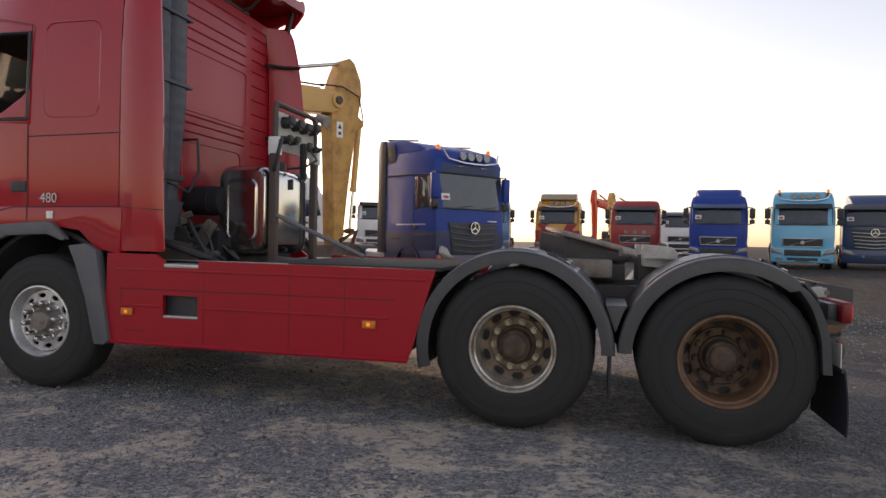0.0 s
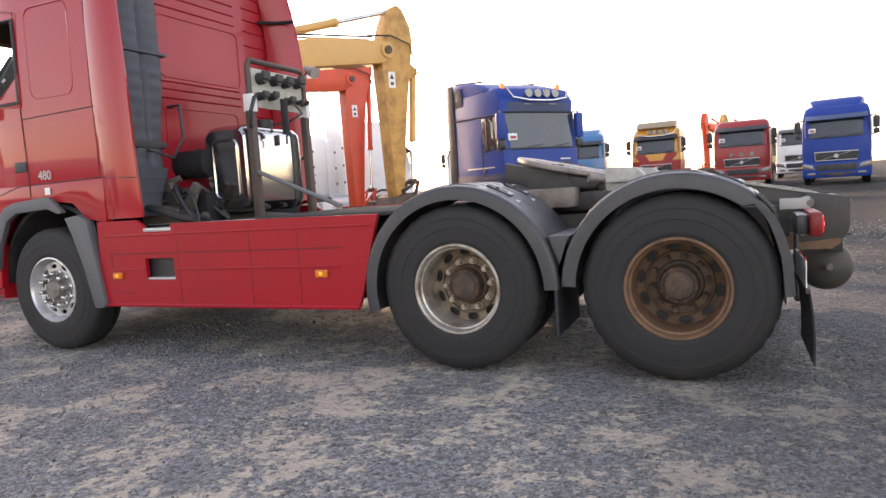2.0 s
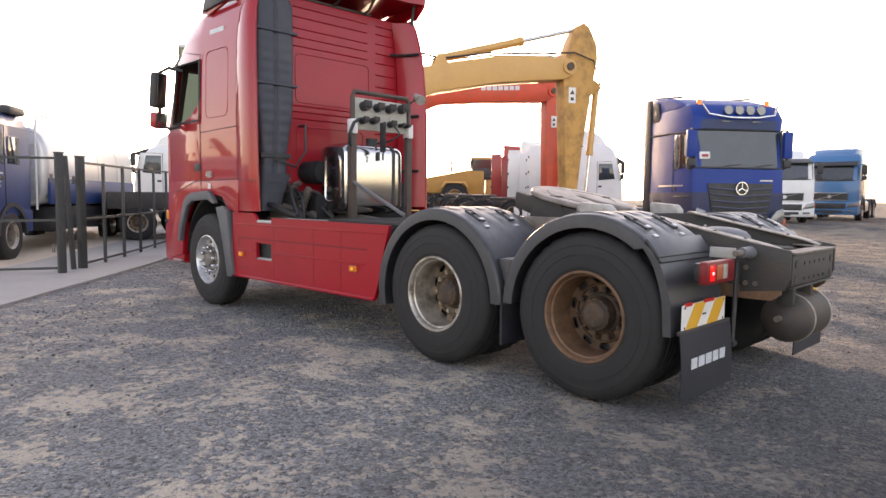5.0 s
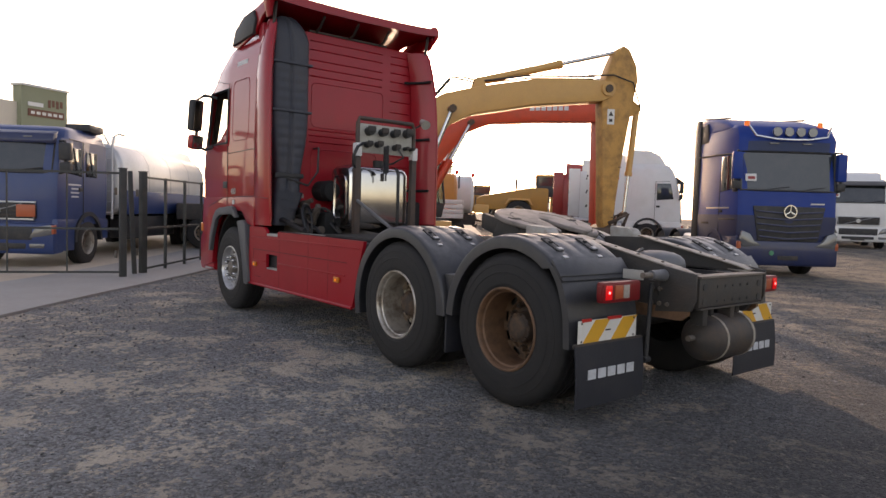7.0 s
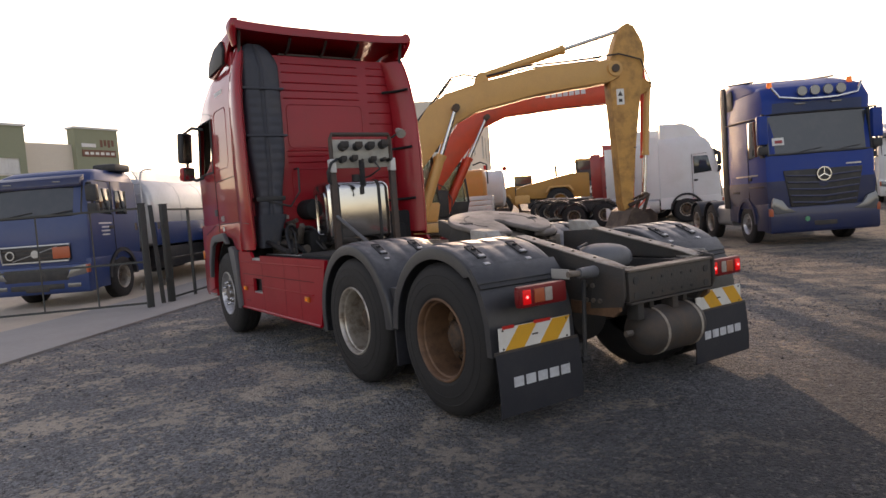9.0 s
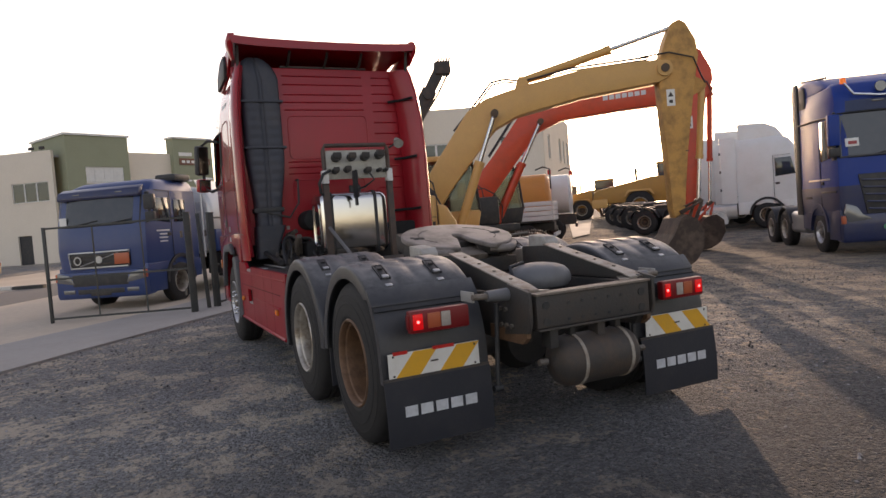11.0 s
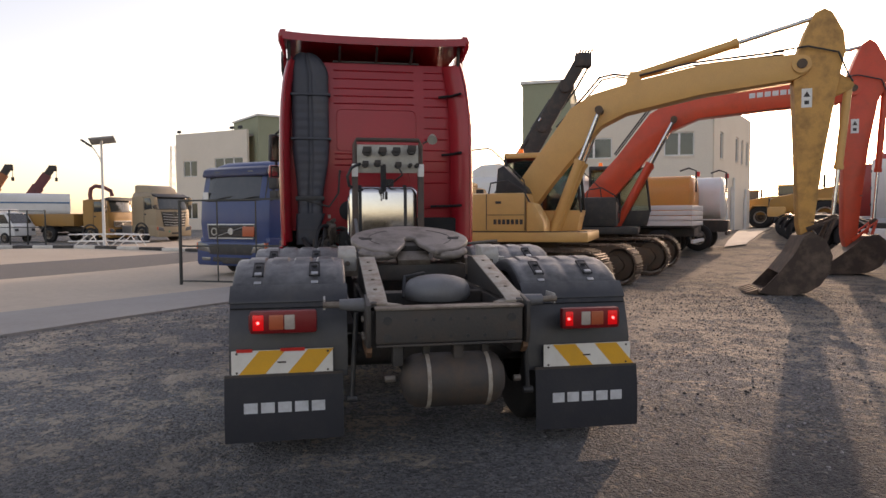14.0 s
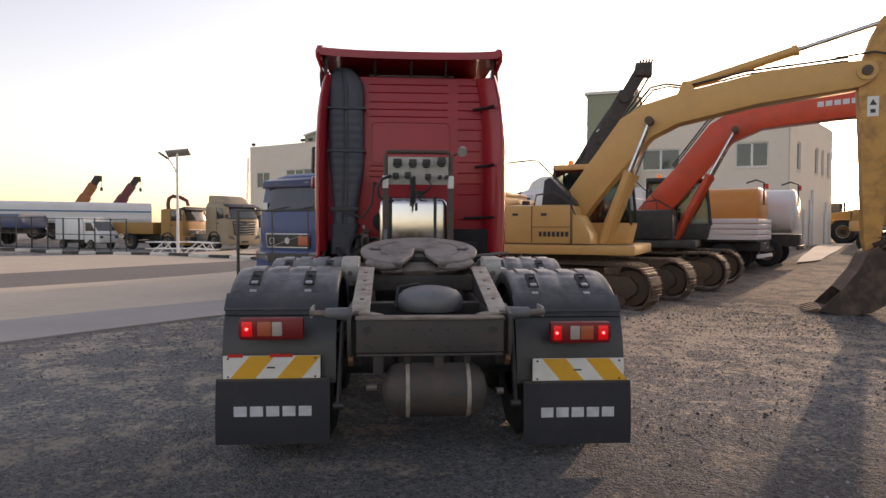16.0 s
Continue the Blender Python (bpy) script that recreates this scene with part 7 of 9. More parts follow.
def excavator(label, m, paint, geo, mark_n, dark_base):
    root = thing("excavator", label, "excavator", m, "parked excavators")
    k = geo["k"]
    # undercarriage
    ux, TL, r = geo["ux"], 4.2 * k, 0.43 * k
    shoe = None
    for s in (-1, 1):
        yc = s * 1.2 * k
        fr = part("track_frame", prism([(ux - TL / 2 + r, 0.22), (ux + TL / 2 - r, 0.22), (ux + TL / 2 - r * 0.7, 0.5 * k), (ux + TL / 2 - r, 0.66 * k), (ux - TL / 2 + r, 0.66 * k), (ux - TL / 2 + r * 0.7, 0.5 * k)], "y", yc - 0.17, yc + 0.17, 0.03), M_TRACK, root, "dusty track frame")
        fr.matrix_basis = pose(ux, 0, 0, 0, 0, geo["turn"]) @ pose(-ux, 0, 0)
        for e in (-1, 1):
            part("sprocket", lathe([(0.0001, -0.16), (0.14, -0.17), (0.16, -0.1), (r - 0.1, -0.08), (r - 0.06, 0.08), (0.16, 0.1), (0.14, 0.17), (0.0001, 0.16)], (ux + e * (TL / 2 - r), yc, r), (0, 1, 0), 28), M_TRACK, fr, "rusty drive wheel")
        for i in range(7):
            part("roller", cyl((ux - TL / 2 + r + 0.15 + i * (TL - 2 * r - 0.3) / 6, yc - 0.2, 0.17), (ux - TL / 2 + r + 0.15 + i * (TL - 2 * r - 0.3) / 6, yc + 0.2, 0.17), 0.09, n=12), M_TRACK, fr)
        for x, z, a in track_loop(TL, r, 46):
            mm = pose(ux + x, yc, z, 0, a, 0)
            if shoe is None:
                bm = box(-0.095, 0.092, -0.3, 0.3, -0.02, 0.015)
                for q in (-0.06, 0.0, 0.06):
                    box(q - 0.008, q + 0.008, -0.3, 0.3, 0.015, 0.045, bm=bm)
                shoe = part("track_shoe", bm, M_TRACK, fr, smooth=False)
                shoe.matrix_basis = mm
            else:
                again("track_shoe", shoe, fr, mm)
    part("car_body", box(ux - 0.8, ux + 0.8, -1.1 * k, 1.1 * k, 0.45, 0.8, 0.1), M_TRACK, root)
    part("slew_ring", cyl((ux, 0, 0.8), (ux, 0, 1.02), 0.65, n=32), M_TRACK, root)
    # house
    bx0, bx1, z0 = geo["rear"], geo["front"], 1.02
    part("deck", box(bx0 + 0.4, bx1, -1.35 * k, 1.35 * k, z0, z0 + 0.2, 0.04), paint if not dark_base else M_BLACKPLASTIC, root)
    prof = []
    for a in range(-70, 71, 10):
        prof.append((bx0 + 0.55 - math.cos(radians(a)) * 0.55, math.sin(radians(a)) / math.sin(radians(70)) * 1.33 * k))
    cw = prism([(x, y) for x, y in prof] + [(bx0 + 0.9, 1.33 * k), (bx0 + 0.9, -1.33 * k)], "z", z0 + 0.02, z0 + 1.05, 0.07)
    part("counterweight", cw, paint, root, "rounded painted counterweight")
    part("engine_hood", box(bx0 + 0.7, bx0 + 1.75, -1.3 * k, 1.3 * k, z0 + 0.2, z0 + 1.2, 0.14), paint, root)
    part("hood_cover", box(bx0 + 0.95, bx0 + 1.6, -0.7 * k, 0.9 * k, z0 + 1.15, z0 + 1.32, 0.07), paint, root)
    part("filler_cap", cyl((bx0 + 2.1, -0.9 * k, z0 + 0.98), (bx0 + 2.1, -0.9 * k, z0 + 1.09), 0.08, n=14), M_BLACKPLASTIC, root)
    fb = bx1 - (0.55 if dark_base else 1.22)
    part("side_box", box(bx0 + 1.75, fb, -1.33 * k, -0.42 * k, z0 + 0.2, z0 + 1.0, 0.10), paint if not dark_base else M_BLACKPLASTIC, root, "side locker")
    if not dark_base:
        part("side_box", prism([(fb - 0.01, z0 + 0.2), (fb + 0.36, z0 + 0.2), (fb + 0.35, z0 + 0.42), (fb + 0.14, z0 + 0.78), (fb - 0.01, z0 + 0.82)], "y", -1.325 * k, -0.5 * k, 0.04), paint, root)
    for xx in (bx0 + 0.9, bx0 + 2.35, fb - 0.03):
        part("panel_joint", box(xx - 0.008, xx + 0.008, -1.337 * k, -1.325 * k, z0 + 0.25, z0 + 0.98), M_FRAME, root)
    if not dark_base:
        part("panel_joint", box(bx0 + 0.95, bx1 - 0.02, -1.337 * k, -1.325 * k, z0 + 0.205, z0 + 0.222), M_FRAME, root)
        part("panel_joint", box(bx0 + 2.35, fb - 0.05, -1.337 * k, -1.325 * k, z0 + 0.545, z0 + 0.558), M_FRAME, root)
    part("vent_grille", box(bx0 + 1.05, bx0 + 1.5, -1.31 * k, -1.295 * k, z0 + 0.5, z0 + 0.85), M_BLACKPLASTIC, root, "dark side vent")
    for xx in (bx0 + 2.0, bx0 + 2.6):
        part("locker_handle", box(xx - 0.06, xx + 0.06, -1.345 * k, -1.33 * k, z0 + 0.78, z0 + 0.83, 0.005), M_BLACKPLASTIC, root)
    part("panel_joint", box(bx0 + 1.72, bx0 + 1.745, -1.335 * k, -1.30 * k, z0 + 0.25, z0 + 1.1), M_BLACKPLASTIC, root)
    part("exhaust_pipe", tube([(bx0 + 1.1, -0.6, z0 + 1.15), (bx0 + 1.1, -0.6, z0 + 1.5), (bx0 + 1.0, -0.6, z0 + 1.58)], 0.06, 10), M_TRACK, root)
    for i in range(mark_n):
        part("mark", box(fb - 0.68 + i * 0.09, fb - 0.618 + i * 0.09, -1.334 * k - 0.004, -1.334 * k + 0.004, z0 + 0.36, z0 + 0.46), M_FRAME if not dark_base else M_LETTER, root, smooth=False)
    # cab on the far side of the boom
    cx0, cx1, cy0, cy1 = bx1 + geo["cab"][0], bx1 + geo["cab"][1], 0.33 * k, 1.3 * k
    cz0, cz1 = z0 + 0.2, z0 + 1.95
    side = [(cx0, cz0), (cx1 - 0.1, cz0), (cx1 + 0.02, cz0 + 0.5), (cx1 - 0.12, cz1 - 0.1), (cx1 - 0.3, cz1), (cx0, cz1)]
    cab = part("cab_roof", prism([(cx0, cz1 - 0.12), (cx1 - 0.14, cz1 - 0.12), (cx1 - 0.3, cz1), (cx0, cz1)], "y", cy0, cy1, 0.03), paint if not dark_base else M_BLACKPLASTIC, root, "operator's cab roof")
    part("cab_floor", prism([(cx0, cz0), (cx1 - 0.1, cz0), (cx1 + 0.0, cz0 + 0.45), (cx0, cz0 + 0.45)], "y", cy0, cy1, 0.03), M_BLACKPLASTIC if dark_base else paint, cab)
    for y in (cy0 + 0.03, cy1 - 0.03):
        for xa, xb in ((cx0 + 0.03, cx0 + 0.03), (cx0 + 0.85, cx0 + 0.85), (cx1 - 0.02, cx1 - 0.16)):
            part("cab_pillar", tube([(xa, y, cz0 + 0.4), (xb, y, cz1 - 0.06)], 0.035, 6), M_BLACKPLASTIC, cab)
        g = part("cab_glass", prism([(cx0, cz0 + 0.45), (cx1, cz0 + 0.45), (cx1 - 0.14, cz1 - 0.12), (cx0, cz1 - 0.12)], "y", y - 0.004, y + 0.004), M_GLASS, cab)
        g.visible_shadow = False
    part("cab_back", box(cx0, cx0 + 0.04, cy0 + 0.02, cy1 - 0.02, cz0 + 0.4, cz1 - 0.1, 0.01), M_BLACKPLASTIC, cab)
    part("cab_seat", box(cx0 + 0.2, cx0 + 0.65, (cy0 + cy1) / 2 - 0.25, (cy0 + cy1) / 2 + 0.25, cz0 + 0.4, cz0 + 1.2, 0.06), M_BLACKPLASTIC, cab)
    part("beacon", cyl((cx0 + 0.3, (cy0 + cy1) / 2, cz1), (cx0 + 0.3, (cy0 + cy1) / 2, cz1 + 0.13), 0.07, 0.055, 12), M_BEACON, cab, "orange beacon")
    # handrails
    part("handrail", tube([(fb + 0.05, -1.28 * k, z0 + 0.3), (fb + 0.1, -1.28 * k, z0 + 0.7), (fb - 0.07, -1.28 * k, z0 + 1.05), (fb - 0.4, -1.28 * k, z0 + 1.25), (fb - 0.75, -1.28 * k, z0 + 1.2), (fb - 0.8, -1.28 * k, z0 + 0.95)], 0.018, 6), M_BLACKPLASTIC, root, "thin bent handrail")
    part("rear_rail", tube([(bx0 + 1.72, -1.2 * k, z0 + 1.15), (bx0 + 1.72, -1.2 * k, z0 + 1.82), (bx0 + 1.80, -1.2 * k, z0 + 1.88), (bx0 + 2.35, -1.2 * k, z0 + 1.92), (bx0 + 2.45, -1.2 * k, z0 + 1.88), (bx0 + 3.1, -1.2 * k, z0 + 1.25), (bx0 + 3.15, -1.2 * k, z0 + 0.9)], 0.016, 6), M_BLACKPLASTIC, root, "tall thin walkway rail")
    if not dark_base:
        lid = part("cooler_lid", prism([(bx0 + 2.45, z0 + 1.0), (bx0 + 3.15, z0 + 1.0), (bx0 + 3.1, z0 + 1.10), (bx0 + 2.62, z0 + 1.58), (bx0 + 2.50, z0 + 1.52)], "y", -0.95 * k, -0.5 * k, 0.02), M_BLACKPLASTIC, root, "dark raised cooler cover")
        part("lid_louvre", box(bx0 + 2.56, bx0 + 2.60, -0.9 * k, -0.55 * k, z0 + 1.1, z0 + 1.5), M_FRAME, lid)
    # boom: a boxed plate between top and lower edges
    boom = part("boom", prism(geo["boom"], "y", -0.26 * k, 0.26 * k, 0.025), paint, root, "painted box-section boom")
    for (a, z) in geo["boom_pins"]:
        part("pin", cyl((a, -0.32 * k, z), (a, 0.32 * k, z), 0.075, n=16), M_TRACK, boom)
    if geo["text"]:
        a0, zt0, a1, zt1, n, hgt = geo["text"]
        for i in range(n):
            f0, f1 = (i + 0.08) / n, (i + 0.86) / n
            xa, xb = a0 + (a1 - a0) * f0, a0 + (a1 - a0) * f1
            za, zb = zt0 + (zt1 - zt0) * f0, zt0 + (zt1 - zt0) * f1
            part("mark", prism([(xa, za), (xb, zb), (xb, zb + hgt), (xa, za + hgt)], "y", -0.26 * k - 0.006, -0.26 * k - 0.001), M_LETTER, boom, smooth=False)
    hose = geo["hose"]
    part("hose", tube([(a, -0.1, z) for a, z in hose], 0.025, 6), M_BLACKPLASTIC, boom, "black hydraulic hose")
    part("hose", tube([(a + 0.03, 0.08, z - 0.02) for a, z in hose], 0.02, 6), M_BLACKPLASTIC, boom)
    for y in (-0.36 * k, 0.36 * k):
        ram(root, "boom_ram", geo["bram"][0], geo["bram"][1], 0.60, 0.10 * k, 0.05 * k, y, paint)
    ram(root, "arm_ram", geo["aram"][0], geo["aram"][1], 0.57, 0.09 * k, 0.045 * k, 0.0, paint)
    for y in (-0.12, 0.12):
        part("ram_bracket", prism([(geo["aram"][0][0] - 0.22, geo["aram"][0][1] - 0.28), (geo["aram"][0][0] + 0.22, geo["aram"][0][1] - 0.22), (geo["aram"][0][0] + 0.06, geo["aram"][0][1] + 0.08), (geo["aram"][0][0] - 0.08, geo["aram"][0][1] + 0.08)], "y", y - 0.02, y + 0.02, 0.01), paint, boom)
    stick = part("stick", prism(geo["stick"], "y", -0.21 * k, 0.21 * k, 0.03), M_YELLOWWORN if paint is M_YELLOW else paint, root, "painted tapered stick with scuffed paint")
    lx, lz = geo["label"]
    part("sticker", box(lx - 0.1, lx + 0.08, -0.21 * k - 0.006, -0.21 * k - 0.001, lz - 0.18, lz + 0.18), M_SIGN, stick, "white warning sticker", smooth=False)
    part("sticker_mark", prism([(lx - 0.07, lz + 0.02), (lx + 0.05, lz + 0.02), (lx - 0.01, lz + 0.13)], "y", -0.21 * k - 0.009, -0.21 * k - 0.006), M_FRAME, stick, smooth=False)
    part("sticker_mark", box(lx - 0.05, lx + 0.03, -0.21 * k - 0.009, -0.21 * k - 0.006, lz - 0.12, lz - 0.05), M_FRAME, stick, smooth=False)
    part("pin", cyl((geo["boom_pins"][-1][0], -0.34 * k, geo["boom_pins"][-1][1]), (geo["boom_pins"][-1][0], 0.34 * k, geo["boom_pins"][-1][1]), 0.09, n=16), M_TRACK, stick)
    ram(root, "bucket_ram", geo["kram"][0], geo["kram"][1], 0.62, 0.075 * k, 0.04 * k, 0.0, paint)
    kx, kz = geo["kram"][0]
    part("ram_lug", prism([(kx - 0.42, kz - 0.30), (kx - 0.36, kz + 0.34), (kx + 0.03, kz + 0.09), (kx + 0.09, kz - 0.02), (kx + 0.02, kz - 0.10)], "y", -0.09 * k, 0.09 * k, 0.02), M_YELLOWWORN if paint is M_YELLOW else paint, stick, "ram lug on the stick")
    part("boss", cyl((geo["boom_pins"][-1][0], -0.30 * k, geo["boom_pins"][-1][1]), (geo["boom_pins"][-1][0], 0.30 * k, geo["boom_pins"][-1][1]), 0.17 * k, n=24), paint, boom, "painted pin boss")
    for sx, sz in geo["stick"][9:12]:
        part("weld_rib", box(sx - 0.06, sx + 0.012, -0.214 * k, 0.214 * k, sz - 0.012, sz + 0.012, 0.004), M_TRACK, stick)
    part("arm_hose", tube([(geo["boom_pins"][-1][0] - 0.5, -0.23 * k, geo["boom_pins"][-1][1] + 0.28), (geo["boom_pins"][-1][0] + 0.1, -0.3 * k, geo["boom_pins"][-1][1] + 0.32), (geo["boom_pins"][-1][0] + 0.62, -0.27 * k, geo["boom_pins"][-1][1] + 0.18), (geo["boom_pins"][-1][0] + 0.82, -0.18 * k, geo["boom_pins"][-1][1] - 0.25), (kx + 0.05, -0.1 * k, kz + 0.05)], 0.018, 6), M_BLACKPLASTIC, stick, "black looping hose")
    for y in (-0.24 * k, 0.24 * k):
        part("bucket_link", tube([(p[0], y, p[1]) for p in geo["link"]], 0.055, 8), M_BUCKET if paint is M_YELLOW else paint, stick, "worn bucket linkage")
    # bucket: bent plates, open towards the machine, with teeth
    bk = B()
    px = geo["bucket"]
    w = 0.62 * k
    inner = [(x + (geo["bc"][0] - x) * 0.08, z + (geo["bc"][1] - z) * 0.08) for x, z in reversed(px)]
    prism(px + inner, "y", -w, w, bm=bk)
    for s in (-1, 1):
        prism(px, "y", *sorted((s * w, s * (w + 0.03))), bm=bk)
    buck = part("bucket", bk, M_BUCKET, root, "dark worn digging bucket resting on the gravel", smooth=False)
    tx, tz = px[0]
    dx, dz = geo["tooth"]
    for i in range(5):
        y = -w + 0.08 + i * (2 * w - 0.16) / 4
        part("tooth", prism([(tx - dz * 0.06, tz + dx * 0.06), (tx + dz * 0.06, tz - dx * 0.06), (tx + dx * 0.24, tz + dz * 0.24)], "y", y - 0.06, y + 0.06, 0.01), M_TRACK, buck, "worn digging tooth")
    return root


YELLOW_GEO = {
    "k": 1.0, "turn": -12, "ux": -0.3, "rear": -3.3, "front": 1.1,
    "boom": [(-0.70, 1.55), (-0.35, 1.45), (0.20, 2.20), (0.80, 2.92), (1.25, 3.42), (1.75, 3.66), (3.2, 3.95), (4.85, 4.13), (5.10, 4.25), (5.12, 4.50), (4.9, 4.62), (3.4, 4.58), (1.9, 4.30), (1.05, 4.08), (0.62, 3.82), (0.10, 3.10), (-0.70, 2.0)],
    "boom_pins": [(-0.5, 1.75), (1.22, 3.72), (4.98, 4.42)],
    "text": None,
    "hose": [(0.3, 3.45), (0.9, 4.1), (1.2, 4.45), (1.5, 4.5), (1.9, 4.42), (3.0, 4.62), (4.7, 4.72)],
    "bram": ((0.22, 1.12), (1.22, 3.72)), "aram": ((1.9, 4.44), (5.33, 5.36)),
    "stick": [(4.86, 4.10), (4.90, 4.60), (5.05, 5.05), (5.20, 5.38), (5.36, 5.46), (5.50, 5.38), (5.70, 5.00), (5.74, 4.66), (5.60, 3.9), (5.40, 2.6), (5.27, 1.4), (5.22, 1.08), (5.06, 1.05), (4.99, 1.35), (4.94, 2.6)],
    "label": (5.10, 3.78), "kram": ((5.84, 4.02), (5.62, 1.48)), "link": ((5.14, 1.25), (5.62, 1.48), (5.40, 0.92)), "cab": (-2.05, -0.30),
    "bucket": [(4.26, 0.06), (4.50, 0.01), (4.78, 0.01), (5.08, 0.07), (5.30, 0.22), (5.47, 0.48), (5.50, 0.78), (5.38, 1.08), (5.15, 1.22), (5.02, 1.14), (4.86, 0.80), (4.60, 0.44)],
    "bc": (4.8, 0.6), "tooth": (-1.0, -0.1),
}
ORANGE_GEO = {
    "k": 1.05, "turn": -8, "ux": -0.95, "rear": -3.8, "front": 0.3,
    "boom": [(-1.30, 1.55), (-0.90, 1.45), (-0.25, 2.20), (0.55, 3.17), (1.15, 3.85), (1.85, 4.15), (3.60, 4.30), (5.21, 4.37), (5.58, 4.57), (5.61, 4.87), (5.36, 5.03), (3.90, 4.97), (1.85, 4.83), (1.05, 4.62), (0.55, 4.32), (-0.25, 3.26), (-1.35, 2.00)],
    "boom_pins": [(-1.10, 1.75), (1.18, 4.12), (5.48, 4.72)],
    "text": (3.05, 4.60, 4.35, 4.68, 7, 0.13),
    "hose": [(-0.40, 3.26), (0.50, 4.47), (1.00, 4.79), (1.70, 4.95), (3.00, 5.07), (4.86, 5.15)],
    "bram": ((-0.35, 1.15), (1.18, 4.12)), "aram": ((1.80, 4.99), (5.81, 5.83)),
    "stick": [(5.28, 4.32), (5.34, 4.92), (5.51, 5.42), (5.68, 5.83), (5.84, 5.95), (6.00, 5.83), (6.28, 5.27), (6.30, 4.97), (6.06, 4.37), (5.88, 3.26), (5.76, 2.00), (5.68, 1.00), (5.64, 0.62), (5.44, 0.60), (5.35, 1.00)],
    "label": (5.56, 3.77), "kram": ((6.26, 4.72), (6.08, 1.35)), "link": ((5.56, 0.85), (6.08, 1.35), (5.86, 0.55)), "cab": (-1.45, 0.30),
    "bucket": [(4.65, 0.05), (5.0, 0.01), (5.4, 0.01), (5.8, 0.06), (6.08, 0.22), (6.24, 0.5), (6.22, 0.85), (6.02, 1.02), (5.75, 0.98), (5.35, 0.62), (4.95, 0.3)],
    "bc": (5.5, 0.4), "tooth": (-1.0, -0.05),
}
YELLOW_DIGGER = excavator("dusty yellow crawler excavator with its bucket on the ground", pose(-9.08, 4.08, -0.07, 0, 0, 62), M_YELLOW, YELLOW_GEO, 7, False)
ORANGE_DIGGER = excavator("orange crawler excavator parked behind the yellow one", pose(-12.8, 7.9, -0.05, 0, 0, 62), M_ORANGE, ORANGE_GEO, 0, True)
far = copy_thing(YELLOW_DIGGER, place(3.2, 62.0, 235))
tagged(far, "yellow crawler excavator far behind the lorries")
far = copy_thing(ORANGE_DIGGER, place(0.5, 66.0, 250))
tagged(far, "orange crawler excavator far behind the lorries")

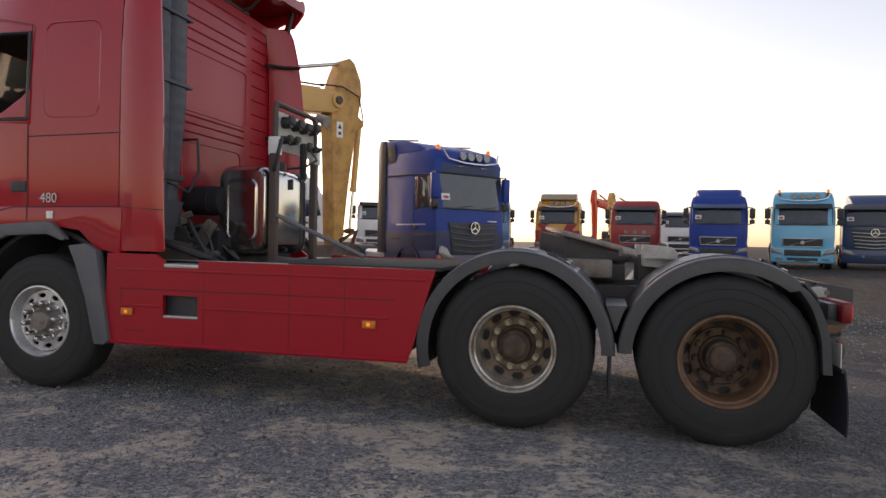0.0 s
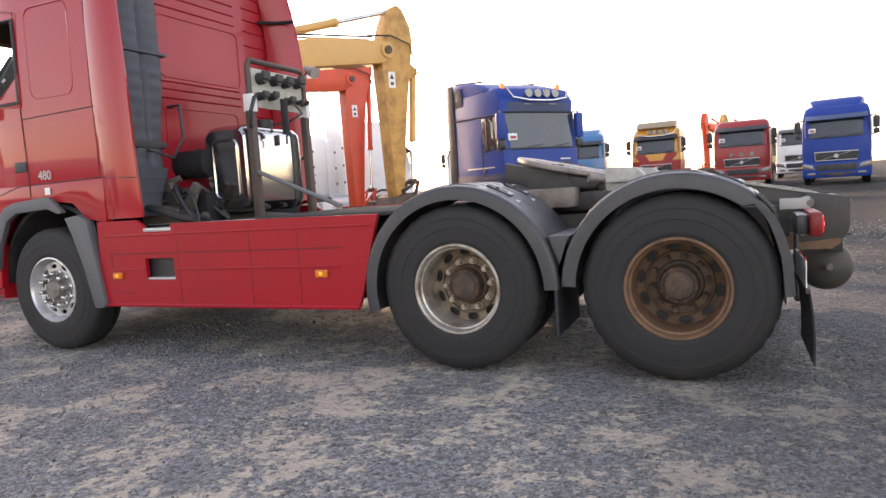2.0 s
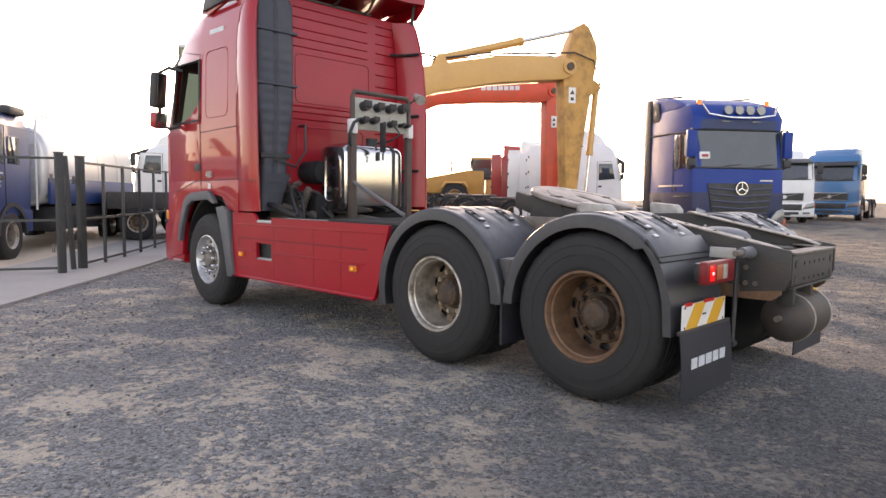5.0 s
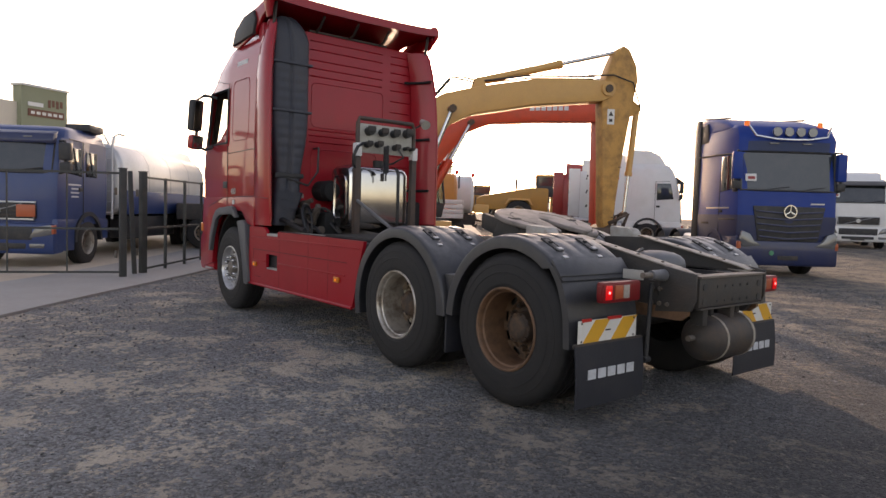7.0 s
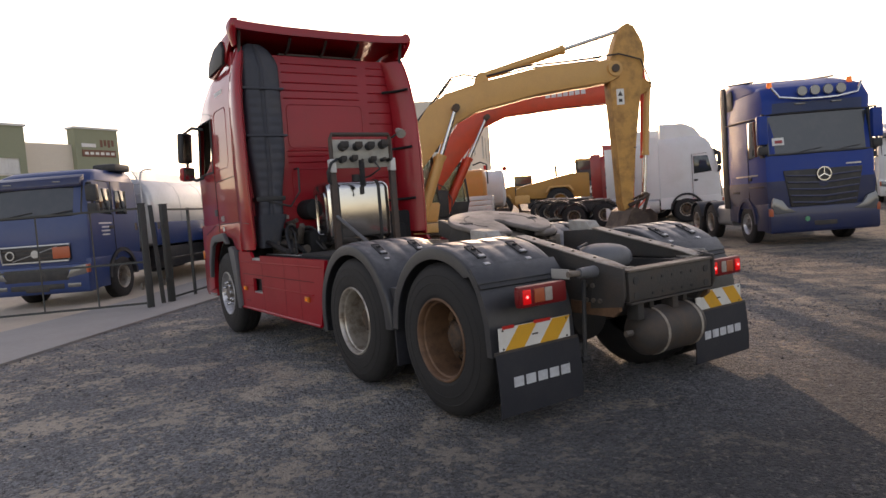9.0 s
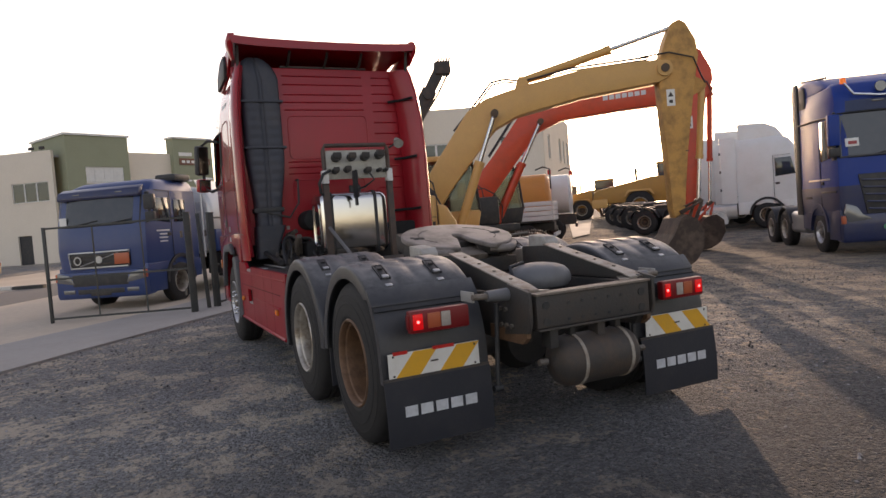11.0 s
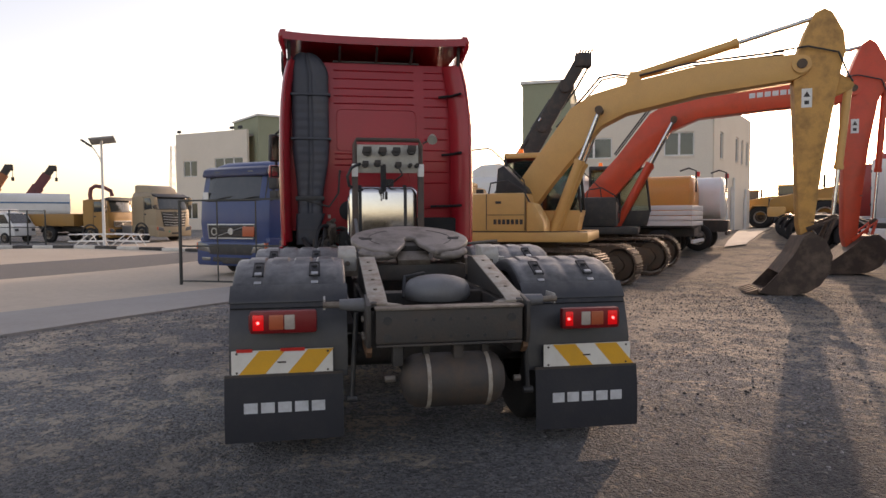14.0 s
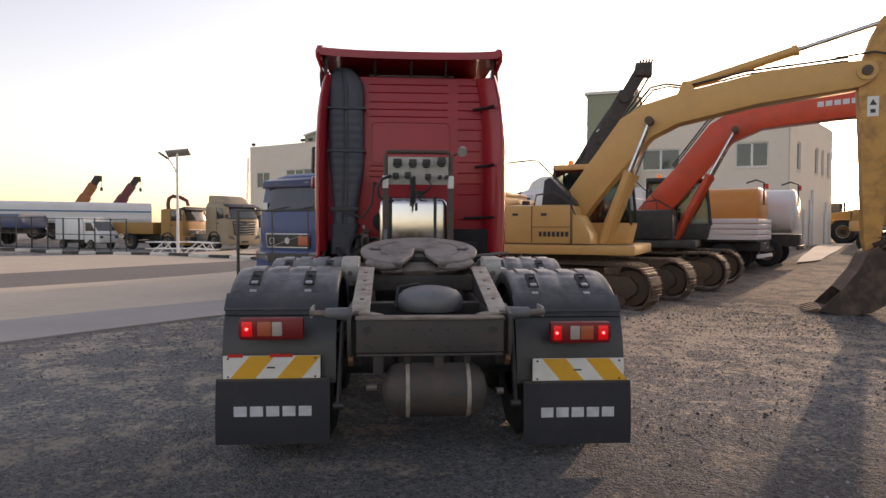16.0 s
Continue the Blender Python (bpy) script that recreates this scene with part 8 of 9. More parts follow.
# ---- tanker, gate and fence on the paved side ----
def tanker():
    m = pose(-13.5, -3.05, ground_z(-13.5, -3.05) + 0.02, 0, 0, -36.0) @ Matrix.Scale(1.04, 4)
    root = lorry("tanker_lorry", "dusty blue rigid tanker lorry with an aluminium tank", m, M_FLBLUE, H=3.0, L=2.3, W=1.17, rear=(-7.6, -8.9), paper=False, tank=False, group="", ws=(1.98, 2.62), mirrors=(1,), visor=False)
    part("sun_visor", prism([(-0.20, 2.60), (-0.07, 2.58), (-0.05, 2.64), (-0.10, 2.78), (-0.30, 2.86)], "y", -1.06, 1.06, 0.03), M_BLUELOW, root, "dark blue sun visor with two small lamps")
    for y in (-0.55, 0.55):
        part("marker_lamp", box(-0.12, -0.065, y - 0.09, y + 0.09, 2.69, 2.725, 0.01), M_LENS, root, "small clear roof marker lamp")
    part("sleeper_window", prism([(-1.2, 1.95), (-1.72, 1.95), (-1.72, 2.5), (-1.25, 2.5)], "y", 1.160, 1.178, 0.008), M_DARKGLASS, root, "small sleeper side window")
    part("round_badge", lathe([(0.075, 0.0), (0.10, 0.0), (0.10, 0.018), (0.075, 0.018)], (0.075, -0.55, 1.18), (1, 0, 0), 20), M_SILVER, root, "pale round ring badge")
    part("orange_plate", box(0.07, 0.09, 0.40, 0.78, 1.06, 1.31, 0.008), M_LAMPORANGE, root, "orange hazard plate")
    for i, w in enumerate((0.52, 0.30, 0.34, 0.30)):
        part("door_writing", box(-0.72 - w / 2, -0.72 + w / 2, 1.169, 1.178, 1.74 - i * 0.085, 1.775 - i * 0.085), M_LETTER, root, "illegible white door writing", smooth=False)
    part("roof_pod", box(-2.2, -1.5, 0.55, 1.12, 2.98, 3.16, 0.07), M_BLACKPLASTIC, root, "black roof air conditioner")
    part("sticker", box(-0.02, -0.005, -1.0, -0.82, 2.0, 2.2), M_SIGN, root, "pale screen sticker", smooth=False)
    # tank: upright flanks, sloping shoulders, flat top tray
    half = [(0.0, 1.08), (0.75, 1.08), (1.05, 1.16), (1.2, 1.36), (1.235, 1.75), (1.235, 2.15), (1.2, 2.45), (1.08, 2.68), (0.88, 2.84), (0.7, 2.88), (0.0, 2.9)]
    sect = half + [(-y, z) for y, z in reversed(half[1:-1])]
    rings = []
    for x, k in ((-2.92, 0.9), (-2.97, 0.97), (-3.05, 1.0), (-9.3, 1.0), (-9.38, 0.97), (-9.42, 0.9)):
        rings.append([(x, y * k, 1.98 + (z - 1.98) * k) for y, z in sect])
    tk = part("tank", loft(rings), M_TANKER, root, "dull aluminium tank with flat top")
    for x in (-4.6, -6.2, -7.8):
        part("tank_band", loft([[(xx, y * 1.004, 1.98 + (z - 1.98) * 1.004) for y, z in sect] for xx in (x - 0.03, x + 0.03)]), M_SILVER, tk)
    for s in (-1, 1):
        part("top_rail", prism([(s * 0.80, 2.84), (s * 0.84, 2.84), (s * 0.70, 3.10), (s * 0.66, 3.10)], "x", -9.3, -3.1), M_TANKER, tk, "raised tray edge along the tank top")
        part("side_stripe", box(-9.36, -3.0, *sorted((s * 1.19, s * 1.26)), 1.12, 1.72, 0.01), M_FLBLUE, root, "blue side band")
        part("side_locker", box(-6.6, -3.4, *sorted((s * 0.7, s * 1.2)), 0.5, 1.06, 0.03), M_BLACKPLASTIC, root)
    part("tank_bed", box(-9.4, -2.5, -0.5, 0.5, 0.98, 1.2, 0.02), M_FRAME, root)
    for s in (0.5, 1.12):
        part("ladder_rail", tube([(-2.6, s, 1.0), (-2.6, s, 2.75), (-2.72, s, 3.02), (-3.0, s, 3.1), (-3.3, s, 3.1)], 0.025, 6), M_POLE, root, "pale tube ladder rail")
    for i in range(7):
        part("ladder_rung", tube([(-2.6, 0.5, 1.15 + i * 0.26), (-2.6, 1.12, 1.15 + i * 0.26)], 0.018, 5), M_POLE, root)
    part("pump_box", box(-2.85, -2.35, -1.1, 0.4, 1.0, 1.9, 0.04), M_BLACKPLASTIC, root)


tanker()


def fence_panel(name, label, p, q, posts, rails, h=2.05, bars=0, category="fence", r=0.028):
    """A run of square tube fence between two points on the ground."""
    p, q = Vector((*p, ground_z(*p))), Vector((*q, ground_z(*q)))
    d = q - p
    ang = math.degrees(math.atan2(d.y, d.x))
    L = math.hypot(d.x, d.y)
    root = thing(name, label, category, pose(p.x, p.y, p.z, 0, 0, ang))
    sl = d.z / L
    for i in range(posts):
        x = L * i / (posts - 1)
        part("post", box(x - r, x + r, -r, r, -0.05 + sl * x, h + sl * x, 0.004), M_FENCE, root)
    for z in rails:
        part("rail", loft([[(x, y, z + dz + sl * x) for y, dz in ((-0.02, -0.02), (0.02, -0.02), (0.02, 0.02), (-0.02, 0.02))] for x in (0, L)]), M_FENCE, root)
    for i in range(bars):
        x = L * (i + 1) / (bars + 1)
        part("bar", box(x - 0.012, x + 0.012, -0.012, 0.012, rails[0] + sl * x, rails[-1] + sl * x), M_FENCE, root)
    return root


G0, GD = Vector((-10.3, -1.33)), Vector((-0.797, 0.605))
fence_panel("gate", "open dark steel tube gate leaf", (-10.35, -1.28), (-11.72, -4.02), 2, (0.12, 0.95, 2.02), 2.05, bars=2, category="gate")
f1 = G0 + GD * 0.9
f2 = G0 + GD * 15.0
post = thing("gate_post", "heavy dark steel gate post", "gate post", pose(G0.x, G0.y, ground_z(G0.x, G0.y)), "gate posts")
part("post", box(-0.06, 0.06, -0.06, 0.06, -0.05, 2.1, 0.01), M_FENCE, post)
part("post_cap", box(-0.07, 0.07, -0.07, 0.07, 2.1, 2.12, 0.005), M_FENCE, post)
for hz in (0.4, 1.6):
    part("hinge", cyl((-0.02, -0.12, hz), (-0.02, -0.12, hz + 0.14), 0.025, n=8), M_RAMP, post)
copy_thing(post, pose(f1.x, f1.y, ground_z(*f1), 0, 0, 20))
prop = thing("fence_post", "leaning dark steel fence post", "fence post", pose(G0.x - 0.62, G0.y + 0.36, ground_z(G0.x, G0.y), 2, -2, 0))
part("post", box(-0.04, 0.04, -0.04, 0.04, 0, 2.1, 0.006), M_FENCE, prop)
for i in range(4):
    a, b = f1 + GD * (3.5 * i), f1 + GD * (3.5 * (i + 1))
    fence_panel("fence", "dark steel tube fence along the paved edge", tuple(a), tuple(b), 4, (0.12, 0.95, 2.0), 2.03)


def solar_lamp():
    x, y = -27.6, -10.5
    root = thing("street_lamp", "white solar street lamp on a slim pole", "street lamp", pose(x, y, ground_z(x, y)))
    part("pole", cyl((0, 0, 0), (0, 0, 4.8), 0.07, 0.05, 12), M_POLE, root)
    part("base_plate", box(-0.2, 0.2, -0.2, 0.2, 0, 0.05, 0.01), M_POLE, root)
    pn = part("solar_panel", box(-0.40, 0.40, -0.50, 0.50, -0.015, 0.015, 0.005), M_SOLAR, root, "tilted solar panel in a pale frame")
    pn.matrix_basis = pose(0, 0.05, 4.87, 8, -14, 8)
    part("panel_back", box(-0.39, 0.39, -0.49, 0.49, -0.03, -0.017, 0.003), M_SILVER, pn, "pale underside of the panel")
    part("panel_bracket", cyl((0, 0, 4.75), (0, 0.02, 4.85), 0.06, n=8), M_POLE, root)
    for a, b, c, d in ((-0.42, 0.42, -0.52, -0.48), (-0.42, 0.42, 0.48, 0.52), (-0.42, -0.38, -0.48, 0.48), (0.38, 0.42, -0.48, 0.48), (-0.012, 0.012, -0.48, 0.48), (-0.38, 0.38, -0.17, -0.15), (-0.38, 0.38, 0.15, 0.17)):
        part("panel_frame", box(a, b, c, d, -0.02, 0.022), M_SILVER, pn)
    part("lamp_arm", tube([(0, 0, 3.8), (0, -0.10, 4.10), (0, -0.34, 4.50), (0, -0.48, 4.62)], 0.028, 7), M_POLE, root)
    hd = part("lamp_head", box(-0.12, 0.12, -0.32, 0.2, -0.04, 0.04, 0.02), M_BLACKPLASTIC, root)
    hd.matrix_basis = pose(0, -0.58, 4.70, -35, 0, 0)


solar_lamp()


def flat_rack():
    """Low white pipe frames stacked by the kerb."""
    for i in range(2):
        x, y = -28.3 - 0.1 * i, -11.3 + 1.6 * i
        root = thing("pipe_frame", "low white welded pipe frame", "frame", pose(x, y, ground_z(x, y), 0, 0, 76), "white pipe frames")
        for yy in (-0.35, 0.35):
            for z in (0.30, 0.62):
                part("pipe", tube([(-0.85, yy, z), (0.85, yy, z - 0.06 * (i == 1))], 0.028, 7), M_WHITE, root)
            part("strut", tube([(-0.7, yy, 0.0), (0.1, yy, 0.62)], 0.025, 6), M_WHITE, root)
            part("strut", tube([(0.7, yy, 0.0), (0.3, yy, 0.62)], 0.025, 6), M_WHITE, root)


flat_rack()

# yellow crane lorry and the vehicles beyond the kerb
def crane_lorry():
    root = lorry("crane_lorry", "yellow dropside lorry with a folded loader crane", place(-35.4, -11.9, 66) @ Matrix.Scale(0.87, 4), M_DUSTYAMBER, H=2.75, L=1.9, rear=(-4.6,), paper=False, tank=False, group="", detail=False)
    part("dropside_body", box(-6.6, -2.6, -1.22, 1.22, 1.05, 1.85, 0.03), M_DUSTYAMBER, root, "yellow dropside body")
    part("crane_column", box(-2.5, -2.1, -0.25, 0.25, 1.0, 2.8, 0.05), M_BLACKPLASTIC, root)
    part("crane_arm", tube([(-2.3, 0, 2.5), (-2.40, 0.0, 3.1), (-2.35, 0.05, 3.5), (-2.1, 0.15, 3.68), (-1.6, 0.3, 3.6), (-1.15, 0.45, 3.35), (-1.1, 0.5, 3.0)], 0.13, 8), M_JIBDARK, root, "folded dark rusty crane arm")


crane_lorry()
lorry("lorry", "beige lorry cab with a high roof", place(-34.4, -8.9, 52) @ Matrix.Scale(0.92, 4), M_BEIGE, H=3.0, deflector=0.45, style="tall", paper=False)


def box_van():
    x, y = -36.5, -18.55
    root = thing("box_van", "small white box van seen from the side", "van", place(x, y, 62) @ Matrix.Scale(0.86, 4))
    part("cargo_box", box(-2.3, 0.5, -0.85, 0.85, 0.65, 2.2, 0.03), M_WHITE, root)
    cab = prism([(0.55, 0.45), (0.55, 1.95), (1.25, 1.95), (1.75, 1.25), (1.95, 1.1), (2.0, 0.45)], "y", -0.8, 0.8, 0.06)
    part("cab", cab, M_WHITE, root)
    for s in (-1, 1):
        part("side_window", prism([(0.7, 1.25), (0.7, 1.82), (1.2, 1.82), (1.6, 1.25)], "y", s * 0.81 - 0.01, s * 0.81 + 0.01), M_DARKGLASS, root)
        part("headlight", box(1.93, 2.02, s * 0.6 - 0.12, s * 0.6 + 0.12, 0.75, 0.92, 0.02), M_LENS, root)
        for xx in (-1.6, 1.2):
            wheel(root, xx, -s * 0.85, 0.33, "worn", 0.62, flip=s < 0, nuts=False)
    part("windscreen", slab([(1.3, -0.7, 1.9), (1.3, 0.7, 1.9), (1.76, 0.7, 1.28), (1.76, -0.7, 1.28)], 0.02), M_DARKGLASS, root)
    part("chassis", box(-2.2, 1.8, -0.5, 0.5, 0.4, 0.65), M_FRAME, root)


box_van()


def long_trailer(x, y, deg, L, paint, z0, z1, label, skirt=None):
    root = thing("trailer", label, "trailer", place(x, y, deg))
    rings = []
    for xx, k in ((0, 0.8), (0.05, 1), (L - 0.05, 1), (L, 0.8)):
        rings.append([(xx, p[0] * k, (z0 + z1) / 2 + p[1] * k) for p in round_rect(0, 0, 1.2, (z1 - z0) / 2, 0.35 if L > 10 else 0.08, 5)])
    part("body", loft(rings), paint, root)
    part("chassis", box(0.3, L - 0.3, -0.5, 0.5, z0 - 0.3, z0), M_FRAME, root)
    if skirt:
        part("side_band", box(0.1, L - 0.1, -1.23, 1.23, z1 - 0.7, z1 - 0.6), skirt, root)
    for xx in (0.9, 2.2, 3.5):
        for s in (-1, 1):
            wheel(root, xx, -s * 1.2, 0.5, "worn", 0.95, flip=s < 0, nuts=False)
    for s in (-1, 1):
        part("landing_leg", box(L - 2.6, L - 2.4, s * 0.8 - 0.06, s * 0.8 + 0.06, 0, z0), M_FRAME, root)


long_trailer(-40.0, -33.7, 115, 16.6, M_WHITE, 1.25, 2.75, "long white tank trailer across the lot", M_MIDBLUE)
long_trailer(-38.2, -28.0, 80, 6.0, M_DARKBLUE, 1.0, 1.85, "dark blue tipping trailer")


def crane_boom(x, y, deg, z0, L, tilt, paint, label, hook=True, fat=1.0):
    """The upper end of a telescopic crane jib above the parked trailers, on its lorry bed."""
    root = thing("crane_lorry", label, "crane", place(x, y, deg))
    part("bed", box(-3.0, 3.0, -1.2, 1.2, 0.9, 1.4, 0.05), M_FRAME, root)
    for xx in (-2.2, -0.9, 2.0):
        for s in (-1, 1):
            wheel(root, xx, -s * 1.2, 0.5, "worn", 0.95, flip=s < 0, nuts=False)
    part("turret", box(-0.8, 0.8, -0.6, 0.6, 1.4, z0, 0.1), paint, root)
    dx, dz = math.cos(radians(tilt)), math.sin(radians(tilt))
    for i, (a, b, w) in enumerate(((0, 0.6, 0.32), (0.55, 0.85, 0.26), (0.8, 1.0, 0.2))):
        bm = loft([[(L * t * dx - p[1] * dz, p[0], z0 - 0.3 + L * t * dz + p[1] * dx) for p in round_rect(0, 0, w * 0.8 * fat, w * fat, 0.04, 2)] for t in (a, b)])
        part("jib_section", bm, paint if i < 2 else M_FRAME, root)
    e = (L * dx, 0, z0 - 0.3 + L * dz)
    part("jib_head", box(e[0] - 0.25, e[0] + 0.3, -0.25, 0.25, e[2] - 0.3, e[2] + 0.15, 0.05), M_FRAME, root)
    if not hook:
        for f, g, dy in ((0.18, 0.5, 0.22), (0.3, 0.62, -0.22), (0.55, 0.86, 0.16)):
            a, c = Vector((L * f * dx - 0.3 * dz, dy, z0 - 0.3 + L * f * dz + 0.3 * dx)), Vector((L * g * dx - 0.2 * dz, dy, z0 - 0.3 + L * g * dz + 0.2 * dx))
            rm = part("crane_ram", cyl(a, a + (c - a) * 0.6, 0.07, n=10), M_FRAME, root, "dark hydraulic ram")
            part("rod", cyl(a + (c - a) * 0.6, c, 0.035, n=8), M_STEEL, rm)
        for f in (0.3, 0.58, 0.82):
            q = Vector((L * f * dx, 0, z0 - 0.3 + L * f * dz))
            part("crane_joint", cyl(q - Vector((0, 0.34, 0)), q + Vector((0, 0.34, 0)), 0.17, n=14), M_FRAME, root)
        part("crane_hose", tube([(L * f * dx + 0.35 + 0.1 * math.sin(f * 9), 0.1, z0 - 0.3 + L * f * dz + 0.1) for f in (0.05, 0.2, 0.35, 0.5, 0.65, 0.8, 0.95)], 0.035, 6), M_BLACKPLASTIC, root)
        for k in range(5):
            part("jib_hook", tube([(e[0] - 0.1 + k * 0.08, 0.1, e[2] + 0.1), (e[0] - 0.06 + k * 0.1, 0.0, e[2] + 0.3)], 0.03, 5), M_FRAME, root)
        return
    part("hook_rope", cyl((e[0] + 0.25, 0, e[2] - 0.2), (e[0] + 0.25, 0, e[2] - 0.8), 0.02, n=6), M_FRAME, root)
    part("hook_block", box(e[0] + 0.15, e[0] + 0.35, -0.08, 0.08, e[2] - 1.1, e[2] - 0.8, 0.03), M_FRAME, root)


crane_boom(-50.8, -26.5, 107, 1.5, 4.4, 60, M_JIB, "lorry crane with a rusty orange raised jib", fat=1.3)
crane_boom(-52.1, -24.2, 107, 1.5, 4.6, 57, M_JIBDARK, "lorry crane with a dark raised jib", fat=1.3)
crane_boom(-17.75, 5.05, 72, 1.6, 6.4, 60, M_FRAME, "dark folding lorry crane raised behind the excavators", False)

for i in range(3):
    fence_panel("fence", "low dark steel fence beyond the kerb", (-33.0 + 0.25 * i, -22.5 + 2.6 * i), (-32.75 + 0.25 * i, -19.9 + 2.6 * i), 4, (0.15, 0.9, 1.75), 1.8)


# ---- tank lorries and flatbed by the office ----
def tank_body(x, y, deg, paint, label, L=3.6, z=2.0):
    root = thing("tank_lorry", label, "truck", place(x, y, deg))
    rings = []
    for xx, k in ((0, 0.55), (-0.06, 0.9), (-0.15, 1), (-L + 0.15, 1), (-L + 0.06, 0.9), (-L, 0.55)):
        rings.append([(xx, p[0] * k, z + p[1] * k) for p in round_rect(0, 0, 1.02, 0.8, 0.6, 6)])
    part("tank", loft(rings), paint, root)
    part("chassis", box(-L - 2.2, 0.1, -0.5, 0.5, 0.7, 1.15, 0.02), M_FRAME, root)
    part("roof_rail", tube([(0.05, -0.7, z + 0.2), (0.05, -0.75, z + 0.95), (-0.2, -0.75, z + 1.05), (-0.5, -0.75, z + 0.95)], 0.03, 6), M_FRAME, root)
    part("marker_lamp", cyl((-0.02, 0.4, z + 0.8), (-0.02, 0.4, z + 0.98), 0.07, n=10), M_REDPL, root)
    part("bumper", box(0.05, 0.15, -1.1, 1.1, 0.6, 0.75, 0.02), M_FRAME, root)
    for xx in (-0.9, -2.2):
        for s in (-1, 1):
            wheel(root, xx, -s * 1.18, 0.5, "worn", 0.95, flip=s < 0, nuts=False)
    cabm = part("cab", loft([[(px + (-L - 0.25), py, pz) for px, py, pz in r] for r in lorry_rings(2.0, 2.9, 1.22)][::1]), M_WHITE, root)
    for v in cabm.data.vertices:
        v.co.x = 2 * (-L - 1.25) - v.co.x
    for s in (-1, 1):
        wheel(root, -L - 1.5, -s * 1.2, 0.5, "worn", 0.95, flip=s < 0, nuts=False)


tank_body(-17.2, 12.7, 52, M_OTANK, "orange water tank lorry seen from behind")
tank_body(-18.6, 14.8, 52, M_WHITE, "white water tank lorry seen from behind")


def flatbed():
    root = thing("flatbed_lorry", "white dropside lorry bed seen from behind", "truck", place(-15.9, 11.9, 50))
    for s in (-1, 1):
        for i in range(4):
            part("side_board", box(-3.6, 0, *sorted((s * 1.12, s * 1.16)), 1.08 + i * 0.175, 1.235 + i * 0.175, 0.012), M_WHITE, root)
    for i in range(4):
        part("tail_board", box(0.0, 0.04, -1.16, 1.16, 1.08 + i * 0.175, 1.235 + i * 0.175, 0.012), M_WHITE, root)
    part("floor", box(-3.6, 0, -1.1, 1.1, 1.02, 1.1, 0.01), M_FRAME, root)
    part("chassis", box(-5.5, 0, -0.45, 0.45, 0.7, 1.0, 0.02), M_FRAME, root)
    part("bumper", box(0.0, 0.1, -1.1, 1.1, 0.5, 0.62, 0.02), M_WHITE, root)
    for xx in (-1.0, -4.6):
        for s in (-1, 1):
            wheel(root, xx, -s * 1.12, 0.47, "worn", 0.9, flip=s < 0, nuts=False)
    part("cab", box(-5.6, -3.8, -1.1, 1.1, 0.8, 2.5, 0.12), M_WHITE, root)


flatbed()


def wheel_loader(x, y, deg, label, scale=1.0):
    root = thing("wheel_loader", label, "wheel loader", place(x, y, deg) @ Matrix.Scale(scale, 4), "parked wheel loaders")
    part("rear_body", prism([(-4.8, 1.0), (-4.75, 1.6), (-4.5, 1.75), (-1.6, 2.3), (-0.6, 2.28), (-0.6, 0.9)], "y", -1.0, 1.0, 0.12), M_LOADER, root, "yellow engine hood")
    part("rear_grille", box(-4.83, -4.75, -0.7, 0.7, 1.1, 1.7, 0.02), M_BLACKPLASTIC, root)
    part("counterweight", box(-4.85, -4.0, -1.1, 1.1, 0.75, 1.25, 0.1), M_YELLOW, root)
    for s in (-1, 1):
        for k in range(3):
            part("hood_slot", box(-3.7 + k * 0.35, -3.5 + k * 0.35, *sorted((s * 0.94, s * 0.965)), 1.35, 1.7), M_BLACKPLASTIC, root)
        part("cab_glass", box(-1.2, 0.15, s * 0.70 - 0.01, s * 0.70 + 0.01, 2.2, 2.95), M_DARKGLASS, root, "dark cab glass")
    part("exhaust_pipe", cyl((-2.4, 0.3, 2.2), (-2.4, 0.3, 2.85), 0.07, n=10), M_FRAME, root)
    part("front_body", prism([(-0.4, 0.8), (-0.4, 1.9), (0.9, 1.6), (1.3, 0.8)], "y", -0.5, 0.5, 0.06), M_YELLOW, root)
    cab = part("cab_roof", box(-1.3, 0.25, -0.75, 0.75, 2.95, 3.08, 0.06), M_YELLOW, root)
    for a in (-1.2, 0.15):
        for b in (-0.68, 0.68):
            part("cab_pillar", tube([(a, b, 2.1), (a, b, 2.96)], 0.05, 6), M_BLACKPLASTIC, cab)
    part("cab_lower", box(-1.25, 0.2, -0.72, 0.72, 1.8, 2.45, 0.05), M_BLACKPLASTIC, cab)
    for s in (-1, 1):
        part("lift_arm", tube([(-0.2, s * 0.6, 2.0), (1.2, s * 0.6, 1.6), (2.3, s * 0.6, 0.5)], 0.14, 8), M_YELLOW, root)
        for xx in (-2.3, 0.7):
            t = wheel(root, xx, -s * 1.25, 0.78, "worn", 1.48, flip=s < 0, nuts=False)
        part("rear_fender", prism([(-3.1, 1.3), (-2.9, 1.65), (-1.7, 1.65), (-1.5, 1.3), (-1.6, 1.3), (-1.8, 1.55), (-2.8, 1.55), (-3.0, 1.3)], "y", *sorted((s * 0.8, s * 1.3))), M_YELLOW, root)
    part("bucket", prism([(2.2, 0.1), (3.4, 0.05), (3.35, 0.12), (2.45, 0.3), (2.3, 0.8), (2.7, 1.25), (2.6, 1.3), (2.15, 0.9)], "y", -1.4, 1.4, 0.01), M_BUCKET, root)


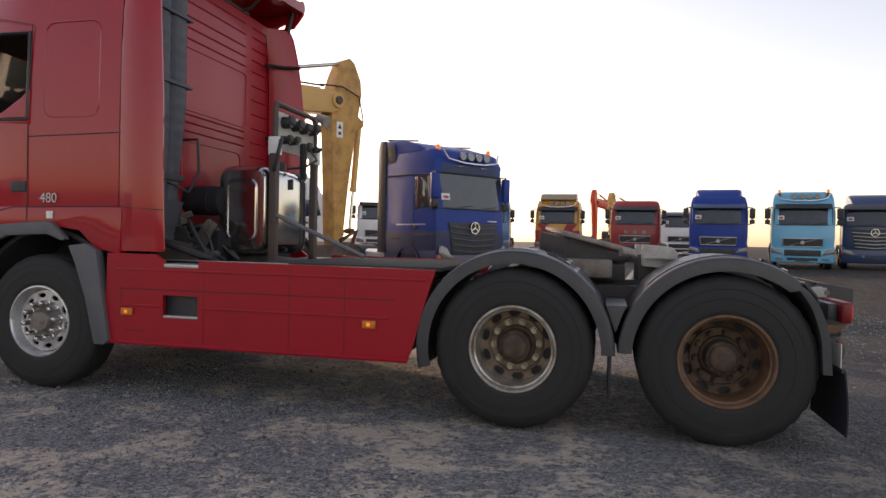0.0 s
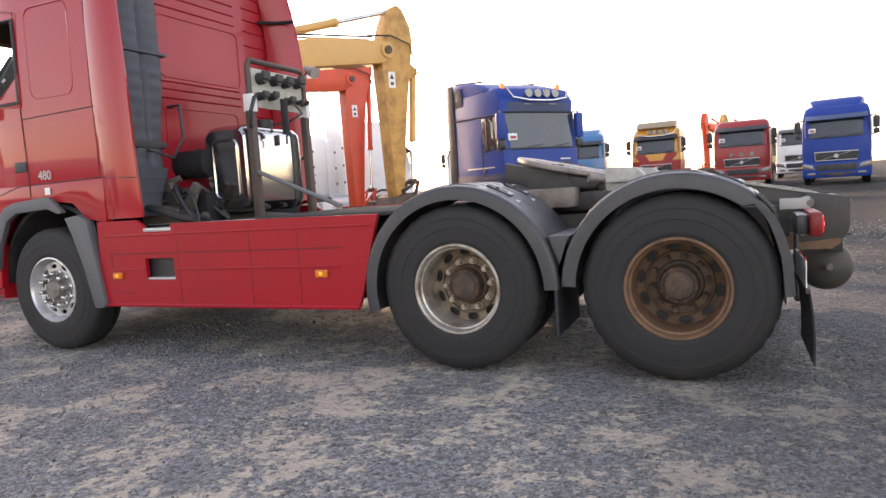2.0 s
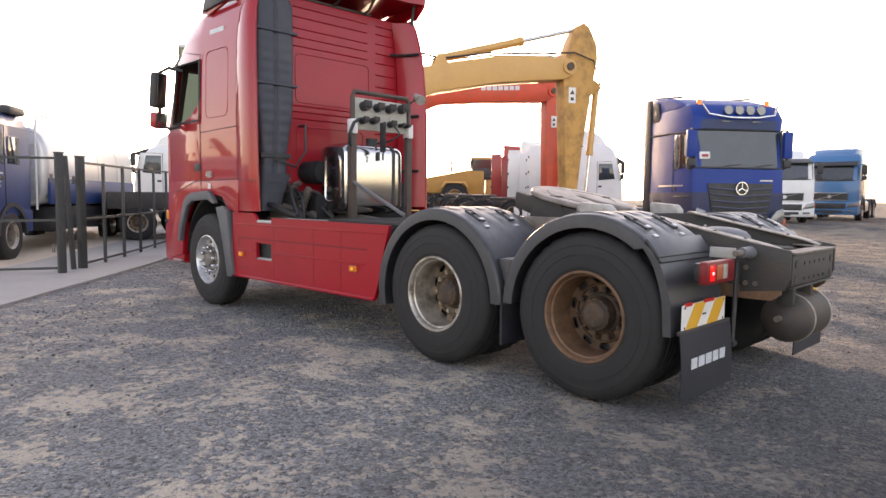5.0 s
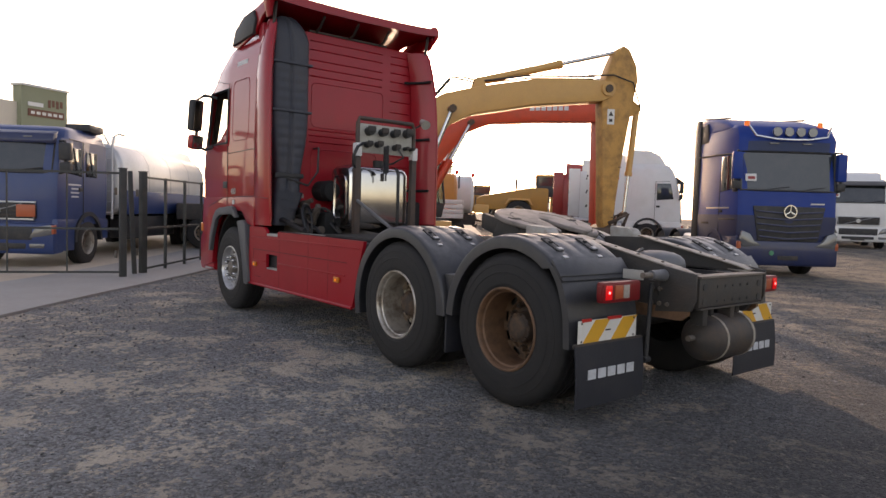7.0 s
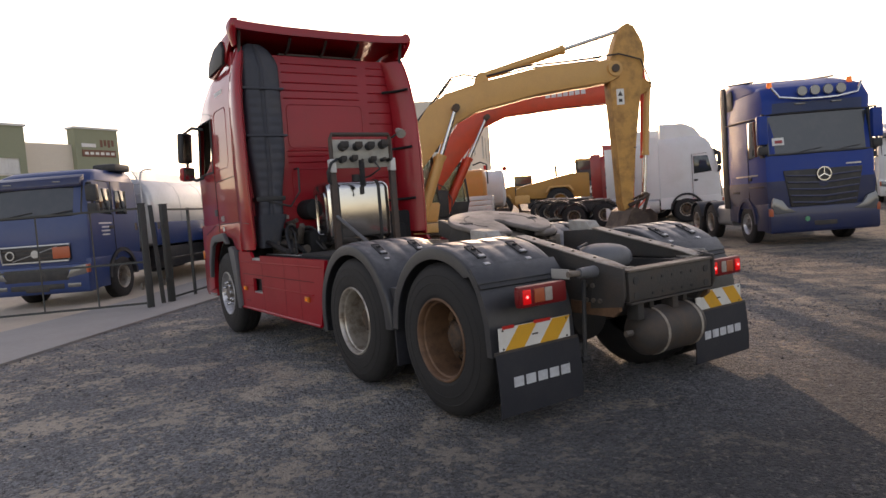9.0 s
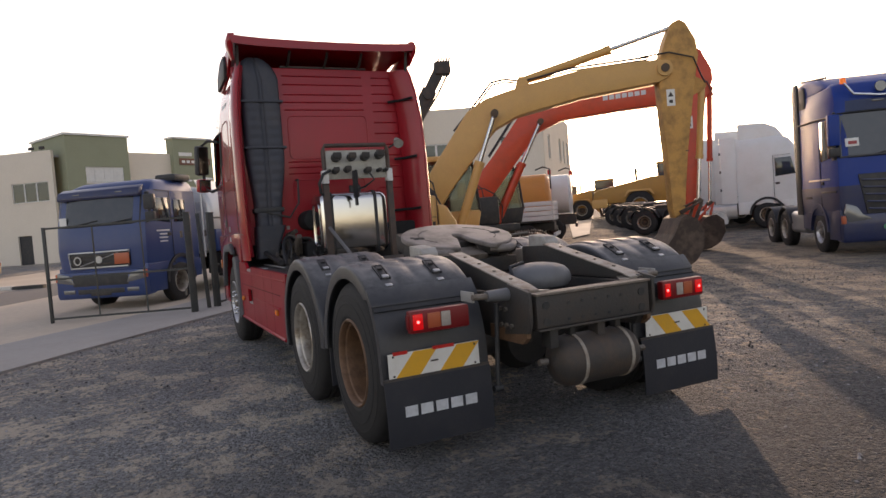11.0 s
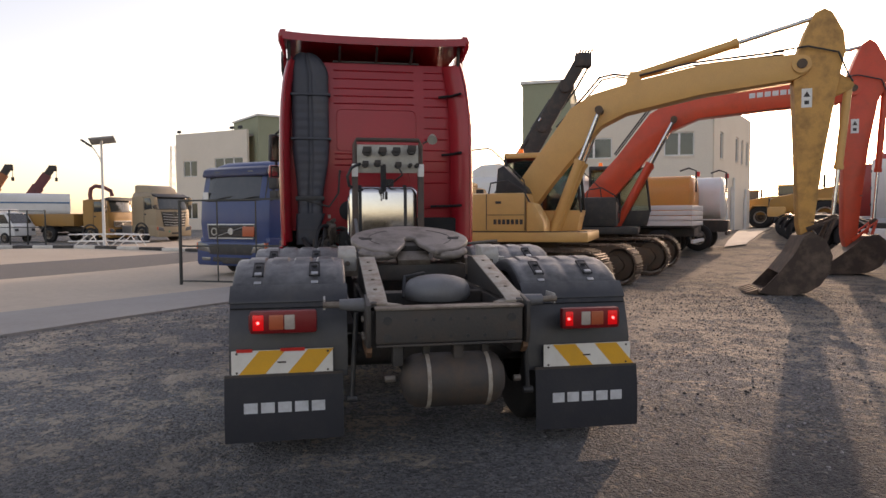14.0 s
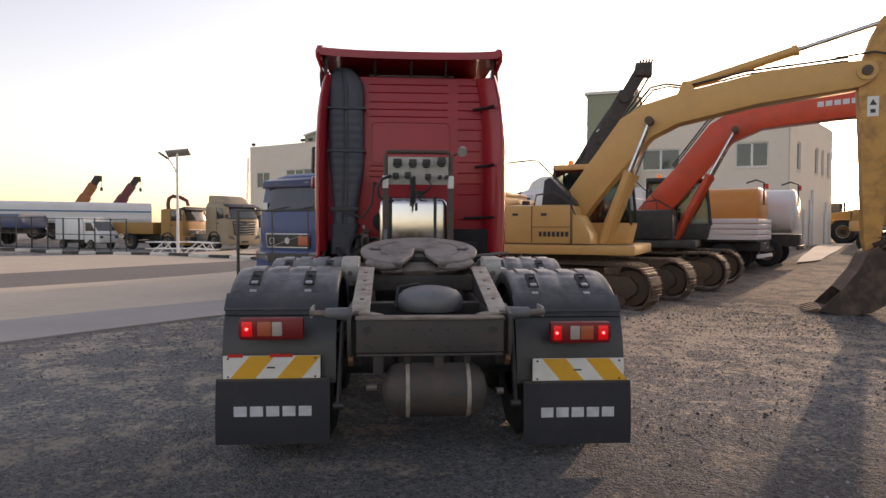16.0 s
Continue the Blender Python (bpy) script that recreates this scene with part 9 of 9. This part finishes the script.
wheel_loader(-27.7, 30.5, 48, "dusty yellow wheel loader in the far row", 1.18)
wheel_loader(-37.8, 33.2, 48, "dusty yellow wheel loader in the far row", 1.02)
wheel_loader(-43.0, 33.5, 50, "dusty yellow wheel loader in the far row", 0.95)
lorry("lorry", "white lorry beyond the wheel loaders", place(-37.2, 40.0, -60), M_WHITE, H=3.0, paper=False)
lorry("lorry", "white lorry with a sloping roof deflector behind the fence", place(-24.6, 5.6, 232), M_WHITE, H=3.0, deflector=0.55, paper=False)


def lattice_mast():
    x, y = -112.4, -25.0
    root = thing("lattice_mast", "pale steel lattice mast far behind the lot", "mast", pose(x, y, 0.4))
    H = 13.0
    for a, b in ((-1, -1), (1, -1), (1, 1), (-1, 1)):
        part("leg", tube([(a * 0.8, b * 0.8, 0), (a * 0.35, b * 0.35, H)], 0.07, 6), M_POLE, root)
    for i in range(9):
        z0, z1 = H * i / 9, H * (i + 1) / 9
        w0, w1 = 0.8 - 0.45 * i / 9, 0.8 - 0.45 * (i + 1) / 9
        for a, b, c, d in ((-1, -1, 1, -1), (1, -1, 1, 1), (1, 1, -1, 1), (-1, 1, -1, -1)):
            part("brace", tube([(a * w0, b * w0, z0), (c * w1, d * w1, z1)], 0.04, 5), M_POLE, root)


lattice_mast()


# ---- loose stones on the yard, near the tractor unit ----
def loose_stones(count, seed):
    rs = np.random.RandomState(seed)
    base = np.array([(1, 0, 0), (-1, 0, 0), (0, 1, 0), (0, -1, 0), (0, 0, 1), (0, 0, -1)], float)
    tri = np.array([(0, 2, 4), (2, 1, 4), (1, 3, 4), (3, 0, 4), (2, 0, 5), (1, 2, 5), (3, 1, 5), (0, 3, 5)])
    ang = rs.uniform(0, 2 * np.pi, count)
    rad = 2.0 + 11.0 * np.sqrt(rs.uniform(0, 1, count))
    cx, cy = 0.5 + rad * np.cos(ang), -1.5 + rad * np.sin(ang)
    size = 0.006 + 0.013 * rs.uniform(0, 1, count) ** 3
    verts = np.empty((count, 6, 3))
    for i in range(6):
        jit = rs.uniform(0.65, 1.3, (count, 3))
        off = base[i] * jit * size[:, None] * np.array((1.0, 1.0, 0.65)) + rs.uniform(-0.25, 0.25, (count, 3)) * size[:, None]
        verts[:, i, 0], verts[:, i, 1], verts[:, i, 2] = cx + off[:, 0], cy + off[:, 1], size * 0.35 + off[:, 2]
    verts[:, :, 2] += np.array([ground_z(x, y) for x, y in zip(cx, cy)])[:, None]
    faces = (tri[None] + (np.arange(count) * 6)[:, None, None]).reshape(-1, 3)
    me = bpy.data.meshes.new("loose_stones")
    me.from_pydata(verts.reshape(-1, 3).tolist(), [], faces.tolist())
    me.materials.append(M_STONE)
    return tagged(new("loose_stones", me), "loose grey crushed stones on the yard", "stones", kind="stuff")


def stone_material():
    m = mat("crushed_stone", (0.15, 0.15, 0.153), 0.85, grain=0.3)
    n, l = m.node_tree.nodes, m.node_tree.links
    g = n.new("ShaderNodeNewGeometry")
    hsv = n.new("ShaderNodeHueSaturation")
    mr = n.new("ShaderNodeMapRange")
    mr.inputs["To Min"].default_value, mr.inputs["To Max"].default_value = 0.3, 2.4
    l.new(g.outputs["Random Per Island"], mr.inputs["Value"])
    l.new(mr.outputs["Result"], hsv.inputs["Value"])
    b = n["Principled BSDF"]
    src = b.inputs["Base Color"].links[0].from_socket
    l.new(src, hsv.inputs["Color"])
    l.new(hsv.outputs["Color"], b.inputs["Base Color"])
    return m


M_STONE = stone_material()
loose_stones(95000, 3)
